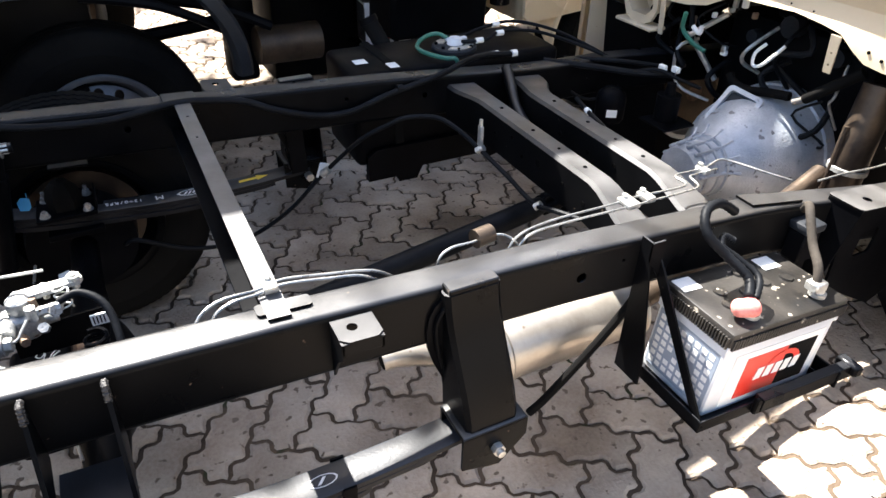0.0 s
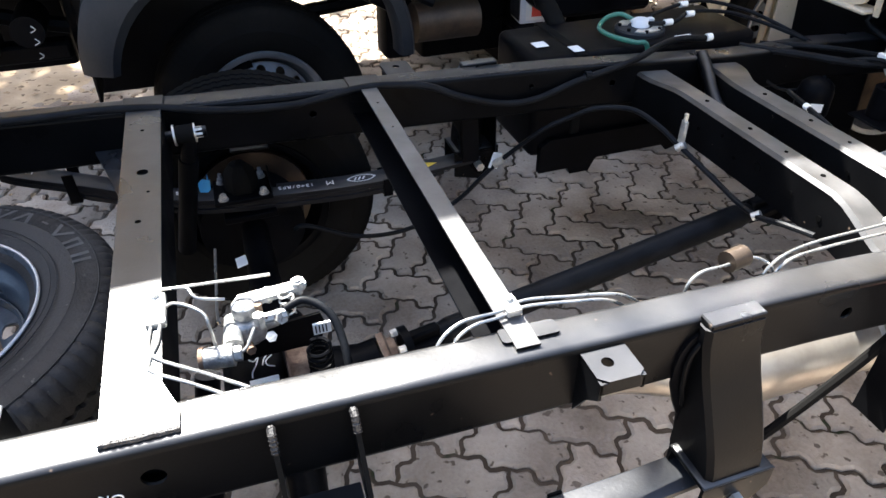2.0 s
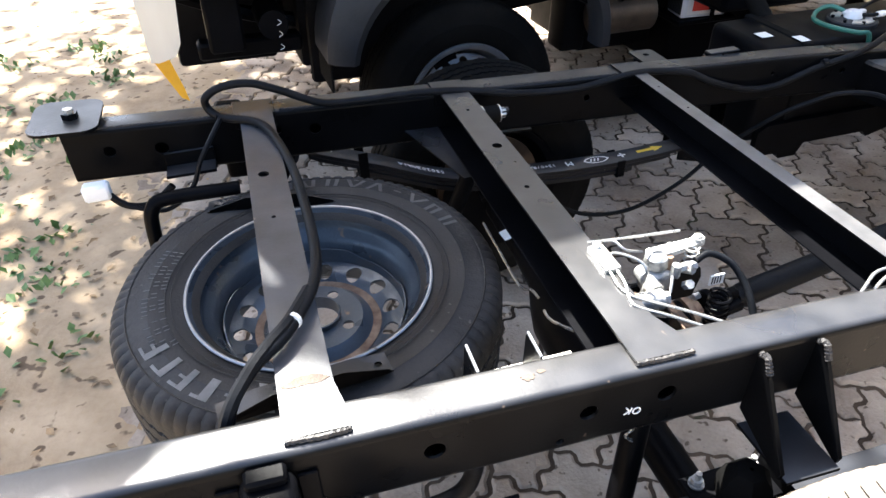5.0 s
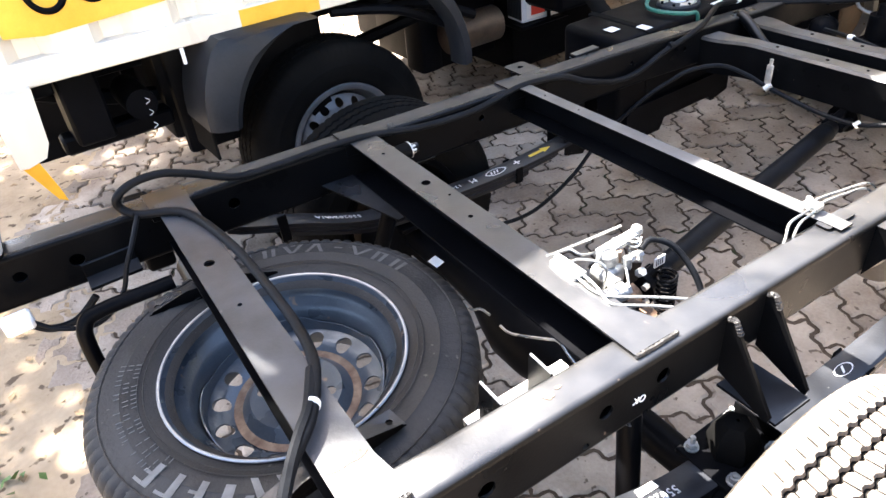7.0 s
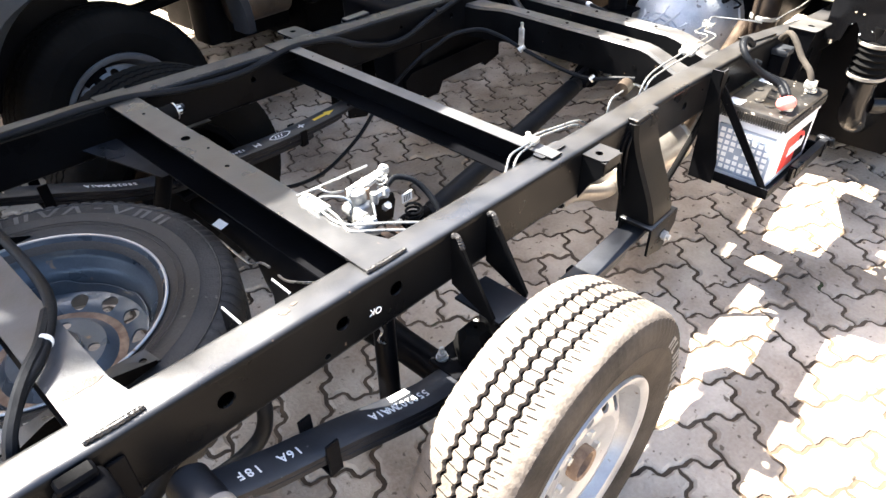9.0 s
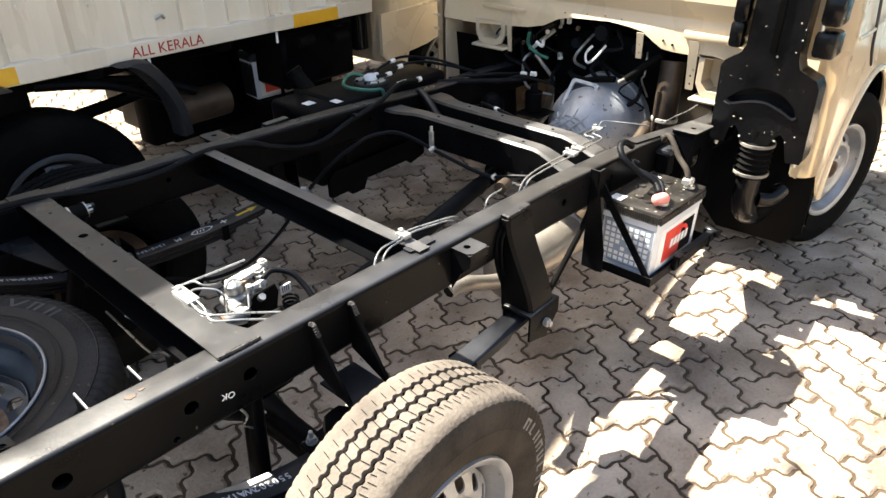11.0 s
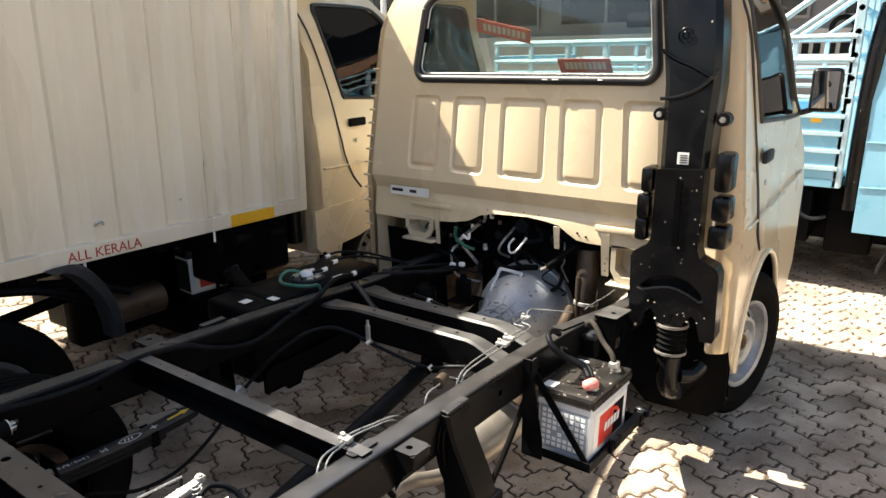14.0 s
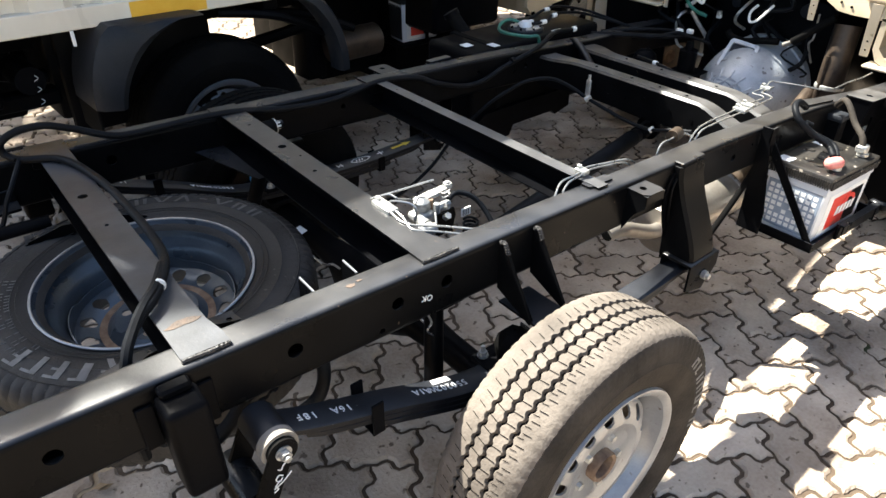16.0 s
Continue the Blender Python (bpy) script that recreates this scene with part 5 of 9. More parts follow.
tube(bm, [(0.025, -0.240, 0.718), (0.055, -0.236, 0.722), (0.086, -0.262, 0.705), (0.094, -0.31, 0.66), (0.082, -0.35, 0.60), (0.078, -0.35, 0.55)], 0.006, 10, 6)
part("hose", bm, CABLE, valve, "black rubber brake hose")

bm = BM()
for k in range(3):
    lathe(bm, [(0.020, 0.612 - 0.010 * k), (0.034, 0.609 - 0.010 * k), (0.036, 0.605 - 0.010 * k), (0.030, 0.602 - 0.010 * k), (0.020, 0.602 - 0.010 * k)], (-0.050, -0.335, 0), 22, "z", True)
part("rubber_boot", bm, RUBBER, valve, "ringed black rubber boot")

PIPES = [
    [(-0.138, -0.182, 0.752), (-0.098, -0.188, 0.752), (0.015, -0.200, 0.752)],
    [(-0.132, -0.185, 0.752), (-0.099, -0.191, 0.752), (-0.091, -0.205, 0.748), (-0.082, -0.209, 0.742), (-0.052, -0.206, 0.730)],
    [(-0.130, -0.232, 0.752), (-0.117, -0.224, 0.756), (-0.097, -0.231, 0.752), (-0.079, -0.246, 0.745), (-0.075, -0.258, 0.732), (-0.075, -0.254, 0.690), (-0.078, -0.258, 0.660)],
    [(-0.140, -0.240, 0.755), (-0.143, -0.271, 0.756), (-0.145, -0.295, 0.755), (-0.140, -0.313, 0.754), (-0.130, -0.326, 0.753), (-0.075, -0.362, 0.745), (-0.018, -0.399, 0.732)],
    [(-0.129, -0.240, 0.755), (-0.132, -0.275, 0.756), (-0.135, -0.297, 0.755), (-0.144, -0.324, 0.754), (-0.140, -0.342, 0.753), (-0.098, -0.368, 0.745), (-0.048, -0.399, 0.732)],
    [(-0.042, -0.276, 0.690), (-0.034, -0.270, 0.692), (-0.028, -0.262, 0.698), (-0.020, -0.250, 0.705)],
    [(0.190, -0.392, 0.70), (0.205, -0.388, 0.735), (0.240, -0.372, 0.742), (0.292, -0.369, 0.741), (0.335, -0.358, 0.740), (0.40, -0.364, 0.733), (0.475, -0.372, 0.722), (0.52, -0.375, 0.69)],
    [(0.212, -0.392, 0.70), (0.226, -0.390, 0.732), (0.254, -0.382, 0.741), (0.290, -0.379, 0.741), (0.332, -0.370, 0.740), (0.40, -0.374, 0.732), (0.455, -0.378, 0.722), (0.50, -0.38, 0.69)],
    [(0.585, -0.378, 0.67), (0.590, -0.376, 0.712), (0.615, -0.371, 0.724), (0.655, -0.368, 0.722), (0.700, -0.362, 0.720), (0.724, -0.366, 0.716), (0.742, -0.378, 0.700), (0.75, -0.38, 0.66)],
    [(0.715, -0.380, 0.67), (0.740, -0.378, 0.715), (0.825, -0.360, 0.716), (0.975, -0.350, 0.708), (1.030, -0.342, 0.705), (1.170, -0.337, 0.695), (1.182, -0.300, 0.694), (1.200, -0.290, 0.693), (1.275, -0.288, 0.690), (1.335, -0.270, 0.688), (1.365, -0.285, 0.684), (1.40, -0.36, 0.682), (1.44, -0.385, 0.67)],
    [(0.735, -0.382, 0.67), (0.760, -0.382, 0.714), (0.845, -0.374, 0.714), (0.985, -0.368, 0.706), (1.135, -0.358, 0.697), (1.195, -0.350, 0.694), (1.208, -0.315, 0.694), (1.222, -0.305, 0.692), (1.272, -0.302, 0.690), (1.30, -0.300, 0.688)],
    [(-0.165, -0.40, 0.600), (-0.150, -0.398, 0.565), (-0.158, -0.395, 0.545), (-0.135, -0.39, 0.515), (-0.115, -0.385, 0.490)],
    [(1.50, -0.405, 0.665), (1.58, -0.41, 0.668), (1.68, -0.41, 0.660), (1.78, -0.405, 0.655)],
]
for pts in PIPES:
    bm = BM()
    tube(bm, pts, 0.0024, 8, 5)
    part("brake_pipe", bm, PIPE, truck, "bent zinc-plated brake pipe")
for cx, cy, cz, sx, sy in ((-0.136, -0.232, 0.757, 0.026, 0.050), (0.312, -0.366, 0.744, 0.022, 0.018), (1.005, -0.358, 0.710, 0.030, 0.026), (1.055, -0.350, 0.707, 0.022, 0.024), (1.262, -0.295, 0.694, 0.018, 0.020)):
    bm = BM()
    box(bm, cx - sx / 2, cx + sx / 2, cy - sy / 2 - 0.006, cy + sy / 2 + 0.006, cz - 0.008, cz + 0.004, 0.003, seg=2)
    cyl(bm, (cx, cy + sy * 0.5, cz + 0.002), (cx, cy + sy * 0.5, cz + 0.010), 0.006, 0.006, 6)
    part("pipe_clip", bm, STEEL, truck, "zinc pipe clip")
bm = BM()
cyl(bm, (0.665, -0.362, 0.722), (0.700, -0.356, 0.722), 0.017, 0.017, 16)
part("pipe_joint", bm, EXHAUST, truck, "brownish pipe joint")

# ---- wiring harness on the far rail and across the spare's cross member ----
harness = thing("wiring_harness", "thick black sleeved wiring loom tied along the far rail", "cable", (0.0, 0.43, 0.74))
LOOM = [(1.30, 0.515, 0.690), (1.20, 0.52, 0.70), (1.10, 0.47, 0.712), (0.988, 0.428, 0.728 - 0.03), (0.835, 0.426, 0.668), (0.73, 0.424, 0.640), (0.636, 0.424, 0.642), (0.53, 0.426, 0.675), (0.45, 0.428, 0.712), (0.36, 0.430, 0.728), (0.285, 0.426, 0.733), (0.20, 0.426, 0.722), (0.128, 0.426, 0.717), (-0.012, 0.427, 0.728), (-0.138, 0.430, 0.753), (-0.25, 0.432, 0.763), (-0.366, 0.430, 0.766), (-0.46, 0.430, 0.774), (-0.543, 0.43, 0.815), (-0.60, 0.43, 0.838), (-0.655, 0.43, 0.838), (-0.690, 0.43, 0.820), (-0.690, 0.43, 0.796), (-0.672, 0.41, 0.785)]
bm = BM()
tube(bm, LOOM, 0.0085, 10, 6)
part("loom", bm, CABLE, harness)
bm = BM()
tube(bm, [(-0.672, 0.41, 0.785), (-0.655, 0.400, 0.783), (-0.590, 0.348, 0.782), (-0.556, 0.200, 0.778), (-0.547, 0.036, 0.776), (-0.549, -0.100, 0.777), (-0.562, -0.185, 0.786), (-0.585, -0.240, 0.790), (-0.600, -0.268, 0.792), (-0.620, -0.294, 0.792), (-0.655, -0.326, 0.788), (-0.688, -0.362, 0.765), (-0.700, -0.375, 0.70), (-0.70, -0.375, 0.60)], 0.0085, 10, 6)
part("loom_branch", bm, CABLE, harness)
bm = BM()
tube(bm, [(-0.572, -0.200, 0.788), (-0.605, -0.268, 0.797), (-0.632, -0.300, 0.796), (-0.662, -0.335, 0.788), (-0.694, -0.372, 0.76), (-0.712, -0.385, 0.68), (-0.712, -0.385, 0.58)], 0.0085, 8, 6)
part("loom_branch", bm, CABLE, harness)
bm = BM()
cyl(bm, (-0.597, -0.261, 0.793), (-0.600, -0.266, 0.794), 0.0115, 0.0115, 12)
part("white_tape", bm, WHITE, harness, "band of white tape")
bm = BM()
tube(bm, [(-0.668, 0.405, 0.785), (-0.70, 0.36, 0.755), (-0.725, 0.35, 0.72), (-0.754, 0.35, 0.664), (-0.813, 0.35, 0.625), (-0.876, 0.35, 0.648), (-0.915, 0.36, 0.685)], 0.005, 8, 6)
part("loom_branch", bm, CABLE, harness)
bm = BM()
tube(bm, [(-0.93, 0.43, 0.64), (-0.90, 0.43, 0.605), (-0.85, 0.43, 0.60), (-0.80, 0.43, 0.635)], 0.008, 8, 6)
part("loom_branch", bm, CABLE, harness)
bm = BM()
box(bm, -0.955, -0.905, 0.345, 0.375, 0.670, 0.705, 0.005)
part("connector", bm, WHITE, harness, "translucent pale plug connector")
for x, y, z in ((1.285, 0.515, 0.695), (0.868, 0.427, 0.68)):
    bm = BM()
    cyl(bm, (x - 0.008, y, z), (x + 0.008, y, z), 0.0105, 0.0105, 12)
    part("cable_tie", bm, WHITE if x > 1 else CABLE, harness)

# ---- hand brake cable with its clips ----
pb = thing("brake_cable", "black hand brake cable arching through the frame", "cable", (0.85, 0.3, 0.6))
bm = BM()
tube(bm, [(0.10, 0.52, 0.33), (0.135, 0.50, 0.345), (0.25, 0.50, 0.285), (0.36, 0.50, 0.268), (0.45, 0.50, 0.285), (0.55, 0.485, 0.35), (0.64, 0.47, 0.441), (0.733, 0.40, 0.56), (0.80, 0.36, 0.61), (0.848, 0.33, 0.637), (0.912, 0.28, 0.644), (0.950, 0.22, 0.622), (0.976, 0.17, 0.593), (0.999, 0.06, 0.56), (0.993, -0.03, 0.555), (0.986, -0.10, 0.563), (0.995, -0.16, 0.58), (1.01, -0.22, 0.59)], 0.0062, 8, 6)
part("sleeve", bm, CABLE, pb)
for p, r, l in (((0.652, 0.462, 0.456), 0.011, 0.03), ((0.978, 0.165, 0.592), 0.010, 0.02), ((0.988, -0.095, 0.562), 0.009, 0.016)):
    bm = BM()
    cyl(bm, (p[0] - l / 2 * 0.6, p[1] + l / 2 * 0.6, p[2] - l / 3), (p[0] + l / 2 * 0.6, p[1] - l / 2 * 0.6, p[2] + l / 3), r, r, 12)
    part("clip", bm, STEEL, pb)
bm = BM()
box(bm, 0.63, 0.665, 0.475, 0.480, 0.43, 0.475, 0.002, Matrix.Translation((0.6475, 0.4775, 0.4525)) @ pose(0, 0, 0, 0, 25, 20) @ Matrix.Translation((-0.6475, -0.4775, -0.4525)))
part("tag", bm, WHITE, pb, "pale blue and white paper tag")
bm = BM()
box(bm, 0.975, 0.983, 0.160, 0.178, 0.595, 0.655, 0.001)
cyl(bm, (0.979, 0.169, 0.65), (0.979, 0.169, 0.672), 0.005, 0.005, 8)
part("hanger_clip", bm, STEEL, pb)
bm = BM()
tube(bm, [(1.31, 0.22, 0.655), (1.27, 0.12, 0.665), (1.255, 0.02, 0.655), (1.262, -0.06, 0.62), (1.265, -0.08, 0.57)], 0.006, 8, 6)
part("second_sleeve", bm, CABLE, pb)
bm = BM()
cyl(bm, (1.272, 0.125, 0.664), (1.268, 0.108, 0.665), 0.008, 0.008, 10)
part("cable_tie", bm, WHITE, pb)

# ---- fuel tank outside the far rail ----
tank = thing("fuel_tank", "black steel fuel tank with strap and pump flange", "fuel tank", (1.1, 0.66, 0.5))
bm = BM()
box(bm, 0.775, 1.47, 0.535, 0.80, 0.40, 0.688, 0.022, seg=3)
part("tank_body", bm, BLACK, tank)
bm = BM()
plate(bm, [(0.80, 0.36), (0.80, 0.44), (0.83, 0.46), (1.30, 0.46), (1.30, 0.38), (1.22, 0.36), (1.20, 0.38), (0.98, 0.38), (0.96, 0.34), (0.90, 0.34), (0.89, 0.36)], 0.02, lambda u, v, w: (u, 0.515 + w, v))
part("tank_shield", bm, BLACK, tank)
bm = BM()
box(bm, 0.895, 0.925, 0.530, 0.806, 0.39, 0.692, 0.004)
part("strap", bm, RUBBER, tank, "dark tank strap")
for x0, x1, y0, y1 in ((0.812, 0.850, 0.612, 0.650), (0.893, 0.923, 0.548, 0.590), (1.205, 1.255, 0.535, 0.560)):
    bm = BM()
    box(bm, x0, x1, y0, y1, 0.6925, 0.6935, 0.0, None)
    part("sticker", bm, WHITE, tank)
bm = BM()
lathe(bm, [(0.001, 0.702), (0.066, 0.702), (0.070, 0.698), (0.070, 0.689)], (1.145, 0.640, 0), 30, "z")
fl = part("pump_flange", bm, PLASTIC_GREY, tank, "dark rubber-edged pump flange with pale plates")
for a0 in (100, 280):
    bm = BM()
    ring = [(1.145 + 0.060 * math.cos(radians(a)), 0.640 + 0.060 * math.sin(radians(a))) for a in range(a0 - 55, a0 + 56, 11)] + [(1.145 + 0.034 * math.cos(radians(a)), 0.640 + 0.034 * math.sin(radians(a))) for a in range(a0 + 50, a0 - 51, -20)]
    plate(bm, ring, 0.003, lambda u, v, w: (u, v, 0.7025 + w))
    part("clamp_plate", bm, STEEL, fl, "pale zinc clamp plate")
for i in range(7):
    a = 2 * math.pi * i / 7
    bm = BM()
    cyl(bm, (1.145 + 0.056 * math.cos(a), 0.640 + 0.056 * math.sin(a), 0.701), (1.145 + 0.056 * math.cos(a), 0.640 + 0.056 * math.sin(a), 0.709), 0.005, 0.005, 6)
    part("flange_screw", bm, BLACK, tank)
bm = BM()
lathe(bm, [(0.001, 0.722), (0.018, 0.722), (0.022, 0.717), (0.026, 0.702)], (1.150, 0.645, 0), 16, "z")
box(bm, 1.150, 1.192, 0.640, 0.658, 0.708, 0.720, 0.003)
box(bm, 1.128, 1.150, 0.650, 0.672, 0.706, 0.718, 0.003)
part("pump_head", bm, CASE, tank, "white plastic pump head")
bm = BM()
tube(bm, [(1.135, 0.665, 0.715), (1.115, 0.70, 0.722), (1.075, 0.705, 0.715), (1.035, 0.675, 0.704), (1.025, 0.63, 0.702), (1.04, 0.575, 0.702), (1.065, 0.535, 0.702), (1.090, 0.520, 0.70), (1.10, 0.518, 0.66)], 0.0065, 8, 6)
part("green_hose", bm, GREENHOSE, tank, "green plastic hose")
for pts in ([(1.17, 0.655, 0.716), (1.28, 0.70, 0.722), (1.40, 0.715, 0.725), (1.52, 0.66, 0.70), (1.60, 0.58, 0.665), (1.66, 0.50, 0.63)], [(1.16, 0.63, 0.712), (1.24, 0.615, 0.712), (1.32, 0.655, 0.718), (1.44, 0.64, 0.708), (1.54, 0.58, 0.68), (1.62, 0.50, 0.65)]):
    bm = BM()
    tube(bm, pts, 0.0055, 8, 6)
    part("fuel_hose", bm, CABLE, tank)
for p in ((1.33, 0.708, 0.724), (1.31, 0.645, 0.717), (1.22, 0.617, 0.712)):
    bm = BM()
    cyl(bm, (p[0] - 0.012, p[1], p[2]), (p[0] + 0.012, p[1], p[2]), 0.009, 0.009, 12)
    part("hose_sleeve", bm, WHITE, tank)
bm = BM()
tube(bm, [(0.98, 0.80, 0.66), (0.97, 0.83, 0.69), (0.95, 0.855, 0.735)], 0.026, 14, 5, 0.002)
part("filler_neck", bm, RUBBER, tank, "black rubber filler neck")
bm = BM()
cyl(bm, (0.951, 0.854, 0.731), (0.945, 0.862, 0.748), 0.031, 0.031, 18)
part("filler_cap", bm, BLACK, tank)

# ---- silencer under the near rail ----
muff = thing("silencer", "aluminised exhaust silencer drum with crimped ends", "silencer", (0.9, -0.30, 0.39))
bm = BM()
lathe(bm, [(0.02, 0.745), (0.070, 0.748), (0.074, 0.753), (0.074, 0.760), (0.068, 0.767), (0.068, 1.10), (0.074, 1.106), (0.074, 1.113), (0.068, 1.118), (0.03, 1.122)], (0, -0.315, 0.385), 36, "x", True)
part("drum", bm, MUFFLER, muff)
bm = BM()
tube(bm, [(1.115, -0.315, 0.385), (1.25, -0.30, 0.40), (1.45, -0.25, 0.42), (1.70, -0.21, 0.45), (1.86, -0.19, 0.50)], 0.026, 14, 6)
part("down_pipe", bm, EXHAUST, muff)
bm = BM()
tube(bm, [(0.748, -0.330, 0.395), (0.70, -0.334, 0.408), (0.63, -0.338, 0.440), (0.575, -0.336, 0.466), (0.53, -0.331, 0.478), (0.500, -0.328, 0.476)], 0.0215, 16, 6)
part("tail_pipe", bm, MUFFLER, muff, "pale tail pipe with an open cut end")
bm = BM()
cyl(bm, (0.4985, -0.328, 0.476), (0.500, -0.328, 0.476), 0.018, 0.018, 16)
part("pipe_mouth", bm, HOLE, muff)
bm = BM()
tube(bm, [(1.00, -0.45, 0.58), (0.96, -0.44, 0.50), (0.90, -0.425, 0.40), (0.83, -0.41, 0.30), (0.80, -0.40, 0.26)], 0.009, 8, 5)
part("hanger_strap", bm, RUBBER, muff)
bm = BM()
tube(bm, [(1.86, -0.255, 0.40), (1.86, -0.255, 0.50), (1.87, -0.25, 0.62), (1.90, -0.24, 0.76)], 0.046, 20, 5)
part("catalyst", bm, EXHAUST, muff, "heat-stained catalyst can")
bm = BM()
tube(bm, [(1.816, -0.235, 0.42), (1.820, -0.235, 0.54), (1.830, -0.23, 0.66)], 0.008, 8, 5)
part("seam", bm, EXHAUST, muff)
bm = BM()
lathe(bm, [(0.046, -0.008), (0.051, -0.006), (0.051, 0.006), (0.046, 0.008)], (0, 0, 0), 24, "z")
bmesh.ops.transform(bm, matrix=Matrix.Translation((1.862, -0.254, 0.545)) @ pose(0, 0, 0, 0, 5, 0), verts=bm.verts)
part("clamp_band", bm, STEEL, muff)

# ---- gearbox and what can be seen of the engine bay ----
gear = thing("gearbox", "pale grey cast aluminium gearbox with bell housing", "gearbox", (1.9, 0.12, 0.45))
bm = BM()
lathe(bm, [(0.03, 1.58), (0.072, 1.59), (0.078, 1.62), (0.088, 1.69), (0.112, 1.715), (0.146, 1.75), (0.172, 1.795), (0.188, 1.85), (0.196, 1.91), (0.198, 1.955), (0.204, 1.96), (0.204, 1.995), (0.05, 2.0)], (0, 0.062, 0.440), 40, "x", True)
part("bell_housing", bm, ALU, gear)
for i in range(7):
    a = radians(20 + i * 25)
    bm = BM()
    p = Vector((0, math.cos(a), math.sin(a)))
    c = Vector((0, 0.062, 0.440))
    rr = [(1.60, 0.080), (1.69, 0.090), (1.72, 0.116)]
    tube(bm, [Vector((x, 0, 0)) + c + p * r for x, r in rr], 0.0055, 6, 3)
    part("rib", bm, ALU, gear)
for i in range(9):
    a = radians(10 + i * 20)
    bm = BM()
    cyl(bm, (1.958, 0.062 + 0.196 * math.cos(a), 0.440 + 0.196 * math.sin(a)), (1.978, 0.062 + 0.196 * math.cos(a), 0.440 + 0.196 * math.sin(a)), 0.009, 0.009, 6)
    part("flange_bolt", bm, STEEL, gear)
for x, r in ((1.625, 0.079), (1.665, 0.083), (1.692, 0.089)):
    bm = BM()
    lathe(bm, [(r - 0.004, -0.006), (r + 0.006, -0.004), (r + 0.006, 0.004), (r - 0.002, 0.006)], (x, 0.062, 0.440), 40, "x")
    part("casting_ring", bm, ALU, gear)
# machined window on the housing's shoulder: a raised frame round a dark recess
FACE = Matrix.Translation((1.788, 0.085, 0.590)) @ pose(0, 0, 0, 8, -48, 0)
bm = BM()
plate(bm, rrect(-0.062, 0.062, -0.060, 0.060, 0.014), 0.020, lambda u, v, w: FACE @ Vector((u, v, w - 0.014)), [rrect(-0.048, 0.048, -0.046, 0.046, 0.010)])
cover = part("cover_plate", bm, ALU, gear)
# recess floor coloured dark grey in place of its shadow
bm = BM()
plate(bm, rrect(-0.048, 0.048, -0.046, 0.046, 0.010), 0.004, lambda u, v, w: FACE @ Vector((u, v, w - 0.010)))
part("recess", bm, PLASTIC_GREY, cover, "recess in the casting, coloured dark for its shadow")
bm = BM()
box(bm, -0.044, -0.010, -0.036, 0.030, -0.0055, -0.0045, 0.0, FACE)
part("sticker", bm, WHITE, cover, "white type label")
for k in range(3):
    bm = BM()
    box(bm, -0.038 + 0.010 * k, -0.034 + 0.010 * k, -0.030, 0.022, -0.0044, -0.0040, 0.0, FACE)
    part("label_bar", bm, PLASTIC_GREY, cover)
for pts, r, mt in (([(1.85, 0.185, 0.660), (1.85, 0.165, 0.640), (1.85, 0.112, 0.633), (1.86, 0.04, 0.648), (1.87, -0.02, 0.656)], 0.013, RUBBER),
                   ([(1.85, -0.080, 0.675), (1.85, -0.107, 0.699), (1.855, -0.15, 0.738), (1.87, -0.20, 0.785)], 0.015, RUBBER), ([(1.85, -0.050, 0.655), (1.85, -0.068, 0.667), (1.85, -0.084, 0.679)], 0.010, EARTH)):
    bm = BM()
    tube(bm, pts, r, 10, 5)
    part("hose", bm, mt, gear)
# white looped hose and coloured hose ends in front of the engine
bm = BM()
tube(bm, [(1.84, 0.02, 0.79), (1.82, 0.06, 0.73), (1.82, 0.09, 0.72), (1.83, 0.10, 0.75), (1.84, 0.08, 0.78)], 0.005, 8, 6)
part("loop_hose", bm, WHITE, gear, "white looped hose")
bm = BM()
tube(bm, [(1.80, 0.36, 0.80), (1.81, 0.37, 0.75), (1.82, 0.33, 0.715), (1.83, 0.28, 0.70)], 0.007, 8, 6)
part("green_hose", bm, GREENHOSE, gear, "green coolant hose end")
bm = BM()
tube(bm, [(1.81, 0.33, 0.765), (1.81, 0.30, 0.752), (1.81, 0.295, 0.775)], 0.007, 8, 6)
part("hose_end", bm, WHITE, gear, "white hose elbow")
eng = thing("engine", "dark engine block with hoses in the bay under the cab", "engine", (2.3, 0.1, 0.6))
bm = BM()
box(bm, 2.0, 2.75, -0.16, 0.36, 0.32, 0.80, 0.03, seg=2)
box(bm, 2.02, 2.6, -0.10, 0.22, 0.80, 0.88, 0.02, seg=2)
part("block", bm, BLACK, eng)
for y, z, r in ((0.12, 0.80, 0.032), (0.24, 0.74, 0.02), (-0.05, 0.76, 0.025)):
    bm = BM()
    cyl(bm, (1.97, y, z), (2.01, y, z), r, r, 18)
    part("plug", bm, PLASTIC_GREY, eng)
random.seed(5)
for k in range(16):
    y, z = random.uniform(-0.12, 0.62), random.uniform(0.62, 0.84)
    bm = BM()
    tube(bm, [(1.90 + random.uniform(0, 0.08), y, z), (1.88, y + random.uniform(-0.06, 0.06), z - random.uniform(0.03, 0.08)), (1.90, y + random.uniform(-0.08, 0.08), z - random.uniform(0.08, 0.16)), (1.97, y + random.uniform(-0.08, 0.08), z - random.uniform(0.12, 0.22))], random.choice((0.004, 0.006, 0.009)), 7, 4)
    part("engine_hose", bm, CABLE if k % 5 else STEEL, eng)
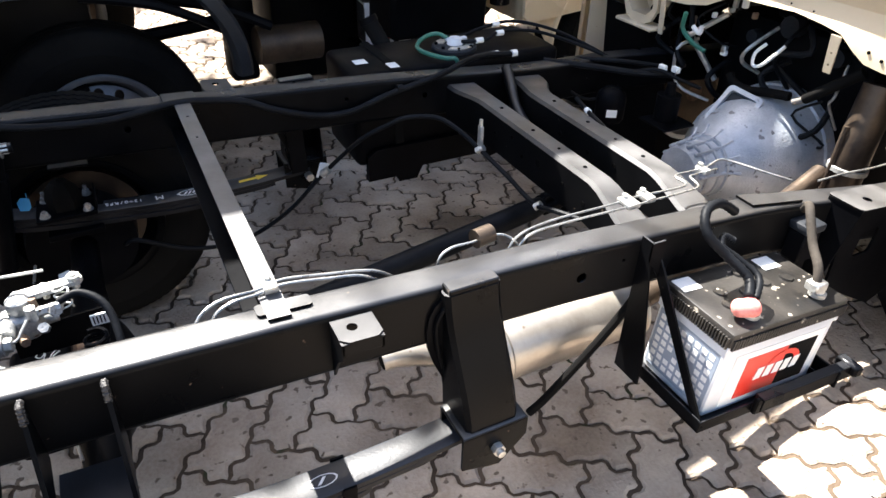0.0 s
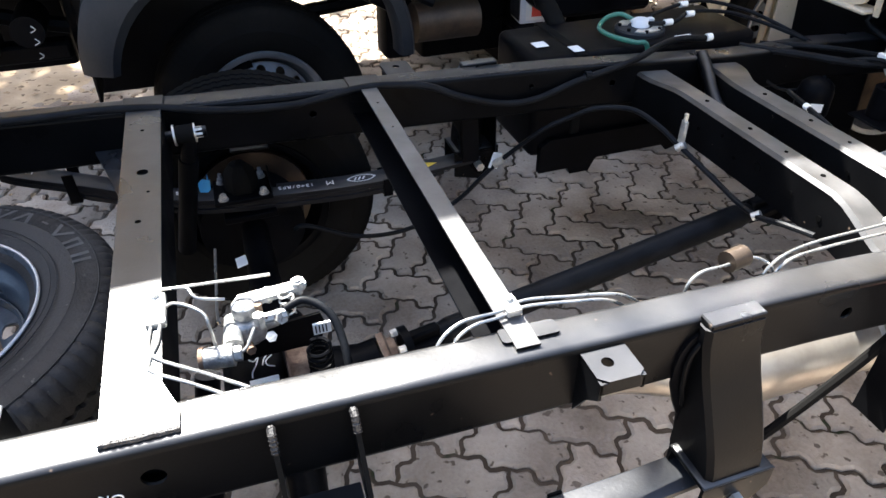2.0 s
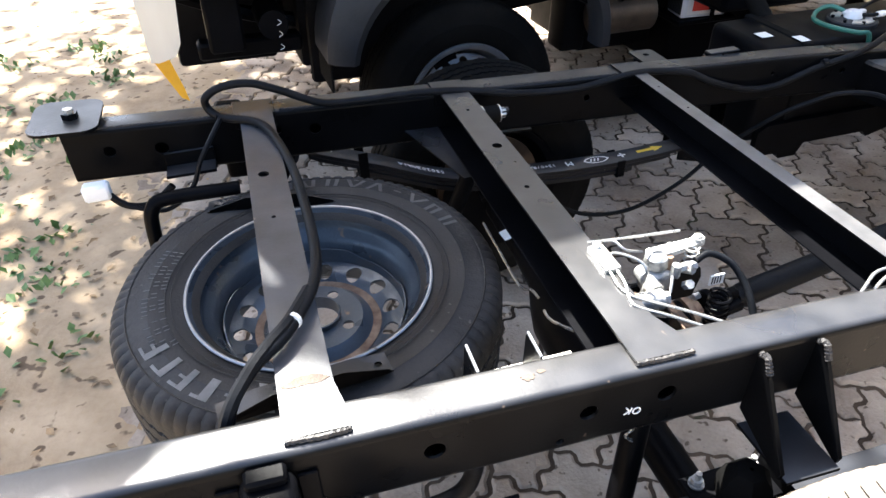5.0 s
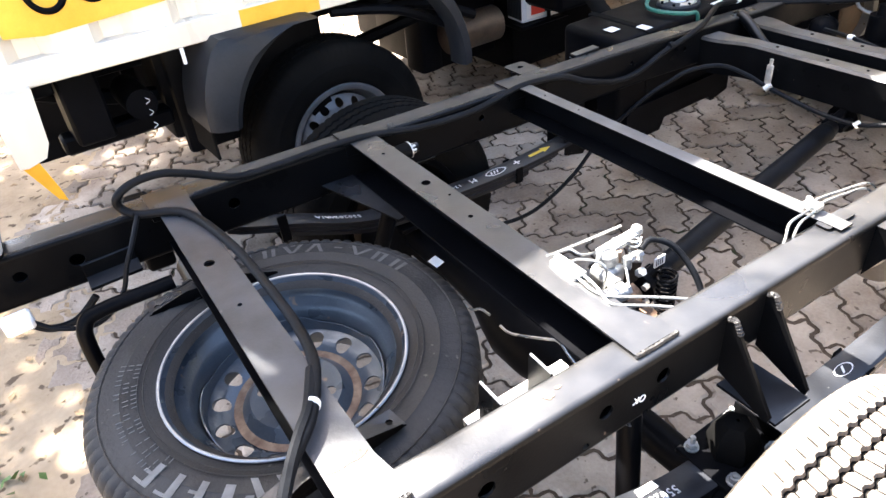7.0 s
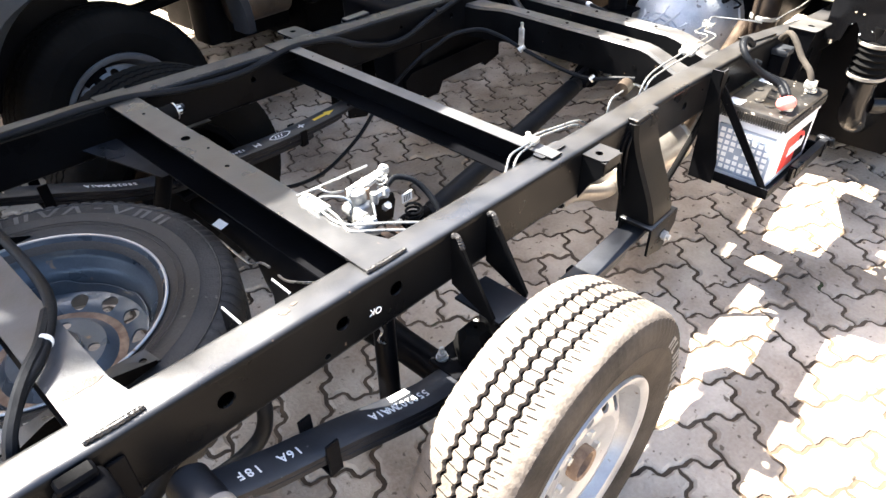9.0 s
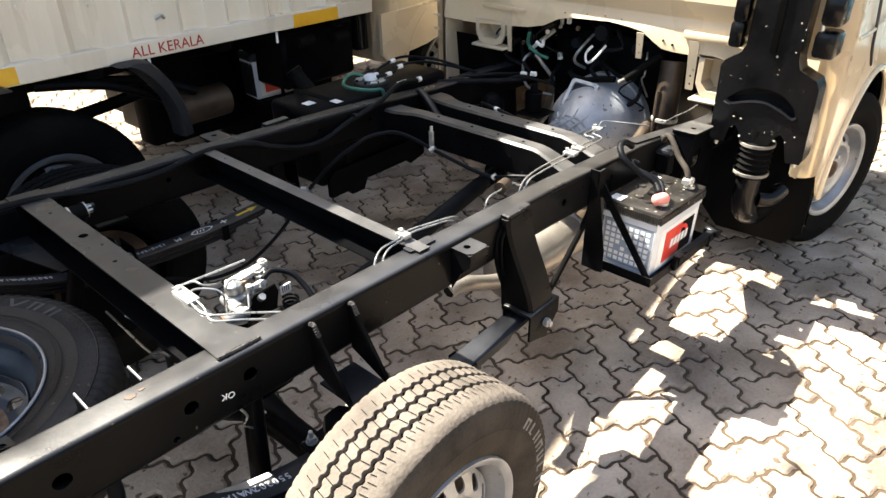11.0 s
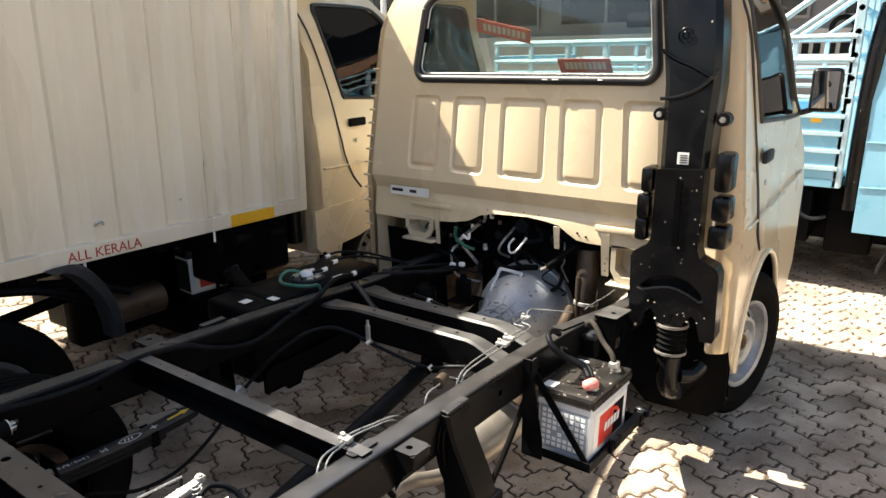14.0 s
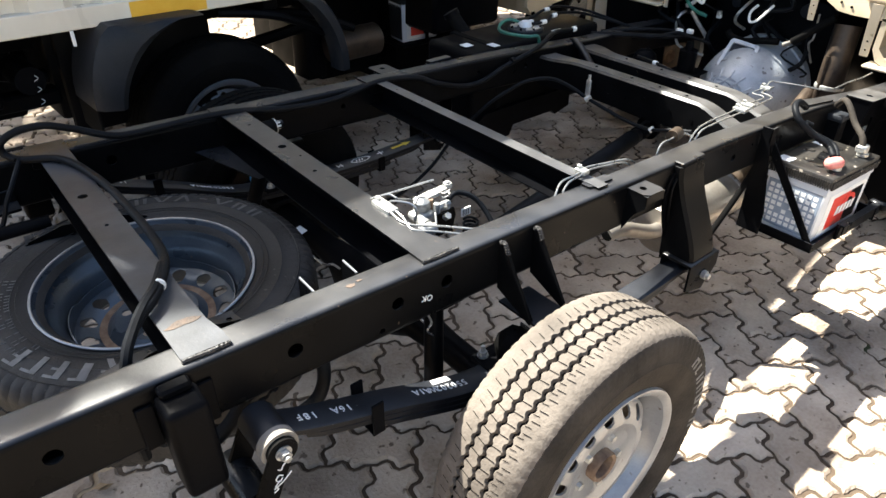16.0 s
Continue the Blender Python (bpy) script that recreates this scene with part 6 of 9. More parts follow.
for k in range(10):
    y, z = random.uniform(0.10, 0.55), random.uniform(0.66, 0.84)
    bm = BM()
    box(bm, 1.885, 1.90, y, y + random.uniform(0.008, 0.02), z, z + random.uniform(0.01, 0.035), 0.002)
    part("cable_label", bm, (WHITE, STEEL, RUST)[k % 3], eng)
# servo, filter and brackets on the far side in front of the front cross member
filt = thing("fuel_filter", "black round fuel filter with white label on a bracket", "filter", (1.56, 0.35, 0.5))
bm = BM()
lathe(bm, [(0.001, 0.60), (0.028, 0.595), (0.043, 0.58), (0.047, 0.56), (0.047, 0.50), (0.040, 0.49), (0.001, 0.49)], (1.56, 0.36, 0), 22, "z")
part("canister", bm, BLACK, filt)
bm = BM()
box(bm, -0.016, 0.016, -0.0008, 0.0008, -0.012, 0.012, 0.0, Matrix.Translation((1.56 + 0.0478 * math.cos(radians(238)), 0.36 + 0.0478 * math.sin(radians(238)), 0.530)) @ pose(0, 0, 0, 0, 0, -32))
part("paper_label", bm, WHITE, filt)
bm = BM()
cyl(bm, (1.68, 0.24, 0.52), (1.68, 0.24, 0.60), 0.036, 0.036, 18)
box(bm, 1.62, 1.74, 0.17, 0.29, 0.512, 0.518, 0.002)
cyl(bm, (1.68, 0.24, 0.60), (1.68, 0.24, 0.635), 0.018, 0.014, 12)
part("pump", bm, BLACK, filt, "black pump on a flat bracket")
for k, pts in enumerate(([(1.40, 0.52, 0.655), (1.52, 0.42, 0.65), (1.62, 0.33, 0.645), (1.72, 0.28, 0.64)], [(1.45, 0.50, 0.63), (1.48, 0.46, 0.56), (1.54, 0.42, 0.54), (1.58, 0.36, 0.60)], [(1.50, 0.55, 0.64), (1.62, 0.42, 0.655), (1.74, 0.36, 0.64)], [(1.62, 0.40, 0.62), (1.66, 0.30, 0.66), (1.70, 0.25, 0.645), (1.76, 0.2, 0.62)])):
    bm = BM()
    tube(bm, pts, (0.010, 0.005, 0.007, 0.006)[k], 8, 5)
    part("line", bm, CABLE, filt)
for p in ((1.72, 0.275, 0.65), (1.70, 0.31, 0.648)):
    bm = BM()
    box(bm, p[0] - 0.008, p[0] + 0.008, p[1] - 0.014, p[1] + 0.014, p[2], p[2] + 0.018, 0.003)
    part("connector", bm, WHITE, filt)


# ---- battery and its tray ----
BX, BY, BZ = 1.005, -0.648, 0.392
BM_ = Matrix.Translation((BX, BY, BZ)) @ pose(0, 0, 0, 0, 4.5, 0)


def battery(name, m, grid, label, group=""):
    """Lorry battery: ribbed case, lid with toothed rim, terminals, colour label as plain shapes."""
    L, W, H = 0.308, 0.175, 0.205
    ob = new(name)
    ob.matrix_basis = m
    tagged(ob, label, "battery", group)

    def bp(nm, bm, mt, parent=ob, lab=""):
        bmesh.ops.transform(bm, matrix=m, verts=bm.verts)
        return part(nm, bm, mt, parent, lab)
    bm = BM()
    box(bm, 0.004, L - 0.004, 0.004, W - 0.004, 0, H - 0.03, 0.006, seg=2)
    for x in (0.0, L - 0.012):
        box(bm, x, x + 0.012, 0.002, W - 0.002, H - 0.055, H - 0.03, 0.002)
    case = bp("case", bm, CASE)
    bm = BM()
    box(bm, -0.001, L + 0.001, -0.001, W + 0.001, H - 0.032, H, 0.005, seg=2)
    lid = bp("lid", bm, LID, ob, "dusty black lid")
    bm = BM()
    for i in range(26):
        y = 0.004 + i * (W - 0.012) / 25
        box(bm, -0.005, 0.0, y, y + 0.0035, H - 0.034, H - 0.010, 0)
    for i in range(44):
        x = 0.003 + i * (L - 0.01) / 43
        box(bm, x, x + 0.004, -0.005, 0.0, H - 0.034, H - 0.012, 0)
    t = bp("toothed_rim", bm, LID, lid)
    t["kind"] = "stuff"
    for cx, cy in ((0.060, 0.070), (0.075, 0.105), (0.125, 0.088), (0.185, 0.100), (0.245, 0.095), (0.160, 0.140)):
        bm = BM()
        cyl(bm, (cx, cy, H), (cx, cy, H + 0.004), 0.014, 0.013, 16)
        bp("cell_plug", bm, LID, lid)
    for x0, x1, y0, y1 in ((0.008, 0.052, 0.128, 0.166), (0.225, 0.270, 0.128, 0.166)):
        bm = BM()
        box(bm, x0, x1, y0, y1, H + 0.0005, H + 0.0015)
        bp("sticker", bm, WHITE, lid)
    for x in (0.07, 0.25):
        bm = BM()
        cyl(bm, (x, 0.03, H), (x, 0.03, H + 0.022), 0.011, 0.010, 14)
        cyl(bm, (x, 0.03, H + 0.002), (x, 0.03, H + 0.010), 0.016, 0.016, 14)
        bp("terminal", bm, STEEL, lid, "lead terminal post")
    # front label in plain colours
    for nm, x0, x1, z0, z1, mt, d in (("label_red", 0.075, 0.185, 0.025, 0.125, RED, 0.0022), ("label_black", 0.185, 0.268, 0.025, 0.125, BLACK, 0.0022), ("label_base", 0.04, 0.285, 0.012, 0.140, WHITE, 0.0012)):
        bm = BM()
        box(bm, x0, x1, 0.004 - d, 0.004, z0, z1)
        bp(nm, bm, mt, case)
    bm = BM()
    plate(bm, [(0.185 + 0.045 * math.cos(radians(a)), 0.085 + 0.032 * math.sin(radians(a))) for a in range(0, 181, 20)] + [(0.185 + 0.030 * math.cos(radians(a)), 0.085 + 0.020 * math.sin(radians(a))) for a in range(180, -1, -20)], 0.0006, lambda u, v, w: (u, 0.0012 - w, v))
    bp("label_arc", bm, RED, case)
    for i in range(5):
        bm = BM()
        x = 0.112 + i * 0.025
        plate(bm, [(x, 0.062), (x + 0.018, 0.062), (x + 0.022, 0.090), (x + 0.004, 0.090)], 0.0008, lambda u, v, w: (u, 0.0010 - w, v))
        bp("label_bar", bm, WHITE, case)
    if grid:
        cell = mesh_of("grille_cell", lambda b: box(b, -0.003, 0, 0, 0.0135, 0, 0.0125, 0.001), WHITE)
        for i in range(8):
            for j in range(7):
                if 2 <= i <= 5 and 2 <= j <= 3 and (i + j) % 2:
                    continue
                c = new("grille_cell", cell)
                c.parent = case
                c.matrix_parent_inverse = Matrix()
                c.matrix_basis = m @ Matrix.Translation((0.004, 0.018 + i * 0.0178, 0.024 + j * 0.0172))
        bm = BM()
        box(bm, 0.0015, 0.004, 0.010, W - 0.012, 0.016, 0.150, 0.001)
        bp("grille_panel", bm, CASE_RECESS, case)
    return ob


bat = battery("battery", BM_, True, "grey-white lorry battery with red and black label, in a tray")


def btube(name, pts, r, mt, parent, label="", ridged=0.0, k=6, n=10):
    bm = BM()
    tube(bm, pts, r, n, k, ridged)
    return part(name, bm, mt, parent, label)


bm = BM()
box(bm, -0.024, 0.026, -0.016, 0.018, -0.008, 0.022, 0.014, Matrix.Translation((1.072, -0.618, 0.610)) @ pose(0, 0, 0, 6, -8, -35), 4)
cyl(bm, (1.085, -0.612, 0.615), (1.108, -0.596, 0.622), 0.012, 0.010, 14)
part("terminal_cover", bm, PLASTIC_RED, bat, "faded red terminal cover")
btube("battery_cable", [(1.09, -0.605, 0.625), (1.115, -0.575, 0.640), (1.10, -0.53, 0.665), (1.075, -0.495, 0.700), (1.095, -0.465, 0.725), (1.14, -0.455, 0.725), (1.18, -0.462, 0.70)], 0.0085, CABLE, bat, "corrugated black cable sleeve", 0.0015, 9)
btube("battery_cable", [(1.10, -0.612, 0.625), (1.135, -0.58, 0.640), (1.125, -0.535, 0.655), (1.105, -0.512, 0.672), (1.12, -0.497, 0.682), (1.14, -0.505, 0.672)], 0.006, CABLE, bat, "", 0.0012, 9)
btube("battery_cable", [(1.262, -0.615, 0.605), (1.272, -0.60, 0.632), (1.29, -0.565, 0.655), (1.31, -0.53, 0.69), (1.34, -0.50, 0.695), (1.38, -0.47, 0.66)], 0.0085, RUBBER_WALL, bat, "grey earth cable", 0.0, 8)
bm = BM()
box(bm, 1.248, 1.280, -0.628, -0.600, 0.592, 0.612, 0.003)
part("terminal_clamp", bm, STEEL, bat)

tray = thing("battery_tray", "black angle-iron battery tray bolted to the rail", "bracket", (1.15, -0.55, 0.39))
bm = BM()
box(bm, 0.985, 1.33, -0.662, -0.456, 0.380, 0.386, 0.001, None)
box(bm, 0.985, 0.989, -0.662, -0.456, 0.380, 0.410, 0.001)
box(bm, 0.985, 1.33, -0.664, -0.660, 0.380, 0.408, 0.001)
box(bm, 1.328, 1.332, -0.662, -0.456, 0.375, 0.405, 0.001)
for v in bm.verts:
    v.co.z -= (v.co.x - 1.0) * 0.079
part("tray_base", bm, FRAME, tray)
bm = BM()
plate(bm, [(-0.452, 0.70), (-0.480, 0.70), (-0.482, 0.660), (-0.520, 0.45), (-0.520, 0.385), (-0.452, 0.385)], 0.004, lambda u, v, w: (0.962 + w, u, v))
plate(bm, [(0.962, 0.660), (0.962, 0.70), (0.990, 0.70), (0.990, 0.62)], 0.004, lambda u, v, w: (u, -0.482 + w, v))
part("side_post", bm, FRAME, tray)
bm = BM()
plate(bm, [(-0.470, 0.668), (-0.494, 0.640), (-0.666, 0.395), (-0.648, 0.388), (-0.478, 0.620)], 0.004, lambda u, v, w: (0.990 + w, u, v))
part("side_strap", bm, FRAME, tray)
bm = BM()
box(bm, 1.12, 1.395, -0.684, -0.664, 0.430, 0.436, 0.002)
box(bm, 1.12, 1.395, -0.686, -0.682, 0.404, 0.436, 0.001)
box(bm, 1.372, 1.398, -0.700, -0.650, 0.414, 0.440, 0.005)
box(bm, 1.12, 1.150, -0.676, -0.664, 0.385, 0.428, 0.003)
box(bm, 1.335, 1.340, -0.690, -0.630, 0.392, 0.436, 0.002)
for v in bm.verts:
    v.co.z -= (v.co.x - 1.0) * 0.079
part("hold_down_bar", bm, FRAME, tray)
bm = BM()
cyl(bm, (1.342, -0.665, 0.386), (1.352, -0.665, 0.386), 0.010, 0.010, 6)
part("bolt", bm, STEEL, tray)
# relay and bracket on the rail behind the battery
relay = thing("relay_block", "small black relay with grey cap on the rail", "relay", (1.395, -0.48, 0.57))
bm = BM()
box(bm, 1.372, 1.420, -0.500, -0.456, 0.540, 0.612, 0.004)
box(bm, 1.380, 1.412, -0.494, -0.456, 0.500, 0.542, 0.003)
part("housing", bm, BLACK, relay)
bm = BM()
box(bm, 1.368, 1.424, -0.504, -0.454, 0.612, 0.632, 0.005, None, 2)
part("cap", bm, PLASTIC_GREY, relay)
bm = BM()
plate(bm, rrect(1.470, 1.625, -0.535, -0.452, 0.012), 0.005, lambda u, v, w: (u, v, 0.662 - 0.10 * (u - 1.47) + w), [circle(1.535, -0.500, 0.010, 12)])
mount = part("cab_mount", bm, FRAME_GREY, truck, "dusty folded cab mount on the rail")
bm = BM()
plate(bm, [(1.520, 0.430), (1.500, 0.570), (1.472, 0.660), (1.625, 0.645), (1.740, 0.560), (1.790, 0.330), (1.740, 0.305)], 0.006, lambda u, v, w: (u, -0.505 + w + 0.03 * (0.66 - v), v), [rrect(1.57, 1.63, 0.50, 0.57, 0.012)])
plate(bm, [(-0.535, 0.665), (-0.456, 0.665), (-0.456, 0.45), (-0.500, 0.45)], 0.005, lambda u, v, w: (1.472 + w, u, v))
part("gusset", bm, BLACK, mount)

# ---- cab ----
CC = 0.045                 # cab's middle line
HALF = 0.876


def cab_in(z):
    return 0.115 * max(0, z - 1.0) + 1.3 * max(0, z - 1.60) ** 2


def cab_map(v):
    """Tumblehome and the lean of the cab's back."""
    k = (v.y - CC) / HALF
    y = v.y - cab_in(v.z) * k
    back = smooth_step(2.15, 1.85, v.x)
    x = v.x + back * (0.075 * max(0, v.z - 1.0) + 0.9 * max(0, v.z - 1.62) ** 2)
    return Vector((x, y, v.z))


def cab_part(name, bm, mt, parent=None, label=""):
    for v in bm.verts:
        v.co = cab_map(v.co)
    return part(name, bm, mt, parent or truck, label)


XB = 1.80
# back: upper panel with window and five grooved fields
YL, YR = CC + HALF - 0.07, CC - HALF + 0.07
FIELDS = [(0.470, 0.640), (0.225, 0.402), (-0.072, 0.152), (-0.320, -0.130), (-0.570, -0.400)]
FZ0, FZ1 = 1.045, 1.378
WY0, WY1, WZ0, WZ1 = -0.530, 0.618, 1.452, 1.790
wide = [1.0, 1.1, 1.2, 1.3, 1.4, 1.5, 1.58, 1.66, 1.72, 1.78, 1.83, 1.87]
outline = [(YR, z) for z in wide] + [(YL, z) for z in reversed(wide)]
bm = BM()
win_hole = rrect(WY0, WY1, WZ0, WZ1, 0.052, 5)
field_loops = [rrect(a, b, FZ0, FZ1, 0.028, 3) for a, b in FIELDS]
plate(bm, outline, 0.004, lambda u, v, w: (XB + w, u, v), [win_hole] + field_loops)
for (a, b), loop in zip(FIELDS, field_loops):
    steps = [(0.0, 0.0), (0.007, 0.008), (0.014, 0.011), (0.020, 0.010), (0.030, 0.003), (0.036, 0.002)]
    prev = None
    for ins, dep in steps:
        ring = [bm.verts.new((XB + dep, y, z)) for y, z in rrect(a + ins, b - ins, FZ0 + ins, FZ1 - ins, max(0.028 - ins * 0.5, 0.008), 3)]
        if prev:
            for i in range(len(ring)):
                bm.faces.new((prev[i], prev[(i + 1) % len(ring)], ring[(i + 1) % len(ring)], ring[i]))
        prev = ring
    bm.faces.new(prev)
bmesh.ops.remove_doubles(bm, verts=bm.verts, dist=0.0004)
cab_part("cab_back_panel", bm, CREAM, None, "cream back panel with five pressed fields")
# crease below, then the lower lip with its cut-out
bm = BM()
rows = [(0.0, 1.0), (0.004, 0.985), (0.030, 0.945), (0.032, 0.935)]
prev = None
for dx, z in rows:
    cur = [bm.verts.new((XB + dx, YL + (YR - YL) * i / 12, z)) for i in range(13)]
    if prev:
        for i in range(12):
            bm.faces.new((prev[i], prev[i + 1], cur[i + 1], cur[i]))
    prev = cur
low = [(YL, 0.935), (YL, 0.80), (0.66, 0.798), (0.46, 0.812), (0.38, 0.818), (0.30, 0.835), (0.235, 0.868), (0.17, 0.882), (0.0, 0.890), (-0.08, 0.882), (-0.14, 0.872), (-0.185, 0.842), (-0.222, 0.822), (-0.27, 0.817), (-0.48, 0.816), (YR, 0.815), (YR, 0.935)]
plate(bm, low, 0.004, lambda u, v, w: (XB + 0.032 - 0.02 * smooth_step(0.93, 0.90, v) + w, u, v))
cab_part("cab_lower_lip", bm, CREAM, None, "cream lower lip with drilled holes")
for y, z in ((-0.225, 0.852), (-0.262, 0.842), (0.10, 0.905), (0.02, 0.908), (-0.05, 0.905), (0.20, 0.898)):
    disc_part("rivet_hole", [((XB + 0.0112, y, z), (-1, 0, 0))], 0.0045 if y < -0.2 else 0.0025, HOLE, truck)
# raised rib strips on lip
for y0, y1, z0, z1 in ((0.39, 0.62, 0.872, 0.892), (-0.62, -0.30, 0.872, 0.900)):
    bm = BM()
    box(bm, XB + 0.004, XB + 0.014, y0, y1, z0, z1, 0.006, seg=2)
    cab_part("pressed_rib", bm, CREAM)
# rounded rear corners
def rear_corner(owner, mapping, y_mid, half, side):
    bm = BM()
    rows = []
    for z in [0.47, 0.6, 0.7, 0.8, 0.9, 1.0] + wide[1:]:
        row = []
        for i in range(7):
            a = radians(90 * i / 6)
            row.append(bm.verts.new(mapping(Vector((XB + 0.075 * (1 - math.cos(a)), y_mid + side * (half - 0.07 + 0.07 * math.sin(a)), z)))))
        rows.append(row)
    for A, B in zip(rows, rows[1:]):
        for i in range(6):
            bm.faces.new((A[i], A[i + 1], B[i + 1], B[i]))
    bmesh.ops.solidify(bm, geom=bm.faces[:], thickness=0.004)
    return part("cab_corner", bm, CREAM, owner, "rounded cream rear corner")


for s in (1, -1):
    c = rear_corner(truck, cab_map, CC, HALF, s)
    if s > 0:
        for i in range(13):
            z = 0.74 + i * 0.062
            bm = BM()
            box(bm, XB + 0.000, XB + 0.022, CC + HALF - 0.056, CC + HALF - 0.012, z, z + 0.009, 0.004)
            cab_part("corner_rib", bm, CREAM, c)


def side_outline(rear):
    arch = [(2.35 + 0.385 * math.cos(radians(a)), 0.33 + 0.40 * math.sin(radians(a))) for a in range(178, -1, -11)]
    return [(XB + 0.075 - rear, 0.47), (1.93, 0.385)] + arch + [(2.80, 0.33), (3.08, 0.36), (3.20, 0.48), (3.22, 0.90), (3.14, 1.10), (3.02, 1.22), (2.90, 1.40), (2.76, 1.60), (2.66, 1.74), (2.58, 1.83), (2.50, 1.87), (2.2, 1.88), (1.96, 1.87), (XB + 0.075 - rear, 1.80), (XB + 0.075 - rear, 1.6), (XB + 0.075 - rear, 1.4), (XB + 0.075 - rear, 1.2), (XB + 0.075 - rear, 1.0), (XB + 0.075 - rear, 0.7)]


side_win = [(2.130, 1.295), (2.92, 1.255), (2.86, 1.34), (2.74, 1.52), (2.64, 1.66), (2.56, 1.75), (2.46, 1.785), (2.08, 1.785), (2.02, 1.765), (2.015, 1.70), (2.07, 1.50)]


def cab_shell(owner, mapping, y_mid, half, mt, near):
    """Doors and sides of a cab: sheet with wheel arch and window opening, the seam, handle, lock and glass."""
    for s in (1, -1):
        bm = BM()
        plate(bm, side_outline(0.0), 0.006, lambda u, v, w: (u, y_mid + s * (half - w), v), [side_win])
        for v in bm.verts:
            v.co = mapping(v.co)
        side = part("cab_side", bm, mt, owner, "cab side panel with wheel arch")
        bm = BM()
        P = [mapping(Vector((x, y_mid + s * (half + 0.001), z))) for x, z in side_win + side_win[:1]]
        tube(bm, P, 0.010, 8, 3)
        part("window_seal", bm, SEAL, side)
        bm = BM()
        plate(bm, side_win, 0.003, lambda u, v, w: (u, y_mid + s * (half - 0.006 - w), v))
        for v in bm.verts:
            v.co = mapping(v.co)
        g = part("side_window", bm, GLASS, side, "clear side window")
        g.visible_shadow = False
        bm = BM()
        P = [mapping(Vector((x, y_mid + s * (half + 0.002), z))) for x, z in ((1.86, 1.85), (1.92, 1.65), (2.01, 1.36), (2.06, 1.1), (2.08, 0.98), (2.14, 0.86), (2.21, 0.78))]
        tube(bm, P, 0.005, 6, 4)
        part("door_seam", bm, SEAL, side)
        bm = BM()
        P = [mapping(Vector((x, y_mid + s * (half + 0.0005), z))) for x, z in ((1.90, 0.93), (2.1, 0.925), (2.6, 0.94), (3.1, 0.97))]
        tube(bm, P, 0.007, 6, 4)
        part("waist_crease", bm, mt, side)
        bm = BM()
        P = [mapping(Vector((2.35 + 0.387 * math.cos(radians(a)), y_mid + s * (half + 0.003), 0.33 + 0.402 * math.sin(radians(a))))) for a in range(178, -5, -10)]
        tube(bm, P, 0.012, 8, 2)
        part("arch_flare", bm, mt, side)
        hx, hz = 2.16, 1.155
        bm = BM()
        y0 = mapping(Vector((hx, y_mid + s * half, hz))).y
        dx = mapping(Vector((hx, y_mid, hz))).x - hx
        ys = sorted((y0, y0 + s * 0.022))
        box(bm, hx + dx - 0.02, hx + dx + 0.12, ys[0], ys[1], hz - 0.022, hz + 0.024, 0.008, seg=2)
        part("door_handle", bm, PLASTIC_GREY if near else BLACK, side, "dark door handle")
        bm = BM()
        y1 = mapping(Vector((hx + 0.04, y_mid + s * half, hz - 0.10))).y
        cyl(bm, (hx + dx + 0.04, y1 - s * 0.002, hz - 0.10), (hx + dx + 0.04, y1 + s * 0.005, hz - 0.10), 0.012, 0.011, 14)
        part("lock", bm, STEEL, side)


cab_shell(truck, cab_map, CC, HALF, CREAM, True)


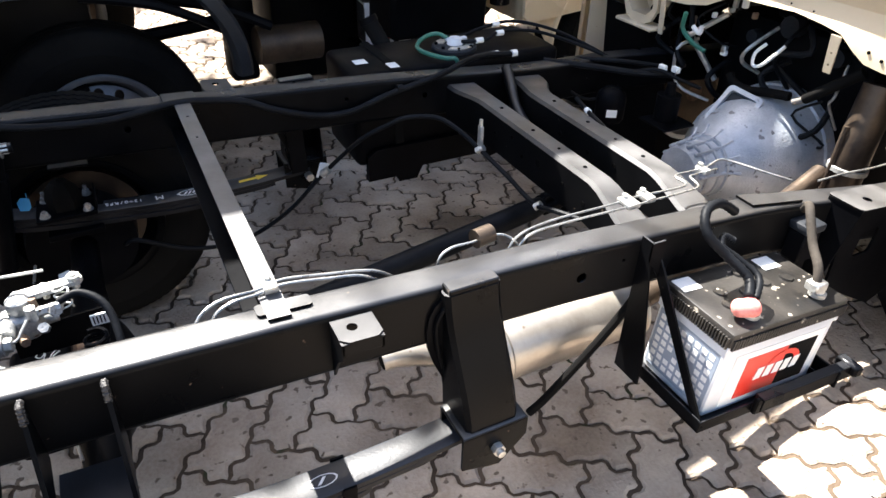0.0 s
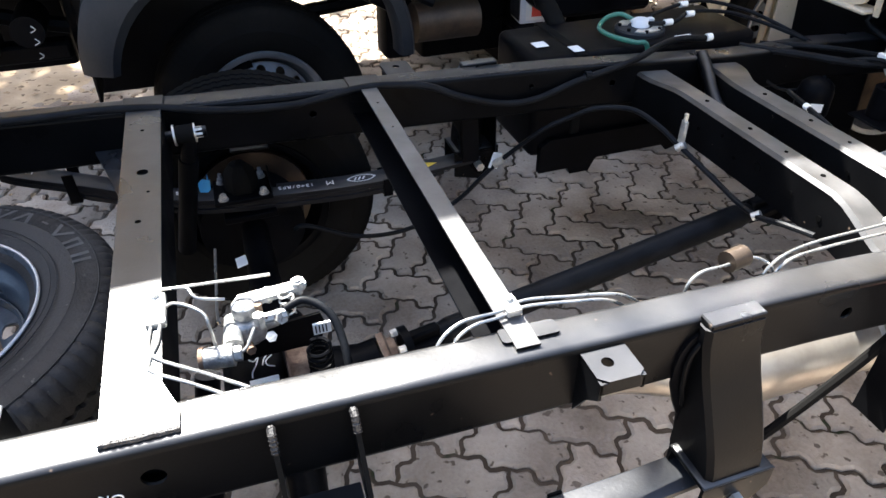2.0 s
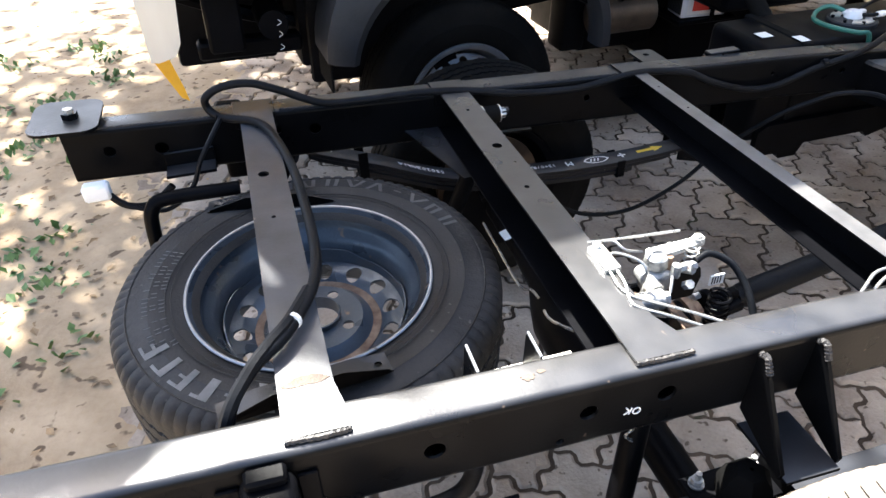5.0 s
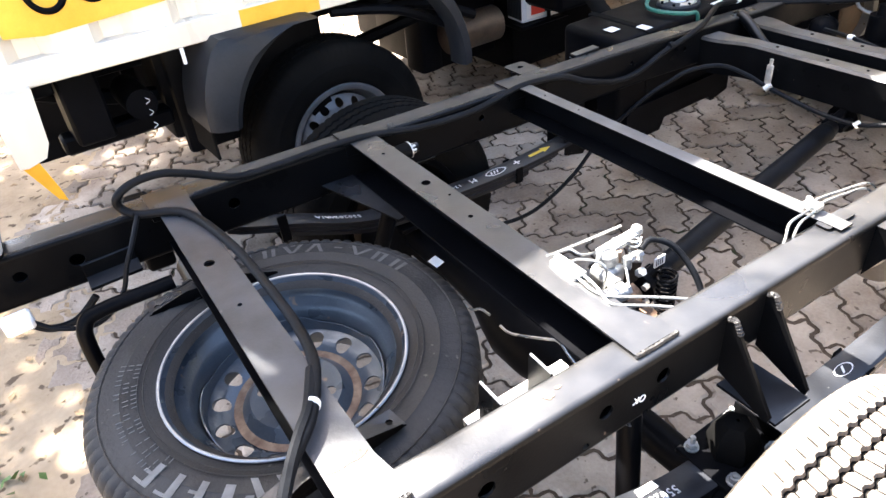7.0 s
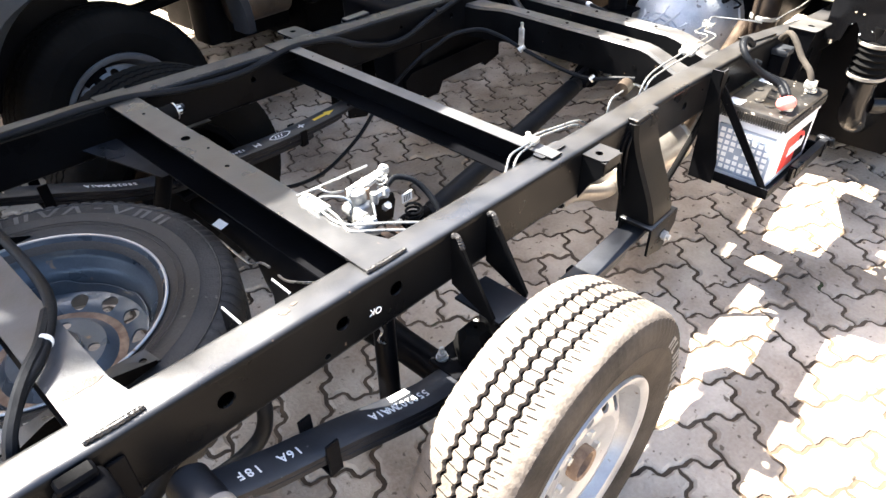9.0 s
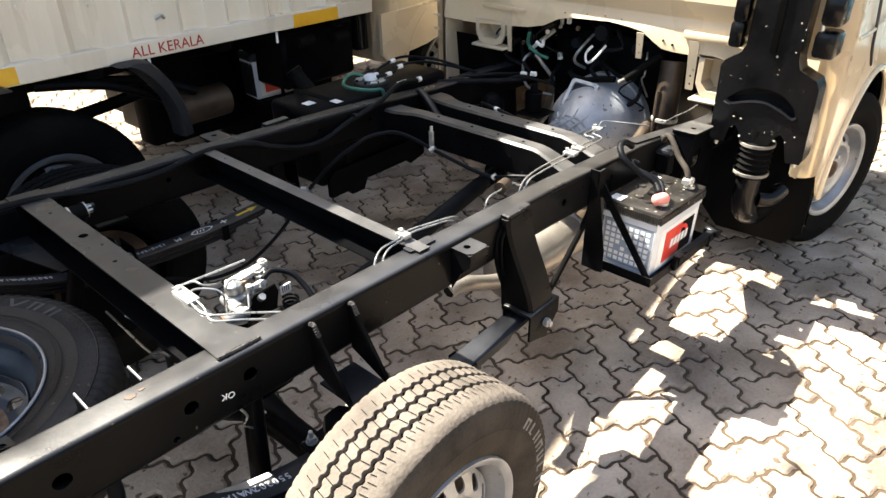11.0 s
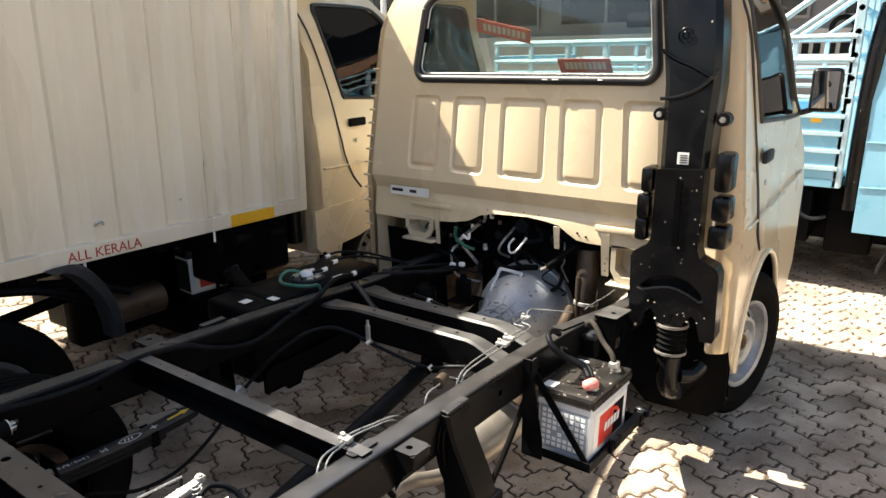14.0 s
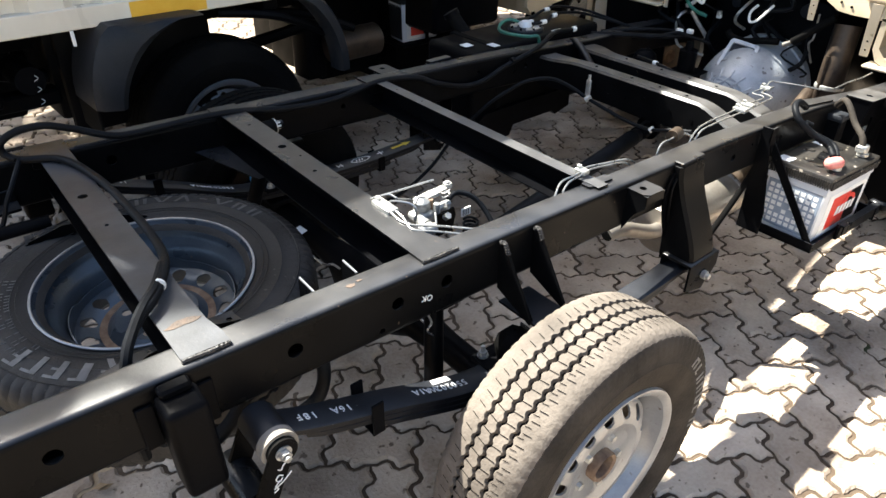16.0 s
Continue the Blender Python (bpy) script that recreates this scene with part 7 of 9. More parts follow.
def roof_and_front(owner, mapping, y_mid, half, mt, interior):
    bm = BM()
    xs = [1.88, 1.93, 2.0, 2.15, 2.3, 2.45, 2.55, 2.62]
    rows = []
    for x in xs:
        row = []
        for j in range(17):
            k = -1 + j / 8
            e = 1 - abs(k) ** 3.5
            ex = smooth_step(1.87, 2.02, x) * smooth_step(2.68, 2.5, x)
            row.append(bm.verts.new((x, y_mid + k * (half - cab_in(1.87)) * 0.985, 1.868 + 0.055 * e * (0.35 + 0.65 * ex))))
        rows.append(row)
    for A, B in zip(rows, rows[1:]):
        for j in range(16):
            bm.faces.new((A[j], A[j + 1], B[j + 1], B[j]))
    for v in bm.verts:
        back = smooth_step(2.15, 1.85, v.co.x)
        v.co.x += back * (0.075 * 0.87 + 0.9 * 0.25 ** 2) * 0.9
    bmesh.ops.solidify(bm, geom=bm.faces[:], thickness=0.006)
    part("cab_roof", bm, mt, owner, "cab roof sheet")

    def quad(nm, pts, th, m, lab=""):
        b = BM()
        f = b.faces.new([b.verts.new(p) for p in pts])
        bmesh.ops.solidify(b, geom=[f], thickness=th)
        return part(nm, b, m, owner, lab)
    wl, wu = half - 0.05, half - 0.16
    g = quad("windscreen", [(3.06, y_mid - wl, 1.20), (3.06, y_mid + wl, 1.20), (2.62, y_mid + wu, 1.80), (2.62, y_mid - wu, 1.80)], 0.004, GLASS, "clear windscreen")
    g.visible_shadow = False
    quad("cab_nose", [(3.20, y_mid - half + 0.02, 0.42), (3.20, y_mid + half - 0.02, 0.42), (3.10, y_mid + wl, 1.19), (3.10, y_mid - wl, 1.19)], 0.02, mt)
    b = BM()
    box(b, 2.78, 3.09, y_mid - half + 0.05, y_mid + half - 0.05, 1.05, 1.17, 0.03, None, 2)
    part("dashboard", b, PLASTIC, owner)
    b = BM()
    box(b, 1.90, 3.05, y_mid - half + 0.02, y_mid + half - 0.02, 0.90, 0.93, 0.005)
    part("cab_floor", b, BLACK, owner)
    for sy in (-0.40, 0.02, 0.44):
        b = BM()
        box(b, 1.98, 2.08, y_mid + sy - 0.19, y_mid + sy + 0.19, 0.95, 1.40, 0.04, None, 2)
        box(b, 2.0, 2.45, y_mid + sy - 0.19, y_mid + sy + 0.19, 0.93, 1.05, 0.03, None, 2)
        part("seat", b, SEAT, owner, "grey cab seat")
    b = BM()
    lathe(b, [(0.175, -0.011), (0.186, 0.0), (0.175, 0.011), (0.164, 0.0), (0.175, -0.011)], n=28, axis="z")
    box(b, -0.17, 0.17, -0.014, 0.014, -0.012, 0.006, 0.004)
    bmesh.ops.transform(b, matrix=Matrix.Translation((2.66, y_mid - 0.42, 1.24)) @ pose(0, 0, 0, 0, -62, 0), verts=b.verts)
    part("steering_wheel", b, PLASTIC, owner)
    if interior:
        b = BM()
        box(b, 2.70, 2.72, y_mid - 0.30, y_mid - 0.08, 1.66, 1.73, 0.012, None, 2)
        cyl(b, (2.71, y_mid - 0.19, 1.73), (2.66, y_mid - 0.19, 1.80), 0.006, 0.006, 8)
        part("inside_mirror", b, PLASTIC, owner, "black inside mirror")


roof_and_front(truck, cab_map, CC, HALF, CREAM, True)
# back window: rubber seal, glass, latch
bm = BM()
P = [cab_map(Vector((XB - 0.004, y, z))) for y, z in rrect(WY0 - 0.004, WY1 + 0.004, WZ0 - 0.004, WZ1 + 0.004, 0.056, 6)]
tube(bm, P + P[:1], 0.018, 10, 1)
seal = part("window_seal", bm, SEAL, truck, "thick black rubber window seal")
bm = BM()
P = [cab_map(Vector((XB + 0.002, y, z))) for y, z in rrect(WY0 + 0.018, WY1 - 0.018, WZ0 + 0.018, WZ1 - 0.018, 0.038, 6)]
tube(bm, P + P[:1], 0.004, 6, 1)
part("bright_edge", bm, STEEL, seal)
bm = BM()
plate(bm, rrect(WY0, WY1, WZ0, WZ1, 0.052, 5), 0.004, lambda u, v, w: (XB + 0.008 + w, u, v))
ob = cab_part("back_window", bm, GLASS, None, "clear back window")
ob.visible_shadow = False
bm = BM()
box(bm, XB - 0.004, XB + 0.01, WY1 - 0.045, WY1 - 0.012, 1.60, 1.66, 0.004)
cab_part("latch", bm, BLACK)
for y0, y1 in ((-0.13, -0.10), (-0.08, -0.055), (-0.32, -0.30)):
    bm = BM()
    box(bm, XB - 0.024, XB - 0.021, y0, y1, WZ0 - 0.003, WZ0 + 0.001)
    cab_part("scuff_mark", bm, WHITE)
# transit stickers on the windscreen: red with unreadable white bars
for cy, cz, w, tilt in ((0.235, 1.478, 0.30, 0), (0.66, 1.665, 0.32, 16)):
    x = 3.06 - (cz - 1.20) * 0.44 / 0.60 - 0.012
    m = Matrix.Translation((x, cy, cz)) @ pose(0, 0, 0, tilt, -36, 0)
    bm = BM()
    box(bm, 0, 0.002, -w / 2, w / 2, -0.045, 0.045, 0, m)
    st = part("sticker", bm, STICKER, truck, "red transit sticker with white bars")
    for i in range(9):
        bm = BM()
        y = -w / 2 + 0.03 + i * (w - 0.06) / 9
        box(bm, -0.002, 0.0, y, y + 0.02, -0.022, 0.022, 0, m)
        part("bar", bm, WHITE, st)
# paper label and body plate on the back
bm = BM()
box(bm, XB - 0.002, XB + 0.002, 0.51, 0.735, 0.905 + 0.012, 0.945 + 0.012)
cab_part("paper_label", bm, WHITE, None, "white paper label with bars")
for y0, y1 in ((0.66, 0.725), (0.58, 0.62)):
    bm = BM()
    box(bm, XB - 0.003, XB - 0.001, y0, y1, 0.932, 0.946)
    cab_part("label_bar", bm, PLASTIC_GREY)
# sill boxes and tabs hanging under the lip
for y0, y1, z0 in ((0.50, 0.66, 0.715), (-0.53, -0.37, 0.672)):
    bm = BM()
    n = [(y0, 0.825), (y0, z0 + 0.05), (y0 + 0.02, z0 + 0.012), (y0 + 0.05, z0), (y1 - 0.05, z0), (y1 - 0.02, z0 + 0.012), (y1, z0 + 0.05), (y1, 0.825)]
    inner = [(y0 + 0.02, 0.815), (y0 + 0.02, z0 + 0.055), (y0 + 0.045, z0 + 0.028), (y1 - 0.045, z0 + 0.028), (y1 - 0.02, z0 + 0.055), (y1 - 0.02, 0.815)]
    plate(bm, n, 0.012, lambda u, v, w: (XB + 0.012 + w, u, v), [inner])
    plate(bm, inner, 0.004, lambda u, v, w: (XB + 0.09 + w, u, v))
    for a, b in zip(inner, inner[1:] + inner[:1]):
        bm.faces.new([bm.verts.new(p) for p in ((XB + 0.02, a[0], a[1]), (XB + 0.02, b[0], b[1]), (XB + 0.09, b[0], b[1]), (XB + 0.09, a[0], a[1]))])
    box(bm, XB - 0.01, XB + 0.06, y0 - 0.01, y1 + 0.01, z0 - 0.012, z0, 0.004)
    part("sill_box", bm, CREAM_IN, truck, "cream pressed sill box")
for y, z0, w in ((0.475, 0.70, 0.012), (-0.345, 0.69, 0.018), (-0.135, 0.772, 0.014)):
    bm = BM()
    plate(bm, [(y - w * 0.8, z0 + 0.004), (y - w * 0.7, z0), (y + w * 0.7, z0), (y + w * 0.8, z0 + 0.004), (y + w, 0.868), (y - w, 0.868)], 0.004, lambda u, v, q: (XB + 0.004 + 0.10 * (0.868 - v) + q, u, v), [circle(y, z0 + 0.022, w * 0.22, 8), circle(y, z0 + 0.052, w * 0.22, 8)])
    part("hanging_tab", bm, CREAM_IN, truck)
# dark bulkhead, inner arch panels and mudguards under the cab
bm = BM()
box(bm, 2.85, 2.87, CC - HALF + 0.03, CC + HALF - 0.03, 0.25, 0.92, 0.005)
part("bulkhead", bm, BLACK, truck)
for s in (1, -1):
    bm = BM()
    rows = []
    for a in range(200, -11, -14):
        x, z = 2.35 + 0.375 * math.cos(radians(a)), 0.33 + 0.39 * math.sin(radians(a))
        rows.append([bm.verts.new((x, CC + s * y, z)) for y in (HALF - 0.012, 0.56)])
    for A, B in zip(rows, rows[1:]):
        bm.faces.new((A[0], A[1], B[1], B[0]))
    bmesh.ops.solidify(bm, geom=bm.faces[:], thickness=0.004)
    part("wheel_arch_liner", bm, PLASTIC, truck)
    bm = BM()
    plate(bm, [(CC + s * (HALF - 0.01), 0.50), (CC + s * (HALF - 0.01), 0.20), (CC + s * (HALF - 0.07), 0.13), (CC + s * 0.55, 0.12), (CC + s * 0.46, 0.22), (CC + s * 0.46, 0.72), (CC + s * (HALF - 0.05), 0.72)], 0.006, lambda u, v, w: (1.915 + w + 0.10 * (0.5 - v), u, v))
    part("mudguard", bm, BLACK, truck, "dusty black mudguard behind the front wheel")
    bm = BM()
    plate(bm, [(XB + 0.02, 0.47), (XB + 0.02, 0.83), (1.95, 0.83), (1.95, 0.40)], 0.004, lambda u, v, w: (u, CC + s * (HALF - 0.075) + w, v))
    part("corner_return", bm, CREAM_IN, truck)
# outside mirror
bm = BM()
box(bm, 2.96, 3.02, -0.965, -0.835, 1.265, 1.465, 0.025, None, 3)
mir = part("door_mirror", bm, PLASTIC, truck, "black door mirror")
bm = BM()
box(bm, 2.956, 2.9595, -0.952, -0.850, 1.285, 1.450, 0.0)
part("mirror_glass", bm, MIRROR, mir)
bm = BM()
tube(bm, [(2.99, -0.85, 1.275), (2.97, -0.81, 1.262), (2.95, -0.785, 1.262)], 0.014, 8, 4)
part("mirror_arm", bm, PLASTIC, mir)

# ---- air intake on the cab's back ----
intake = thing("air_intake", "tall black plastic air intake with mud spots on the cab's back", "air intake", (1.72, -0.65, 1.2))
bm = BM()
ys = [(-0.575, -0.735, 1.165), (-0.572, -0.738, 1.30), (-0.565, -0.745, 1.45), (-0.545, -0.735, 1.60), (-0.520, -0.715, 1.75), (-0.500, -0.690, 1.86), (-0.48, -0.67, 1.96)]
rows = []
for a, b, z in ys:
    lean = 0.07 * max(0, z - 1.0) + 0.6 * max(0, z - 1.62) ** 2
    x0, x1 = 1.665 + lean, 1.785 + lean
    r = 0.02
    pr = [(x0 + r, a), (x0, a - r), (x0, b + r), (x0 + r, b), (x1, b), (x1, a)]
    rows.append([bm.verts.new((x, y, z)) for x, y in pr])
for A, B in zip(rows, rows[1:]):
    for j in range(6):
        bm.faces.new((A[j], A[(j + 1) % 6], B[(j + 1) % 6], B[j]))
bm.faces.new(rows[0])
bm.faces.new(rows[-1][::-1])
part("duct", bm, PLASTIC, intake)
bm = BM()
out = [(-0.512, 0.59), (-0.505, 0.845), (-0.515, 0.865), (-0.560, 0.895), (-0.572, 0.92), (-0.575, 1.165), (-0.735, 1.175), (-0.735, 0.90), (-0.745, 0.87), (-0.800, 0.845), (-0.812, 0.82), (-0.818, 0.595), (-0.812, 0.575), (-0.770, 0.572), (-0.762, 0.60), (-0.752, 0.645), (-0.735, 0.66), (-0.715, 0.64), (-0.705, 0.612), (-0.612, 0.612), (-0.605, 0.64), (-0.590, 0.66), (-0.572, 0.645), (-0.562, 0.595)]
moon = [(-0.545, 0.742), (-0.58, 0.775), (-0.625, 0.795), (-0.67, 0.797), (-0.715, 0.785), (-0.755, 0.752), (-0.768, 0.722), (-0.755, 0.718), (-0.72, 0.735), (-0.665, 0.752), (-0.61, 0.745), (-0.565, 0.73)]
plate(bm, out, 0.075, lambda u, v, w: (1.655 + w, u, v), [moon])
part("shield", bm, PLASTIC, intake, "", )
bm = BM()
plate(bm, moon, 0.004, lambda u, v, w: (1.70 + w, u, v))
part("recess", bm, PLASTIC, intake)
bm = BM()
tube(bm, [(1.654, y, z) for y, z in ((-0.54, 0.735), (-0.565, 0.728), (-0.61, 0.742), (-0.665, 0.750), (-0.72, 0.733), (-0.755, 0.716), (-0.772, 0.722))], 0.006, 8, 4)
part("recess_lip", bm, PLASTIC, intake)
# dark strip laid on the shield in place of a shaded groove
bm = BM()
plate(bm, rrect(-0.665, -0.647, 0.905, 1.14, 0.008, 3), 0.004, lambda u, v, w: (1.6525 - w, u, v))
part("groove", bm, HOLE, intake)
for y0, y1, z0, z1 in ((-0.515, -0.560, 1.075, 1.165), (-0.505, -0.555, 0.98, 1.07), (-0.503, -0.55, 0.90, 0.985), (-0.760, -0.815, 1.10, 1.23), (-0.760, -0.820, 1.00, 1.085), (-0.756, -0.822, 0.905, 0.985)):
    bm = BM()
    box(bm, 1.67, 1.76, y1, y0, z0, z1, 0.014, None, 2)
    part("resonator_lobe", bm, PLASTIC, intake)
for y, z in ((-0.557, 1.345), (-0.765, 1.335)):
    bm = BM()
    cyl(bm, (1.74, y, z), (1.70, y, z), 0.024, 0.022, 16)
    lug = part("fixing_lug", bm, PLASTIC, intake)
    bm = BM()
    cyl(bm, (1.70, y, z), (1.69, y, z), 0.010, 0.010, 6)
    part("bolt", bm, STEEL, lug)
for y, z in ((-0.528, 0.582), (-0.790, 0.565), (-0.535, 1.06), (-0.768, 0.995), (-0.53, 0.97)):
    bm = BM()
    cyl(bm, (1.69, y, z + 0.012), (1.69, y, z - 0.014), 0.007, 0.007, 8)
    part("bolt", bm, STEEL, intake)
bm = BM()
box(bm, 1.665, 1.667, -0.675, -0.637, 1.185, 1.225, 0, Matrix.Translation((0.006, 0, 0)))
part("sticker", bm, WHITE, intake, "small white bar-code sticker")
for i in range(4):
    bm = BM()
    box(bm, 1.6695, 1.6708, -0.670, -0.645, 1.190 + 0.008 * i, 1.193 + 0.008 * i)
    part("code_bar", bm, PLASTIC_GREY, intake)
bm = BM()
tube(bm, [(1.655, -0.57, 1.40), (1.665, -0.62, 1.405), (1.675, -0.68, 1.43), (1.685, -0.73, 1.475), (1.69, -0.735, 1.495)], 0.006, 8, 4)
part("moulded_ridge", bm, PLASTIC, intake)
bm = BM()
tube(bm, [(1.688, -0.555, 1.555), (1.69, -0.60, 1.525), (1.69, -0.66, 1.50), (1.69, -0.715, 1.47)], 0.007, 8, 4)
part("moulded_ridge", bm, PLASTIC, intake)
bm = BM()
lathe(bm, [(0.020, 0.0), (0.023, -0.004), (0.026, 0.0)], n=24, axis="x")
lathe(bm, [(0.008, 0.0), (0.010, -0.004), (0.013, 0.0)], n=16, axis="x")
bmesh.ops.transform(bm, matrix=Matrix.Translation((1.706, -0.622, 1.60)), verts=bm.verts)
part("moulded_emblem", bm, PLASTIC, intake)
bm = BM()
lathe(bm, [(0.045, -0.006), (0.052, 0.0), (0.040, 0.012), (0.022, 0.020), (0.001, 0.022)], n=24, axis="x")
bmesh.ops.transform(bm, matrix=Matrix.Translation((1.742, -0.598, 1.775)), verts=bm.verts)
part("moulded_cup", bm, PLASTIC, intake)
# bellows hose and elbow below
bm = BM()
prof = []
for i in range(13):
    prof.append((0.056 if i % 2 else 0.045, 0.612 - i * 0.0105))
lathe(bm, [(0.047, 0.655)] + prof + [(0.044, 0.48)], (1.70, -0.66, 0), 26, "z", True)
part("bellows", bm, RUBBER, intake, "dusty black rubber bellows")
for z in (0.602, 0.497):
    bm = BM()
    lathe(bm, [(0.0565, z - 0.006), (0.058, z - 0.005), (0.058, z + 0.005), (0.0565, z + 0.006)], (1.70, -0.66, 0), 26, "z")
    part("hose_clip", bm, EARTH, intake)
bm = BM()
tube(bm, [(1.70, -0.66, 0.49), (1.70, -0.66, 0.40), (1.72, -0.665, 0.34), (1.80, -0.67, 0.30), (1.90, -0.68, 0.30)], 0.043, 18, 6)
part("elbow", bm, PLASTIC, intake)
bm = BM()
tube(bm, [(1.71, -0.70, 0.40), (1.74, -0.735, 0.40), (1.79, -0.75, 0.42)], 0.028, 14, 5)
part("drain_branch", bm, PLASTIC, intake)
# dried mud spots stuck on the shield
random.seed(11)
for k in range(38):
    y, z = random.uniform(-0.78, -0.54), random.uniform(0.62, 1.12)
    if not (-0.735 < y < -0.575 or z < 0.84) or (0.71 < z < 0.80):
        continue
    bm = BM()
    bmesh.ops.create_icosphere(bm, subdivisions=1, radius=random.choice((0.0012, 0.0016, 0.002, 0.0035)), matrix=Matrix.Translation((1.654, y, z)) @ Matrix.Diagonal((0.4, 1, random.uniform(0.8, 1.6), 1)))
    part("mud_spot", bm, (CREAM_IN, WHITE)[k % 2], intake)


# ---- box lorry parked alongside ----
lorry = thing("box_lorry", "off-white box lorry with corrugated body, cream cab and yellow tape", "truck", (0.6, 2.4, 0))
LY = 1.62                      # near side of the box
TOP = 3.0
# the lorry stands at a small angle to the chassis, its unladen body falling to the front
LORRY_SET = Matrix(((0.904, -0.054, 0.028, -0.0598), (0.054, 0.904, 0.0, -0.3325), (-0.028, 0.0, 0.904, 0.2222), (0, 0, 0, 1)))
TO_LORRY = LORRY_SET.inverted()
LORRY_YAW = 3.4


def roof_z(x):
    """Unseen roof, falling to the cab, its height set to place the box's shadow."""
    return 2.583 - 0.055 * x


X0, X1 = -0.88, 2.052
bm = BM()
prof = []
x = X0 + 0.06
while x < X1 - 0.08:
    prof += [(x, 0.0), (x + 0.105, 0.0), (x + 0.140, 0.034), (x + 0.197, 0.034), (x + 0.232, 0.0)]
    x += 0.232
prof = [(min(px, X1 - 0.05), d) for px, d in prof] + [(X1 - 0.05, 0.0)]
rows = [[bm.verts.new((px, LY + 0.012 + d, z if z < 2.5 else roof_z(px) - 0.04)) for px, d in prof] for z in (0.76, 1.5, 2.3, 3.0)]
for A, B in zip(rows, rows[1:]):
    for i in range(len(prof) - 1):
        if (A[i].co - A[i + 1].co).length > 1e-5:
            bm.faces.new((A[i], A[i + 1], B[i + 1], B[i]))
bmesh.ops.remove_doubles(bm, verts=bm.verts, dist=0.0005)
part("corrugated_side", bm, BOXPAINT, lorry, "corrugated off-white side sheet with stains", 20)
for nm, x0, x1, y0, y1, z0, z1 in (("bottom_rail", X0, X1, LY, LY + 0.06, 0.690, 0.762), ("top_rail", X0, X1, LY, LY + 0.06, TOP - 0.07, TOP), ("corner_post", X0, X0 + 0.065, LY - 0.002, LY + 0.06, 0.755, TOP), ("corner_post", X1 - 0.055, X1, LY - 0.002, LY + 0.06, 0.755, TOP),
                                   ("box_roof", X0, X1, LY + 0.01, LY + 2.03, TOP - 0.03, TOP - 0.005), ("box_floor", X0, X1, LY + 0.01, LY + 2.03, 0.70, 0.74), ("far_side", X0, X1, LY + 2.00, LY + 2.03, 0.70, TOP - 0.03), ("box_front", X1 - 0.04, X1 - 0.01, LY + 0.03, LY + 2.01, 0.72, TOP - 0.03), ("box_door", X0 + 0.01, X0 + 0.04, LY + 0.03, LY + 2.01, 0.72, TOP - 0.03)):
    bm = BM()
    box(bm, x0, x1, y0, y1, z0, z1, 0.004)
    for v in bm.verts:
        if v.co.z > 2.5:
            v.co.z += roof_z(v.co.x) - TOP
    part(nm, bm, BOXPAINT, lorry)
# roof cowl over the lorry's cab
bm = BM()
plate(bm, [(1.70, 1.905), (2.12, 1.915), (2.19, 1.93), (2.17, 2.05), (2.04, 2.24), (1.70, 2.32)], 1.70, lambda u, v, w: TO_LORRY @ Vector((u, 1.33 + w + 0.06 * (u - 1.7), v)))
part("roof_cowl", bm, CREAM, lorry, "cream roof cowl above the cab")
# tapes, lettering and the painted yellow panel
for x0, x1, z0, z1 in ((-0.045, 0.240, 0.695, 0.757), (1.503, 1.796, 0.692, 0.752)):
    bm = BM()
    box(bm, x0, x1, LY - 0.0015, LY, z0, z1)
    part("reflective_tape", bm, YELLOW, lorry, "yellow reflective tape strip")
bm = BM()
plate(bm, [(-0.70, 0.83), (-0.60, 0.815), (-0.40, 0.825), (-0.24, 0.835), (-0.235, 1.25), (-0.72, 1.25)], 0.002, lambda u, v, w: (u, LY + 0.008 - w, v))
yp = part("painted_panel", bm, YELLOW, lorry, "yellow painted panel with dark brush strokes")
for x, r in ((-0.56, 0.05), (-0.44, 0.045), (-0.35, 0.03)):
    bm = BM()
    tube(bm, [(x + r * math.cos(radians(a)), LY + 0.005, 0.935 + r * 1.2 * math.sin(radians(a))) for a in range(150, 400, 30)], 0.010, 6, 3)
    part("brush_stroke", bm, BLACK, yp)
text_part("lettering", "ALL KERALA", 0.060, axes((0.836, LY - 0.0012, 0.722), (1, 0, 0.0), (0, 0, 1)), REDPAINT, lorry, "red lettering")
# white hooks under the bottom rail, screw heads
for x in (-0.257, 0.735, 1.393):
    bm = BM()
    box(bm, x, x + 0.012, LY + 0.004, LY + 0.010, 0.636, 0.692, 0.002)
    part("rope_hook", bm, WHITE, lorry)
for x, z in ((-0.85, 0.725), (0.55, 0.92), (0.30, 0.95), (1.22, 0.88)):
    bm = BM()
    cyl(bm, (x, LY - 0.004, z), (x, LY + 0.004, z), 0.013 if x < 0 else 0.006, 0.011 if x < 0 else 0.005, 10)
    part("screw", bm, STEEL, lorry)
bm = BM()
tube(bm, [(0.80, LY + 0.002, 0.835), (0.82, LY - 0.012, 0.85), (0.84, LY + 0.002, 0.835)], 0.006, 6, 4)
part("hasp", bm, STEEL, lorry)
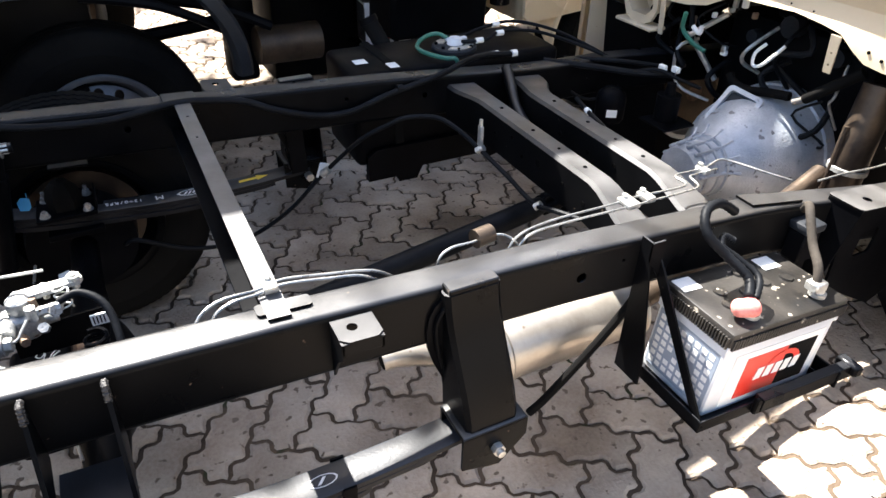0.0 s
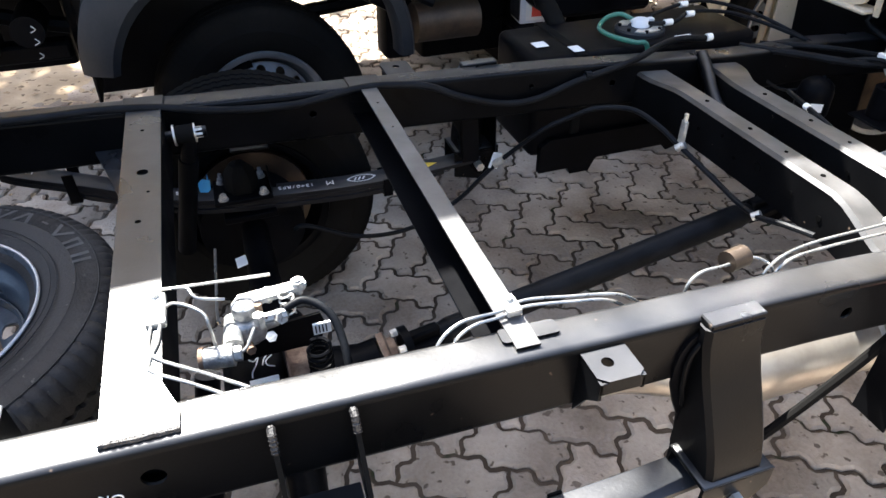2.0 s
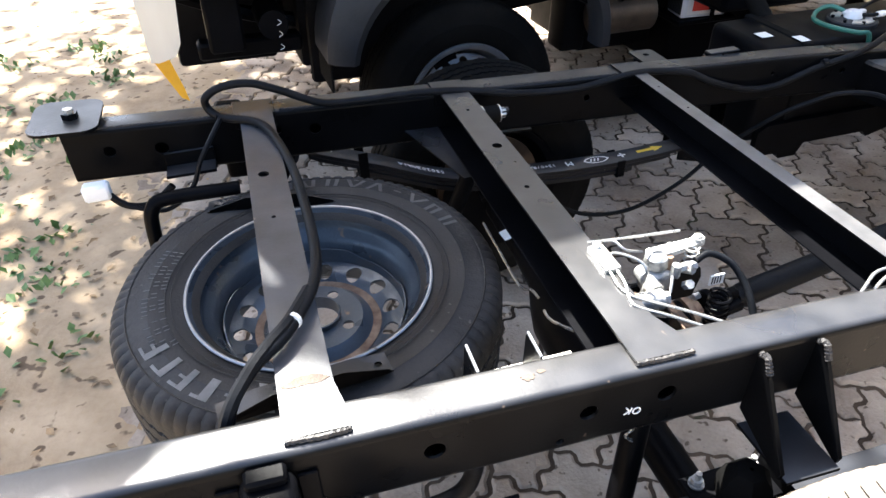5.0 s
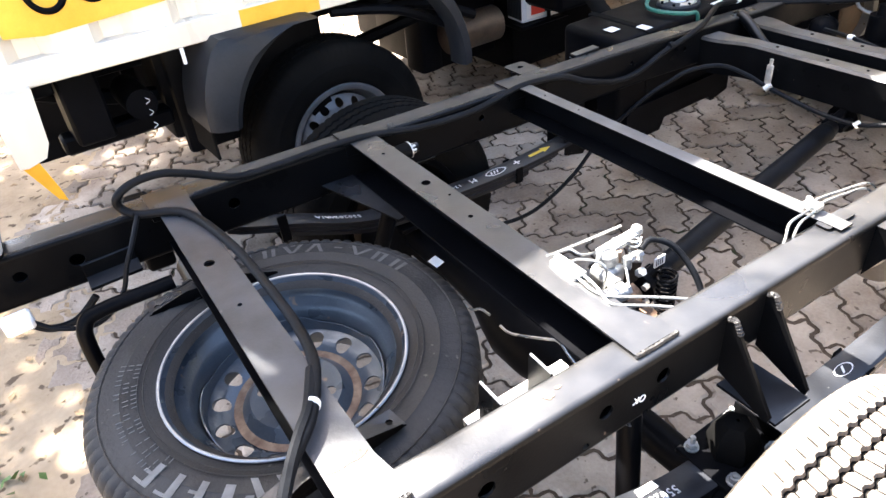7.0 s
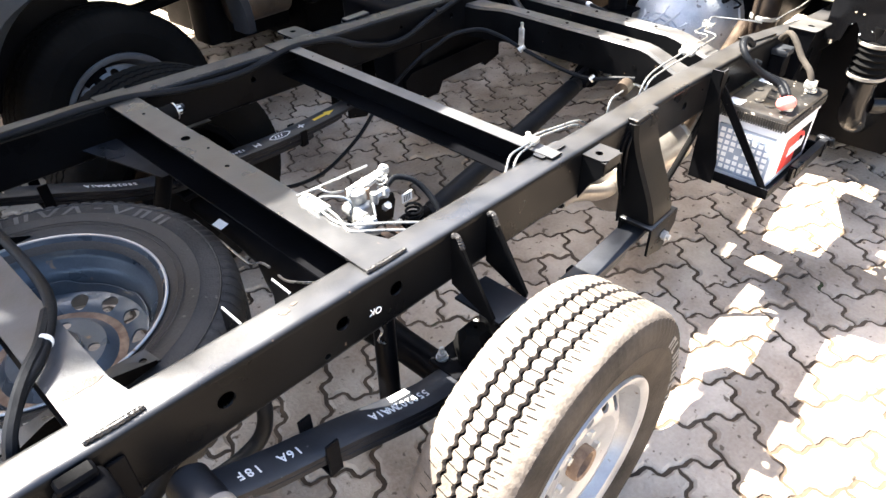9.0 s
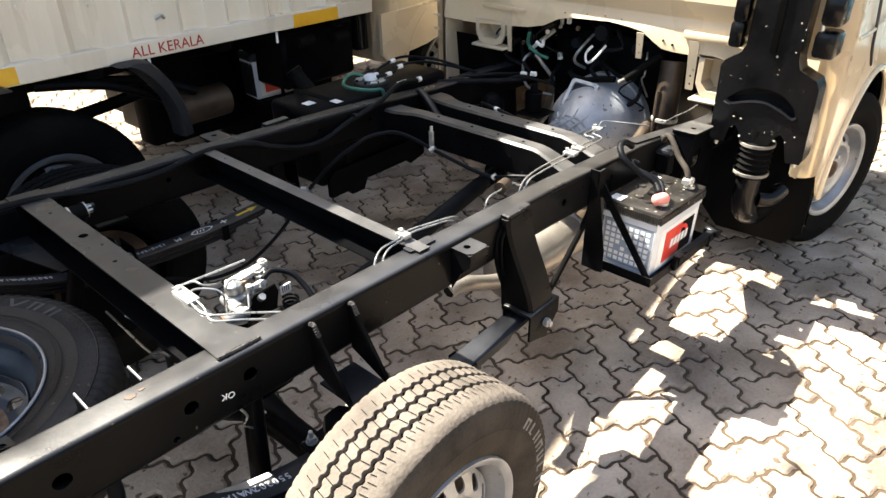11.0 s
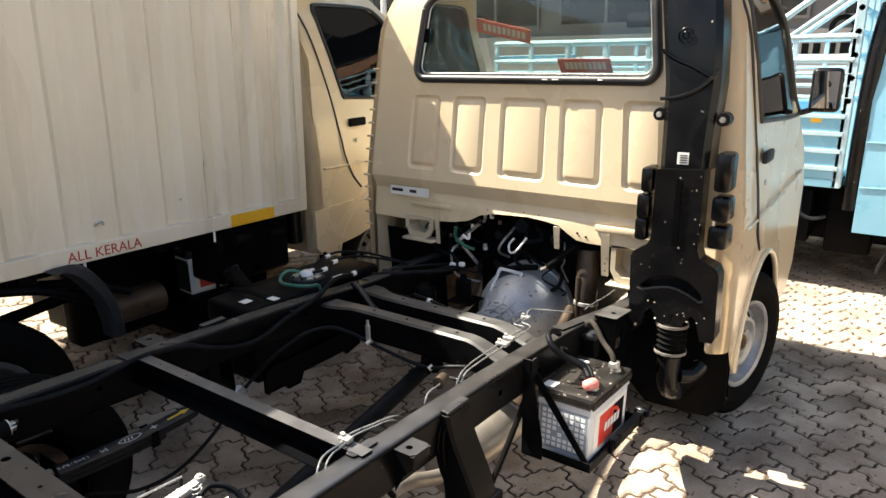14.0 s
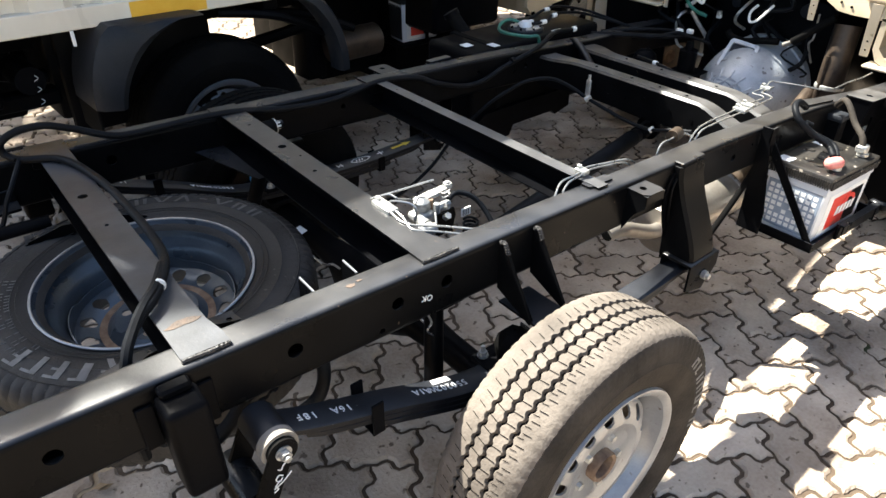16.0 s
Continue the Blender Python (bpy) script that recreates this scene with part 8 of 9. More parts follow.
# rear corner drop panel with yellow tail tape
bm = BM()
plate(bm, [(-0.81, 0.70), (-0.69, 0.70), (-0.705, 0.54), (-0.725, 0.50), (-0.78, 0.485), (-0.802, 0.49)], 0.06, lambda u, v, w: (u, LY - 0.04 + w, v))
part("rear_corner_panel", bm, BOXPAINT, lorry, "off-white rear corner panel")
bm = BM()
plate(bm, [(-0.802, 0.502), (-0.752, 0.502), (-0.725, 0.38), (-0.718, 0.33), (-0.74, 0.345)], 0.003, lambda u, v, w: (u, LY - 0.03 + w + (0.50 - v) * 0.25, v))
part("hanging_tape", bm, YELLOW, lorry, "torn yellow tape strip")
# chassis, springs, guards
for y in (LY + 0.40, LY + 1.20):
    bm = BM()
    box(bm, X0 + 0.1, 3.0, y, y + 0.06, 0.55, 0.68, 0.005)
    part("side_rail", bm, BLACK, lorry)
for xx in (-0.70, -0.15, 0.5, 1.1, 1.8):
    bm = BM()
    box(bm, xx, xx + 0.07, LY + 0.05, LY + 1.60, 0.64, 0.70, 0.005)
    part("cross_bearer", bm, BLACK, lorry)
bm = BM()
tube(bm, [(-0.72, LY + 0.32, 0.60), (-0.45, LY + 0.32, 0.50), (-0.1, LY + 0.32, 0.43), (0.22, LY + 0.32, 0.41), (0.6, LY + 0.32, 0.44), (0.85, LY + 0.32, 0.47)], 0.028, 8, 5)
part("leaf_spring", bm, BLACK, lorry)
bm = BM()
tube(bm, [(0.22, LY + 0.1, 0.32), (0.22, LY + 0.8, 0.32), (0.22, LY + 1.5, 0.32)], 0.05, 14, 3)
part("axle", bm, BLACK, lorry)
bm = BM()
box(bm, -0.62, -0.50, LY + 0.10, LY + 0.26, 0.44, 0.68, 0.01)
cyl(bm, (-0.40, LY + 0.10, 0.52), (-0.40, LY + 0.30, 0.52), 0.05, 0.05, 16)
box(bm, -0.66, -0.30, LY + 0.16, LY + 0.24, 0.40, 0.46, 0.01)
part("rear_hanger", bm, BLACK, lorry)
for z in (0.54, 0.50, 0.455):
    bm = BM()
    tube(bm, [(-0.385, LY + 0.095, z), (-0.375, LY + 0.095, z - 0.012), (-0.39, LY + 0.095, z - 0.020)], 0.0012, 5, 3)
    part("chalk_mark", bm, WHITEPAINT, lorry)
for flip in (1, -1):
    # half of a moulded fender: a curved strip round the tyre with a turned-down outer edge
    bm = BM()
    rows = []
    for i in range(13):
        t = i / 12
        a = radians(172 - 74 * t) if flip > 0 else radians(-2 + 60 * t)
        if flip > 0:
            R1, R0 = 0.50 + 0.10 * t, 0.395 - 0.01 * t
        else:
            R1, R0 = 0.50, 0.435
        cx, cz = (0.235, 0.365) if flip > 0 else (0.330, 0.385)
        p1 = (cx + R1 * math.cos(a), min(cz + R1 * math.sin(a) * 0.92, 0.705))
        p0 = (cx + R0 * math.cos(a), min(cz + R0 * math.sin(a) * 0.92, 0.700))
        rows.append([bm.verts.new((px, LY + y, pz)) for px, y, pz in ((p1[0], 0.14 if flip > 0 else -0.02, p1[1]), (p1[0], -0.075, p1[1]), (p1[0] * 0.8 + p0[0] * 0.2, -0.095, p1[1] * 0.8 + p0[1] * 0.2), (p1[0] * 0.2 + p0[0] * 0.8, -0.105, p1[1] * 0.2 + p0[1] * 0.8), (p0[0], -0.085, p0[1]), (p0[0], 0.14 if flip > 0 else -0.02, p0[1]))])
    for A, B in zip(rows, rows[1:]):
        for j in range(5):
            bm.faces.new((A[j], A[j + 1], B[j + 1], B[j]))
    bm.faces.new(rows[0])
    bm.faces.new(rows[-1][::-1])
    part("mudguard", bm, PLASTIC_GREY, lorry, "grey plastic mudguard half")
# black blocks added behind the wheel to darken the underside and hide sunlit ground
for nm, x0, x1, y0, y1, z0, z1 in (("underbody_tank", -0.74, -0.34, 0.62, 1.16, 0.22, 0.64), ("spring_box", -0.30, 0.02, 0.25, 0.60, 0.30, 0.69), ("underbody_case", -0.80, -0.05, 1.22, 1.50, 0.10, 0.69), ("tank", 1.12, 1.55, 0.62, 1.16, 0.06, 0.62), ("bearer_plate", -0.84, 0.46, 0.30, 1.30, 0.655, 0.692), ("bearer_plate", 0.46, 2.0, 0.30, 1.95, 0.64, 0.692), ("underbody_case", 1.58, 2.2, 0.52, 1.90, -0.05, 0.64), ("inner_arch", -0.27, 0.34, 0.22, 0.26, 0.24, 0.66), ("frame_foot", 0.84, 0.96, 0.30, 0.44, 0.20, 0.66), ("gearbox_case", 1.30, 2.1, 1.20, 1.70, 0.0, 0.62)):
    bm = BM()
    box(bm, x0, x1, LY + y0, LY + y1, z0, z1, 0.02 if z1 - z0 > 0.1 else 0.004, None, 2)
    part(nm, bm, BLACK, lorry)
bm = BM()
box(bm, -0.245, -0.235, LY - 0.02, LY + 0.18, 0.30, 0.47, 0.003)
part("mud_flap", bm, RUBBER, lorry)
for pts, r in (([(0.45, LY + 0.20, 0.62), (0.75, LY + 0.1, 0.58), (0.95, LY + 0.05, 0.50)], 0.02), ([(0.30, LY + 0.05, 0.66), (0.55, LY + 0.0, 0.62), (0.80, LY - 0.02, 0.50)], 0.018)):
    bm = BM()
    tube(bm, pts, r, 8, 5)
    part("guard_stay", bm, BLACK, lorry)
bm = BM()
cyl(bm, (0.93, LY + 0.22, 0.375), (1.20, LY + 0.22, 0.375), 0.078, 0.078, 24)
part("air_drum", bm, EXHAUST, lorry, "brown heat-stained drum")
bm = BM()
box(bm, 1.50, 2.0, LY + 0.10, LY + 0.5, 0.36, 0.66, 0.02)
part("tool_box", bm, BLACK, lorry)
for p in ((1.62, 0.60), (1.86, 0.58)):
    bm = BM()
    cyl(bm, (p[0] - 0.05, LY + 0.07, p[1]), (p[0] + 0.05, LY + 0.07, p[1]), 0.03, 0.03, 14)
    part("air_hose_drum", bm, RUBBER, lorry)
for px, py, yaw in ((0.115, 1.297, 0), (0.015, 2.95, 180), (2.40, 1.46, 0), (2.32, 2.90, 180)):
    wheel_parts(lorry, TO_LORRY @ pose(px, py, 0.352, 0, 40, LORRY_YAW + yaw), "worn", "dusty", label="steel wheel with rim greyed for shade and a dusty dark tyre" if px == 0.115 else "", scale=1.083)
lorry_battery = battery("battery", Matrix.Translation((1.180, 1.515, 0.428)) @ pose(0, 0, 0, 0, 0, -5) @ Matrix.Diagonal((0.68, 0.72, 1.08, 1)), False, "dusty battery with red and black label under the box lorry")
# end ribs in dark grey: the end's shadow put into their colour
bm = BM()
for i in range(9):
    box(bm, -0.0025, 0.004, 0.010 + 0.0175 * i, 0.0225 + 0.0175 * i, 0.012, 0.160, 0.001)
bmesh.ops.transform(bm, matrix=lorry_battery.matrix_basis, verts=bm.verts)
part("end_grille", bm, PLASTIC_GREY, lorry_battery, "ribbed end of the case, darkened for its shadow")["kind"] = "stuff"
for ob in lorry_battery.children_recursive:
    for k, mt in enumerate(ob.data.materials):
        if mt == LID:
            ob.data.materials[k] = PLASTIC_GREY
bm = BM()
box(bm, 1.15, 1.43, 1.48, 1.68, 0.410, 0.426, 0.004)
box(bm, 1.300, 1.320, 1.480, 1.488, 0.42, 0.69, 0.002)
box(bm, 1.300, 1.320, 1.480, 1.64, 0.684, 0.690, 0.002)
bmesh.ops.transform(bm, matrix=TO_LORRY, verts=bm.verts)
part("battery_tray", bm, BLACK, lorry)
lorry.matrix_basis = LORRY_SET @ lorry.matrix_basis
# lorry's cab, the same model
HALF_2 = 0.851
LC = 1.322 + HALF_2
DX = 0.045


def lorry_map(v):
    k = (v.y - LC) / HALF_2
    return Vector((v.x + DX, v.y - cab_in(v.z) * k, v.z))


cab2 = thing("lorry_cab", "cream cab of the box lorry with open-view side window", "truck cab", (2.6, LC, 0.3))


def shifted_roof():
    """Roof, screen and inside of the lorry's cab."""
    before = set(bpy.data.objects)
    roof_and_front(cab2, lorry_map, LC, HALF_2, CREAM, False)
    for ob in set(bpy.data.objects) - before:
        if ob.type == "MESH":
            ob.matrix_basis = Matrix.Translation((DX, 0, 0)) @ ob.matrix_basis


cab_shell(cab2, lorry_map, LC, HALF_2, CREAM, False)
shifted_roof()
rear_corner(cab2, lorry_map, LC, HALF_2, -1)
bm = BM()
plate(bm, [(LC - HALF_2 + 0.02, 0.45), (LC - HALF_2 + 0.02, 1.5), (LC - HALF_2 + 0.2, 1.86), (LC + HALF_2 - 0.2, 1.86), (LC + HALF_2 - 0.02, 1.5), (LC + HALF_2 - 0.02, 0.45)], 0.01, lambda u, v, w: (XB + DX + 0.06 + w, u, v), [rrect(LC - 0.5, LC + 0.5, 1.45, 1.76, 0.05)])
part("cab_back", bm, CREAM, cab2)
bm = BM()
plate(bm, [(1.84, 0.505), (1.87, 0.475), (2.20, 0.50), (2.50, 0.56), (2.50, 0.715), (1.84, 0.715)], 0.02, lambda u, v, w: (u, LC - HALF_2 - 0.012 + w, v))
part("sill_panel", bm, CREAM, cab2, "cream lower side panel")
bm = BM()
tube(bm, [(1.74, LC - HALF_2 + 0.06, 1.34), (1.74, LC - HALF_2 + 0.05, 1.30)], 0.02, 8, 2)
tube(bm, [(1.775, LC - HALF_2 + 0.09, 1.30), (1.765, LC - HALF_2 + 0.085, 0.95), (1.775, LC - HALF_2 + 0.09, 0.55)], 0.045, 10, 4)
part("door_gap_hose", bm, PLASTIC, cab2)

# the cab stands square to the box, turned with it
cab2.matrix_basis = Matrix.Translation((1.85, LC - HALF_2, 0.03)) @ pose(0, 0, 0, 0, 0, LORRY_YAW) @ Matrix.Translation((-1.85, HALF_2 - LC, 0)) @ cab2.matrix_basis

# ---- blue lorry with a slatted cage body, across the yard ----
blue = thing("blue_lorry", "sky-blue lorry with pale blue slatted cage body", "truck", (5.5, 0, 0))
BXN, BXF = 4.75, 6.40          # its near and far side
CABY = -0.98                   # cab's rear edge; it faces away to -y


def blue_side(x, flip):
    arch = [(-1.70 + 0.40 * math.cos(radians(a)), 0.36 + 0.40 * math.sin(radians(a))) for a in range(0, 181, 15)]
    out = [(CABY, 0.30), (CABY - 0.42, 0.30)] + arch + [(-2.15, 0.32), (-2.62, 0.42), (-2.65, 1.05), (-2.50, 1.22), (-2.12, 1.80), (-2.02, 1.86), (CABY - 0.25, 1.88), (CABY - 0.10, 1.84), (CABY - 0.04, 1.70), (CABY, 1.2)]
    win = [(-1.38, 1.24), (-2.36, 1.22), (-2.06, 1.68), (-1.98, 1.74), (-1.42, 1.75)]
    bm = BM()
    plate(bm, out, 0.01, lambda u, v, w: (x + flip * (w + 0.10 * max(0, v - 1.1) ** 1.3), u, v), [win])
    sd = part("cab_side", bm, SKYBLUE, blue, "glossy sky-blue cab side")
    bm = BM()
    plate(bm, win, 0.004, lambda u, v, w: (x + flip * (0.012 + w + 0.10 * max(0, v - 1.1) ** 1.3), u, v))
    part("side_window", bm, DARKWIN, sd)
    for pts in ([(-1.22, 1.84), (-1.20, 1.5), (-1.20, 1.0), (-1.30, 0.72), (-1.40, 0.60)], [(CABY, 0.93), (-1.5, 0.94), (-2.6, 0.98)], [(CABY, 0.62), (-1.3, 0.63)]):
        bm = BM()
        tube(bm, [(x - flip * 0.001 + flip * 0.10 * max(0, z - 1.1) ** 1.3, y, z) for y, z in pts], 0.005, 6, 4)
        part("panel_seam", bm, SEAL if pts[0][0] == -1.22 else SKYBLUE, sd)
    bm = BM()
    box(bm, x - 0.025, x, -1.42, -1.30, 1.08, 1.12, 0.008)
    part("door_handle", bm, PLASTIC_GREY, sd)


blue_side(BXN, 1)
blue_side(BXF, -1)
for nm, args, mt in (("cab_back", (BXN + 0.02, BXF - 0.02, CABY - 0.02, CABY - 0.005, 0.40, 1.80), SKYBLUE), ("cab_roof", (BXN + 0.08, BXF - 0.08, -2.05, CABY - 0.06, 1.84, 1.88), SKYBLUE), ("cab_floor", (BXN + 0.02, BXF - 0.02, -2.6, CABY - 0.02, 0.36, 0.42), BLACK), ("chassis", (5.15, 6.0, -2.5, 1.7, 0.45, 0.60), BLACK), ("cab_nose", (BXN + 0.02, BXF - 0.02, -2.64, -2.60, 0.42, 1.20), SKYBLUE)):
    bm = BM()
    box(bm, *args, 0.01)
    part(nm, bm, mt, blue)
bm = BM()
tube(bm, [(BXN + 0.06, CABY + 0.04, 0.45), (BXN + 0.05, CABY + 0.035, 1.0), (BXN + 0.06, CABY + 0.02, 1.5), (BXN + 0.09, CABY - 0.02, 1.82)], 0.058, 10, 4)
part("air_intake", bm, PLASTIC, blue, "black air intake behind the cab")
for y in (-1.69, 1.0):
    for x, yaw in ((BXN + 0.10, -90), (BXF - 0.10, 90)):
        wheel_parts(blue, pose(x, y, 0.203, 0, 20, yaw), "worn", "silver", scale=1.09)
bm = BM()
box(bm, BXN + 0.03, BXN + 0.24, -1.26, -1.245, 0.0, 0.32, 0.004, Matrix.Translation((0, -1.25, 0.3)) @ pose(0, 0, 0, 18, 0, 0) @ Matrix.Translation((0, 1.25, -0.3)))
part("mud_flap", bm, PLASTIC_GREY, blue)
# body: floor, low panels, cage
BY0, BY1 = -0.84, 1.95
bm = BM()
box(bm, BXN, BXF, BY0, BY1, 0.60, 0.66, 0.005)
part("body_floor", bm, SKYBLUE, blue)
for x in (BXN, BXF - 0.03):
    bm = BM()
    box(bm, x, x + 0.03, BY0, BY1, 0.66, 1.14, 0.004)
    lp = part("drop_side", bm, SKYBLUE, blue, "blue pressed drop side")
    for z in (0.72, 0.84, 0.96, 1.08):
        bm = BM()
        box(bm, x - 0.012, x + 0.042, BY0, BY1, z, z + 0.03, 0.004)
        part("pressing", bm, SKYBLUE_FRAME, lp)
    for z in (1.22, 1.30, 1.38, 1.47, 1.62):
        bm = BM()
        cyl(bm, (x + 0.015, BY0, z), (x + 0.015, BY1, z), 0.016 if z < 1.4 else 0.022, None, 8)
        part("cage_rail", bm, SKYBLUE_FRAME, blue)
    for k in range(9):
        y = BY0 + 0.02 + k * 0.345
        bm = BM()
        box(bm, x, x + 0.03, y - 0.018, y + 0.018, 1.12, 1.63, 0.003)
        part("cage_post", bm, SKYBLUE_FRAME, blue)
    bm = BM()
    tube(bm, [(x + 0.015, BY0, 2.10), (x + 0.015, BY0 + 0.62, 1.62)], 0.022, 8, 1)
    tube(bm, [(x + 0.015, BY0, 1.94), (x + 0.015, BY0 + 0.42, 1.62)], 0.016, 8, 1)
    part("cage_brace", bm, SKYBLUE_FRAME, blue)
for x in (BXN, BXN + 0.55, BXF - 0.6, BXF - 0.06):
    bm = BM()
    box(bm, x, x + 0.06, BY0 - 0.03, BY0 + 0.03, 0.60, 2.16, 0.006)
    part("headboard_post", bm, SKYBLUE_FRAME, blue)
for z in (1.20, 1.35, 1.50, 1.65, 1.80, 1.96, 2.10):
    bm = BM()
    cyl(bm, (BXN, BY0, z), (BXF, BY0, z), 0.020, None, 8)
    part("headboard_rail", bm, SKYBLUE_FRAME, blue)
for z in (1.3, 1.5, 1.62):
    bm = BM()
    cyl(bm, (BXN, BY1, z), (BXF, BY1, z), 0.020, None, 8)
    part("tail_rail", bm, SKYBLUE_FRAME, blue)
bm = BM()
box(bm, BXN - 0.005, BXN, -0.70, -0.63, 1.05, 1.11, 0.002)
part("side_reflector", bm, YELLOW, blue, "amber side reflector")

# black blocks added under the body to darken it and hide sunlit ground
for nm, x0, x1, y0, y1, z0, z1 in (("underbody_tank", BXN + 0.10, BXN + 0.45, -0.70, 0.30, 0.16, 0.56), ("underbody_case", BXN + 0.15, BXN + 0.60, -1.10, -0.80, 0.10, 0.60), ("side_guard", BXF - 0.12, BXF - 0.08, -2.0, 1.9, 0.0, 0.60), ("gearbox_guard", 5.2, 6.0, -1.6, -0.2, 0.12, 0.45)):
    bm = BM()
    box(bm, x0, x1, y0, y1, z0, z1, 0.02, None, 2)
    part(nm, bm, BLACK, blue)
bm = BM()
tube(bm, [(BXN + 0.06, -0.62, 0.55), (BXN + 0.03, -0.64, 0.40), (BXN + 0.03, -0.72, 0.36), (BXN + 0.06, -0.80, 0.38)], 0.014, 8, 4)
part("rope_rail", bm, PLASTIC_GREY, blue)
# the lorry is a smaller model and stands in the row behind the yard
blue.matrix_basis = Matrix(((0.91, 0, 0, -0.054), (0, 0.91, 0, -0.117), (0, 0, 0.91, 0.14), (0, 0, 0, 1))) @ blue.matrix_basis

# ---- showroom building beyond the yard ----
house = thing("showroom", "grey rendered showroom building with dark window bands", "building", (10, 0, 0))
bm = BM()
box(bm, 9.6, 16, -14, 16, 0, 6.5, 0.02)
part("wall", bm, WALL, house)
bm = BM()
box(bm, 9.52, 9.6, -14, 16, 1.22, 1.78, 0.01)
fas = part("fascia", bm, WALL_LIGHT, house, "paler fascia board with dark bars")
random.seed(2)
y = 0.55
for k in range(11):
    w = random.uniform(0.08, 0.13)
    bm = BM()
    box(bm, 9.505, 9.52, y - w, y, 1.47, 1.60)
    part("sign_bar", bm, PLASTIC, fas)
    y -= w + 0.05
bm = BM()
lathe(bm, [(0.10, 0), (0.16, -0.01), (0.16, 0.01), (0.10, 0.01)], (9.50, -0.25, 1.78), 24, "x")
part("sign_emblem", bm, PLASTIC, fas)
for k in range(15):
    y0 = -13.5 + k * 1.95
    for z0, z1 in ((1.95, 2.55), (3.4, 4.6)):
        bm = BM()
        box(bm, 9.56, 9.61, y0, y0 + 1.6, z0, z1, 0.0)
        wd = part("window", bm, DARKWIN, house)
        bm = BM()
        for a in (y0, y0 + 0.8, y0 + 1.56):
            box(bm, 9.54, 9.575, a, a + 0.04, z0, z1)
        box(bm, 9.54, 9.575, y0, y0 + 1.6, z0 - 0.04, z0)
        part("window_frame", bm, WALL, wd)
bm = BM()
box(bm, 9.3, 9.62, -14, 16, 2.75, 2.90, 0.01)
part("canopy", bm, WALL_LIGHT, house)
bm = BM()
plate(bm, [(8.2, 2.55), (8.2, 2.63), (9.6, 3.3), (9.6, 3.2)], 7.5, lambda u, v, w: (u, -9.5 + w, v))
rf = part("tiled_roof", bm, ROOFTILE, house, "clay-tiled lean-to roof")
for k in range(60):
    bm = BM()
    yy = -9.5 + k * 0.125
    tube(bm, [(8.18, yy, 2.64), (9.6, yy, 3.32)], 0.03, 6, 1)
    part("tile_row", bm, ROOFTILE, rf)
bm = BM()
cyl(bm, (8.6, 6.5, 0), (8.6, 6.5, 5), 0.05, None, 12)
tagged(part("flag_pole", bm, WHITE), "white painted steel pole by the showroom", "pole")

# unseen plain walls added behind and beside the camera to block low sky light
for nm, x0, x1, y0, y1 in (("wall_south", -12, 9.5, -8.2, -8.0), ("wall_west", -12.2, -12, -8.2, 12), ("wall_north", -12, 9.5, 12, 12.2)):
    bm = BM()
    box(bm, x0, x1, y0, y1, -0.01, 2.8, 0.01)
    tagged(part(nm, bm, WALL_LIGHT), "unseen plain wall added to block low sky", "wall", kind="structure")

# tree behind the box lorry that dapples the yard at its tail
BARK = mat("grey_bark", (0.10, 0.075, 0.055), (0.20, 0.16, 0.12), rough=0.9, scale=12, fine=90, bump=0.6)
LEAF = mat("green_leaf", (0.035, 0.075, 0.018), (0.075, 0.13, 0.03), rough=0.5, scale=3, fine=40, bump=0.05)
tree = thing("tree", "leafy yard tree that shades the lorry's tail", "tree", (-3.2, 5.2, 0))
bm = BM()
for pts, r0 in (([(-3.2, 5.2, -0.05), (-3.15, 5.1, 1.6), (-3.0, 4.8, 3.2), (-2.9, 4.4, 4.6)], 0.14), ([(-3.08, 4.95, 2.6), (-2.4, 4.2, 4.2), (-1.7, 3.5, 5.3)], 0.06), ([(-3.0, 4.8, 3.2), (-3.3, 4.0, 4.3), (-3.4, 3.2, 5.3)], 0.06), ([(-2.9, 4.4, 4.4), (-2.2, 3.4, 5.1), (-1.5, 2.9, 5.5)], 0.05), ([(-2.9, 4.5, 4.2), (-2.4, 5.3, 5.0), (-1.5, 6.3, 5.5)], 0.05)):
    tube(bm, pts, r0, 9, 5)
part("trunk", bm, BARK, tree)
random.seed(11)
LV, LF = [], []
for k in range(6000):
    if k % 3 == 0:
        c = Vector((-1.85, 3.50, 5.3)) + Vector((random.gauss(0, 0.30), random.gauss(0, 0.36), random.gauss(0, 0.28)))
    else:
        c = Vector((-1.75, 5.6, 5.4)) + Vector((random.gauss(0, 0.75), random.gauss(0, 1.1), random.gauss(0, 0.45)))
    u = Vector((random.uniform(-1, 1), random.uniform(-1, 1), random.uniform(-0.5, 0.5))).normalized()
    v = u.cross(Vector((random.uniform(-1, 1), random.uniform(-1, 1), random.uniform(-1, 1)))).normalized()
    L_ = random.uniform(0.07, 0.13)
    b = len(LV)
    LV += [tuple(c - u * L_), tuple(c + v * L_ * 0.4), tuple(c + u * L_), tuple(c - v * L_ * 0.4)]
    LF.append((b, b + 1, b + 2, b + 3))
me = bpy.data.meshes.new("crown")
me.from_pydata(LV, [], LF)
me.materials.append(LEAF)
crown = new("crown", me)
crown.parent = tree
crown.matrix_parent_inverse = tree.matrix_basis.inverted()

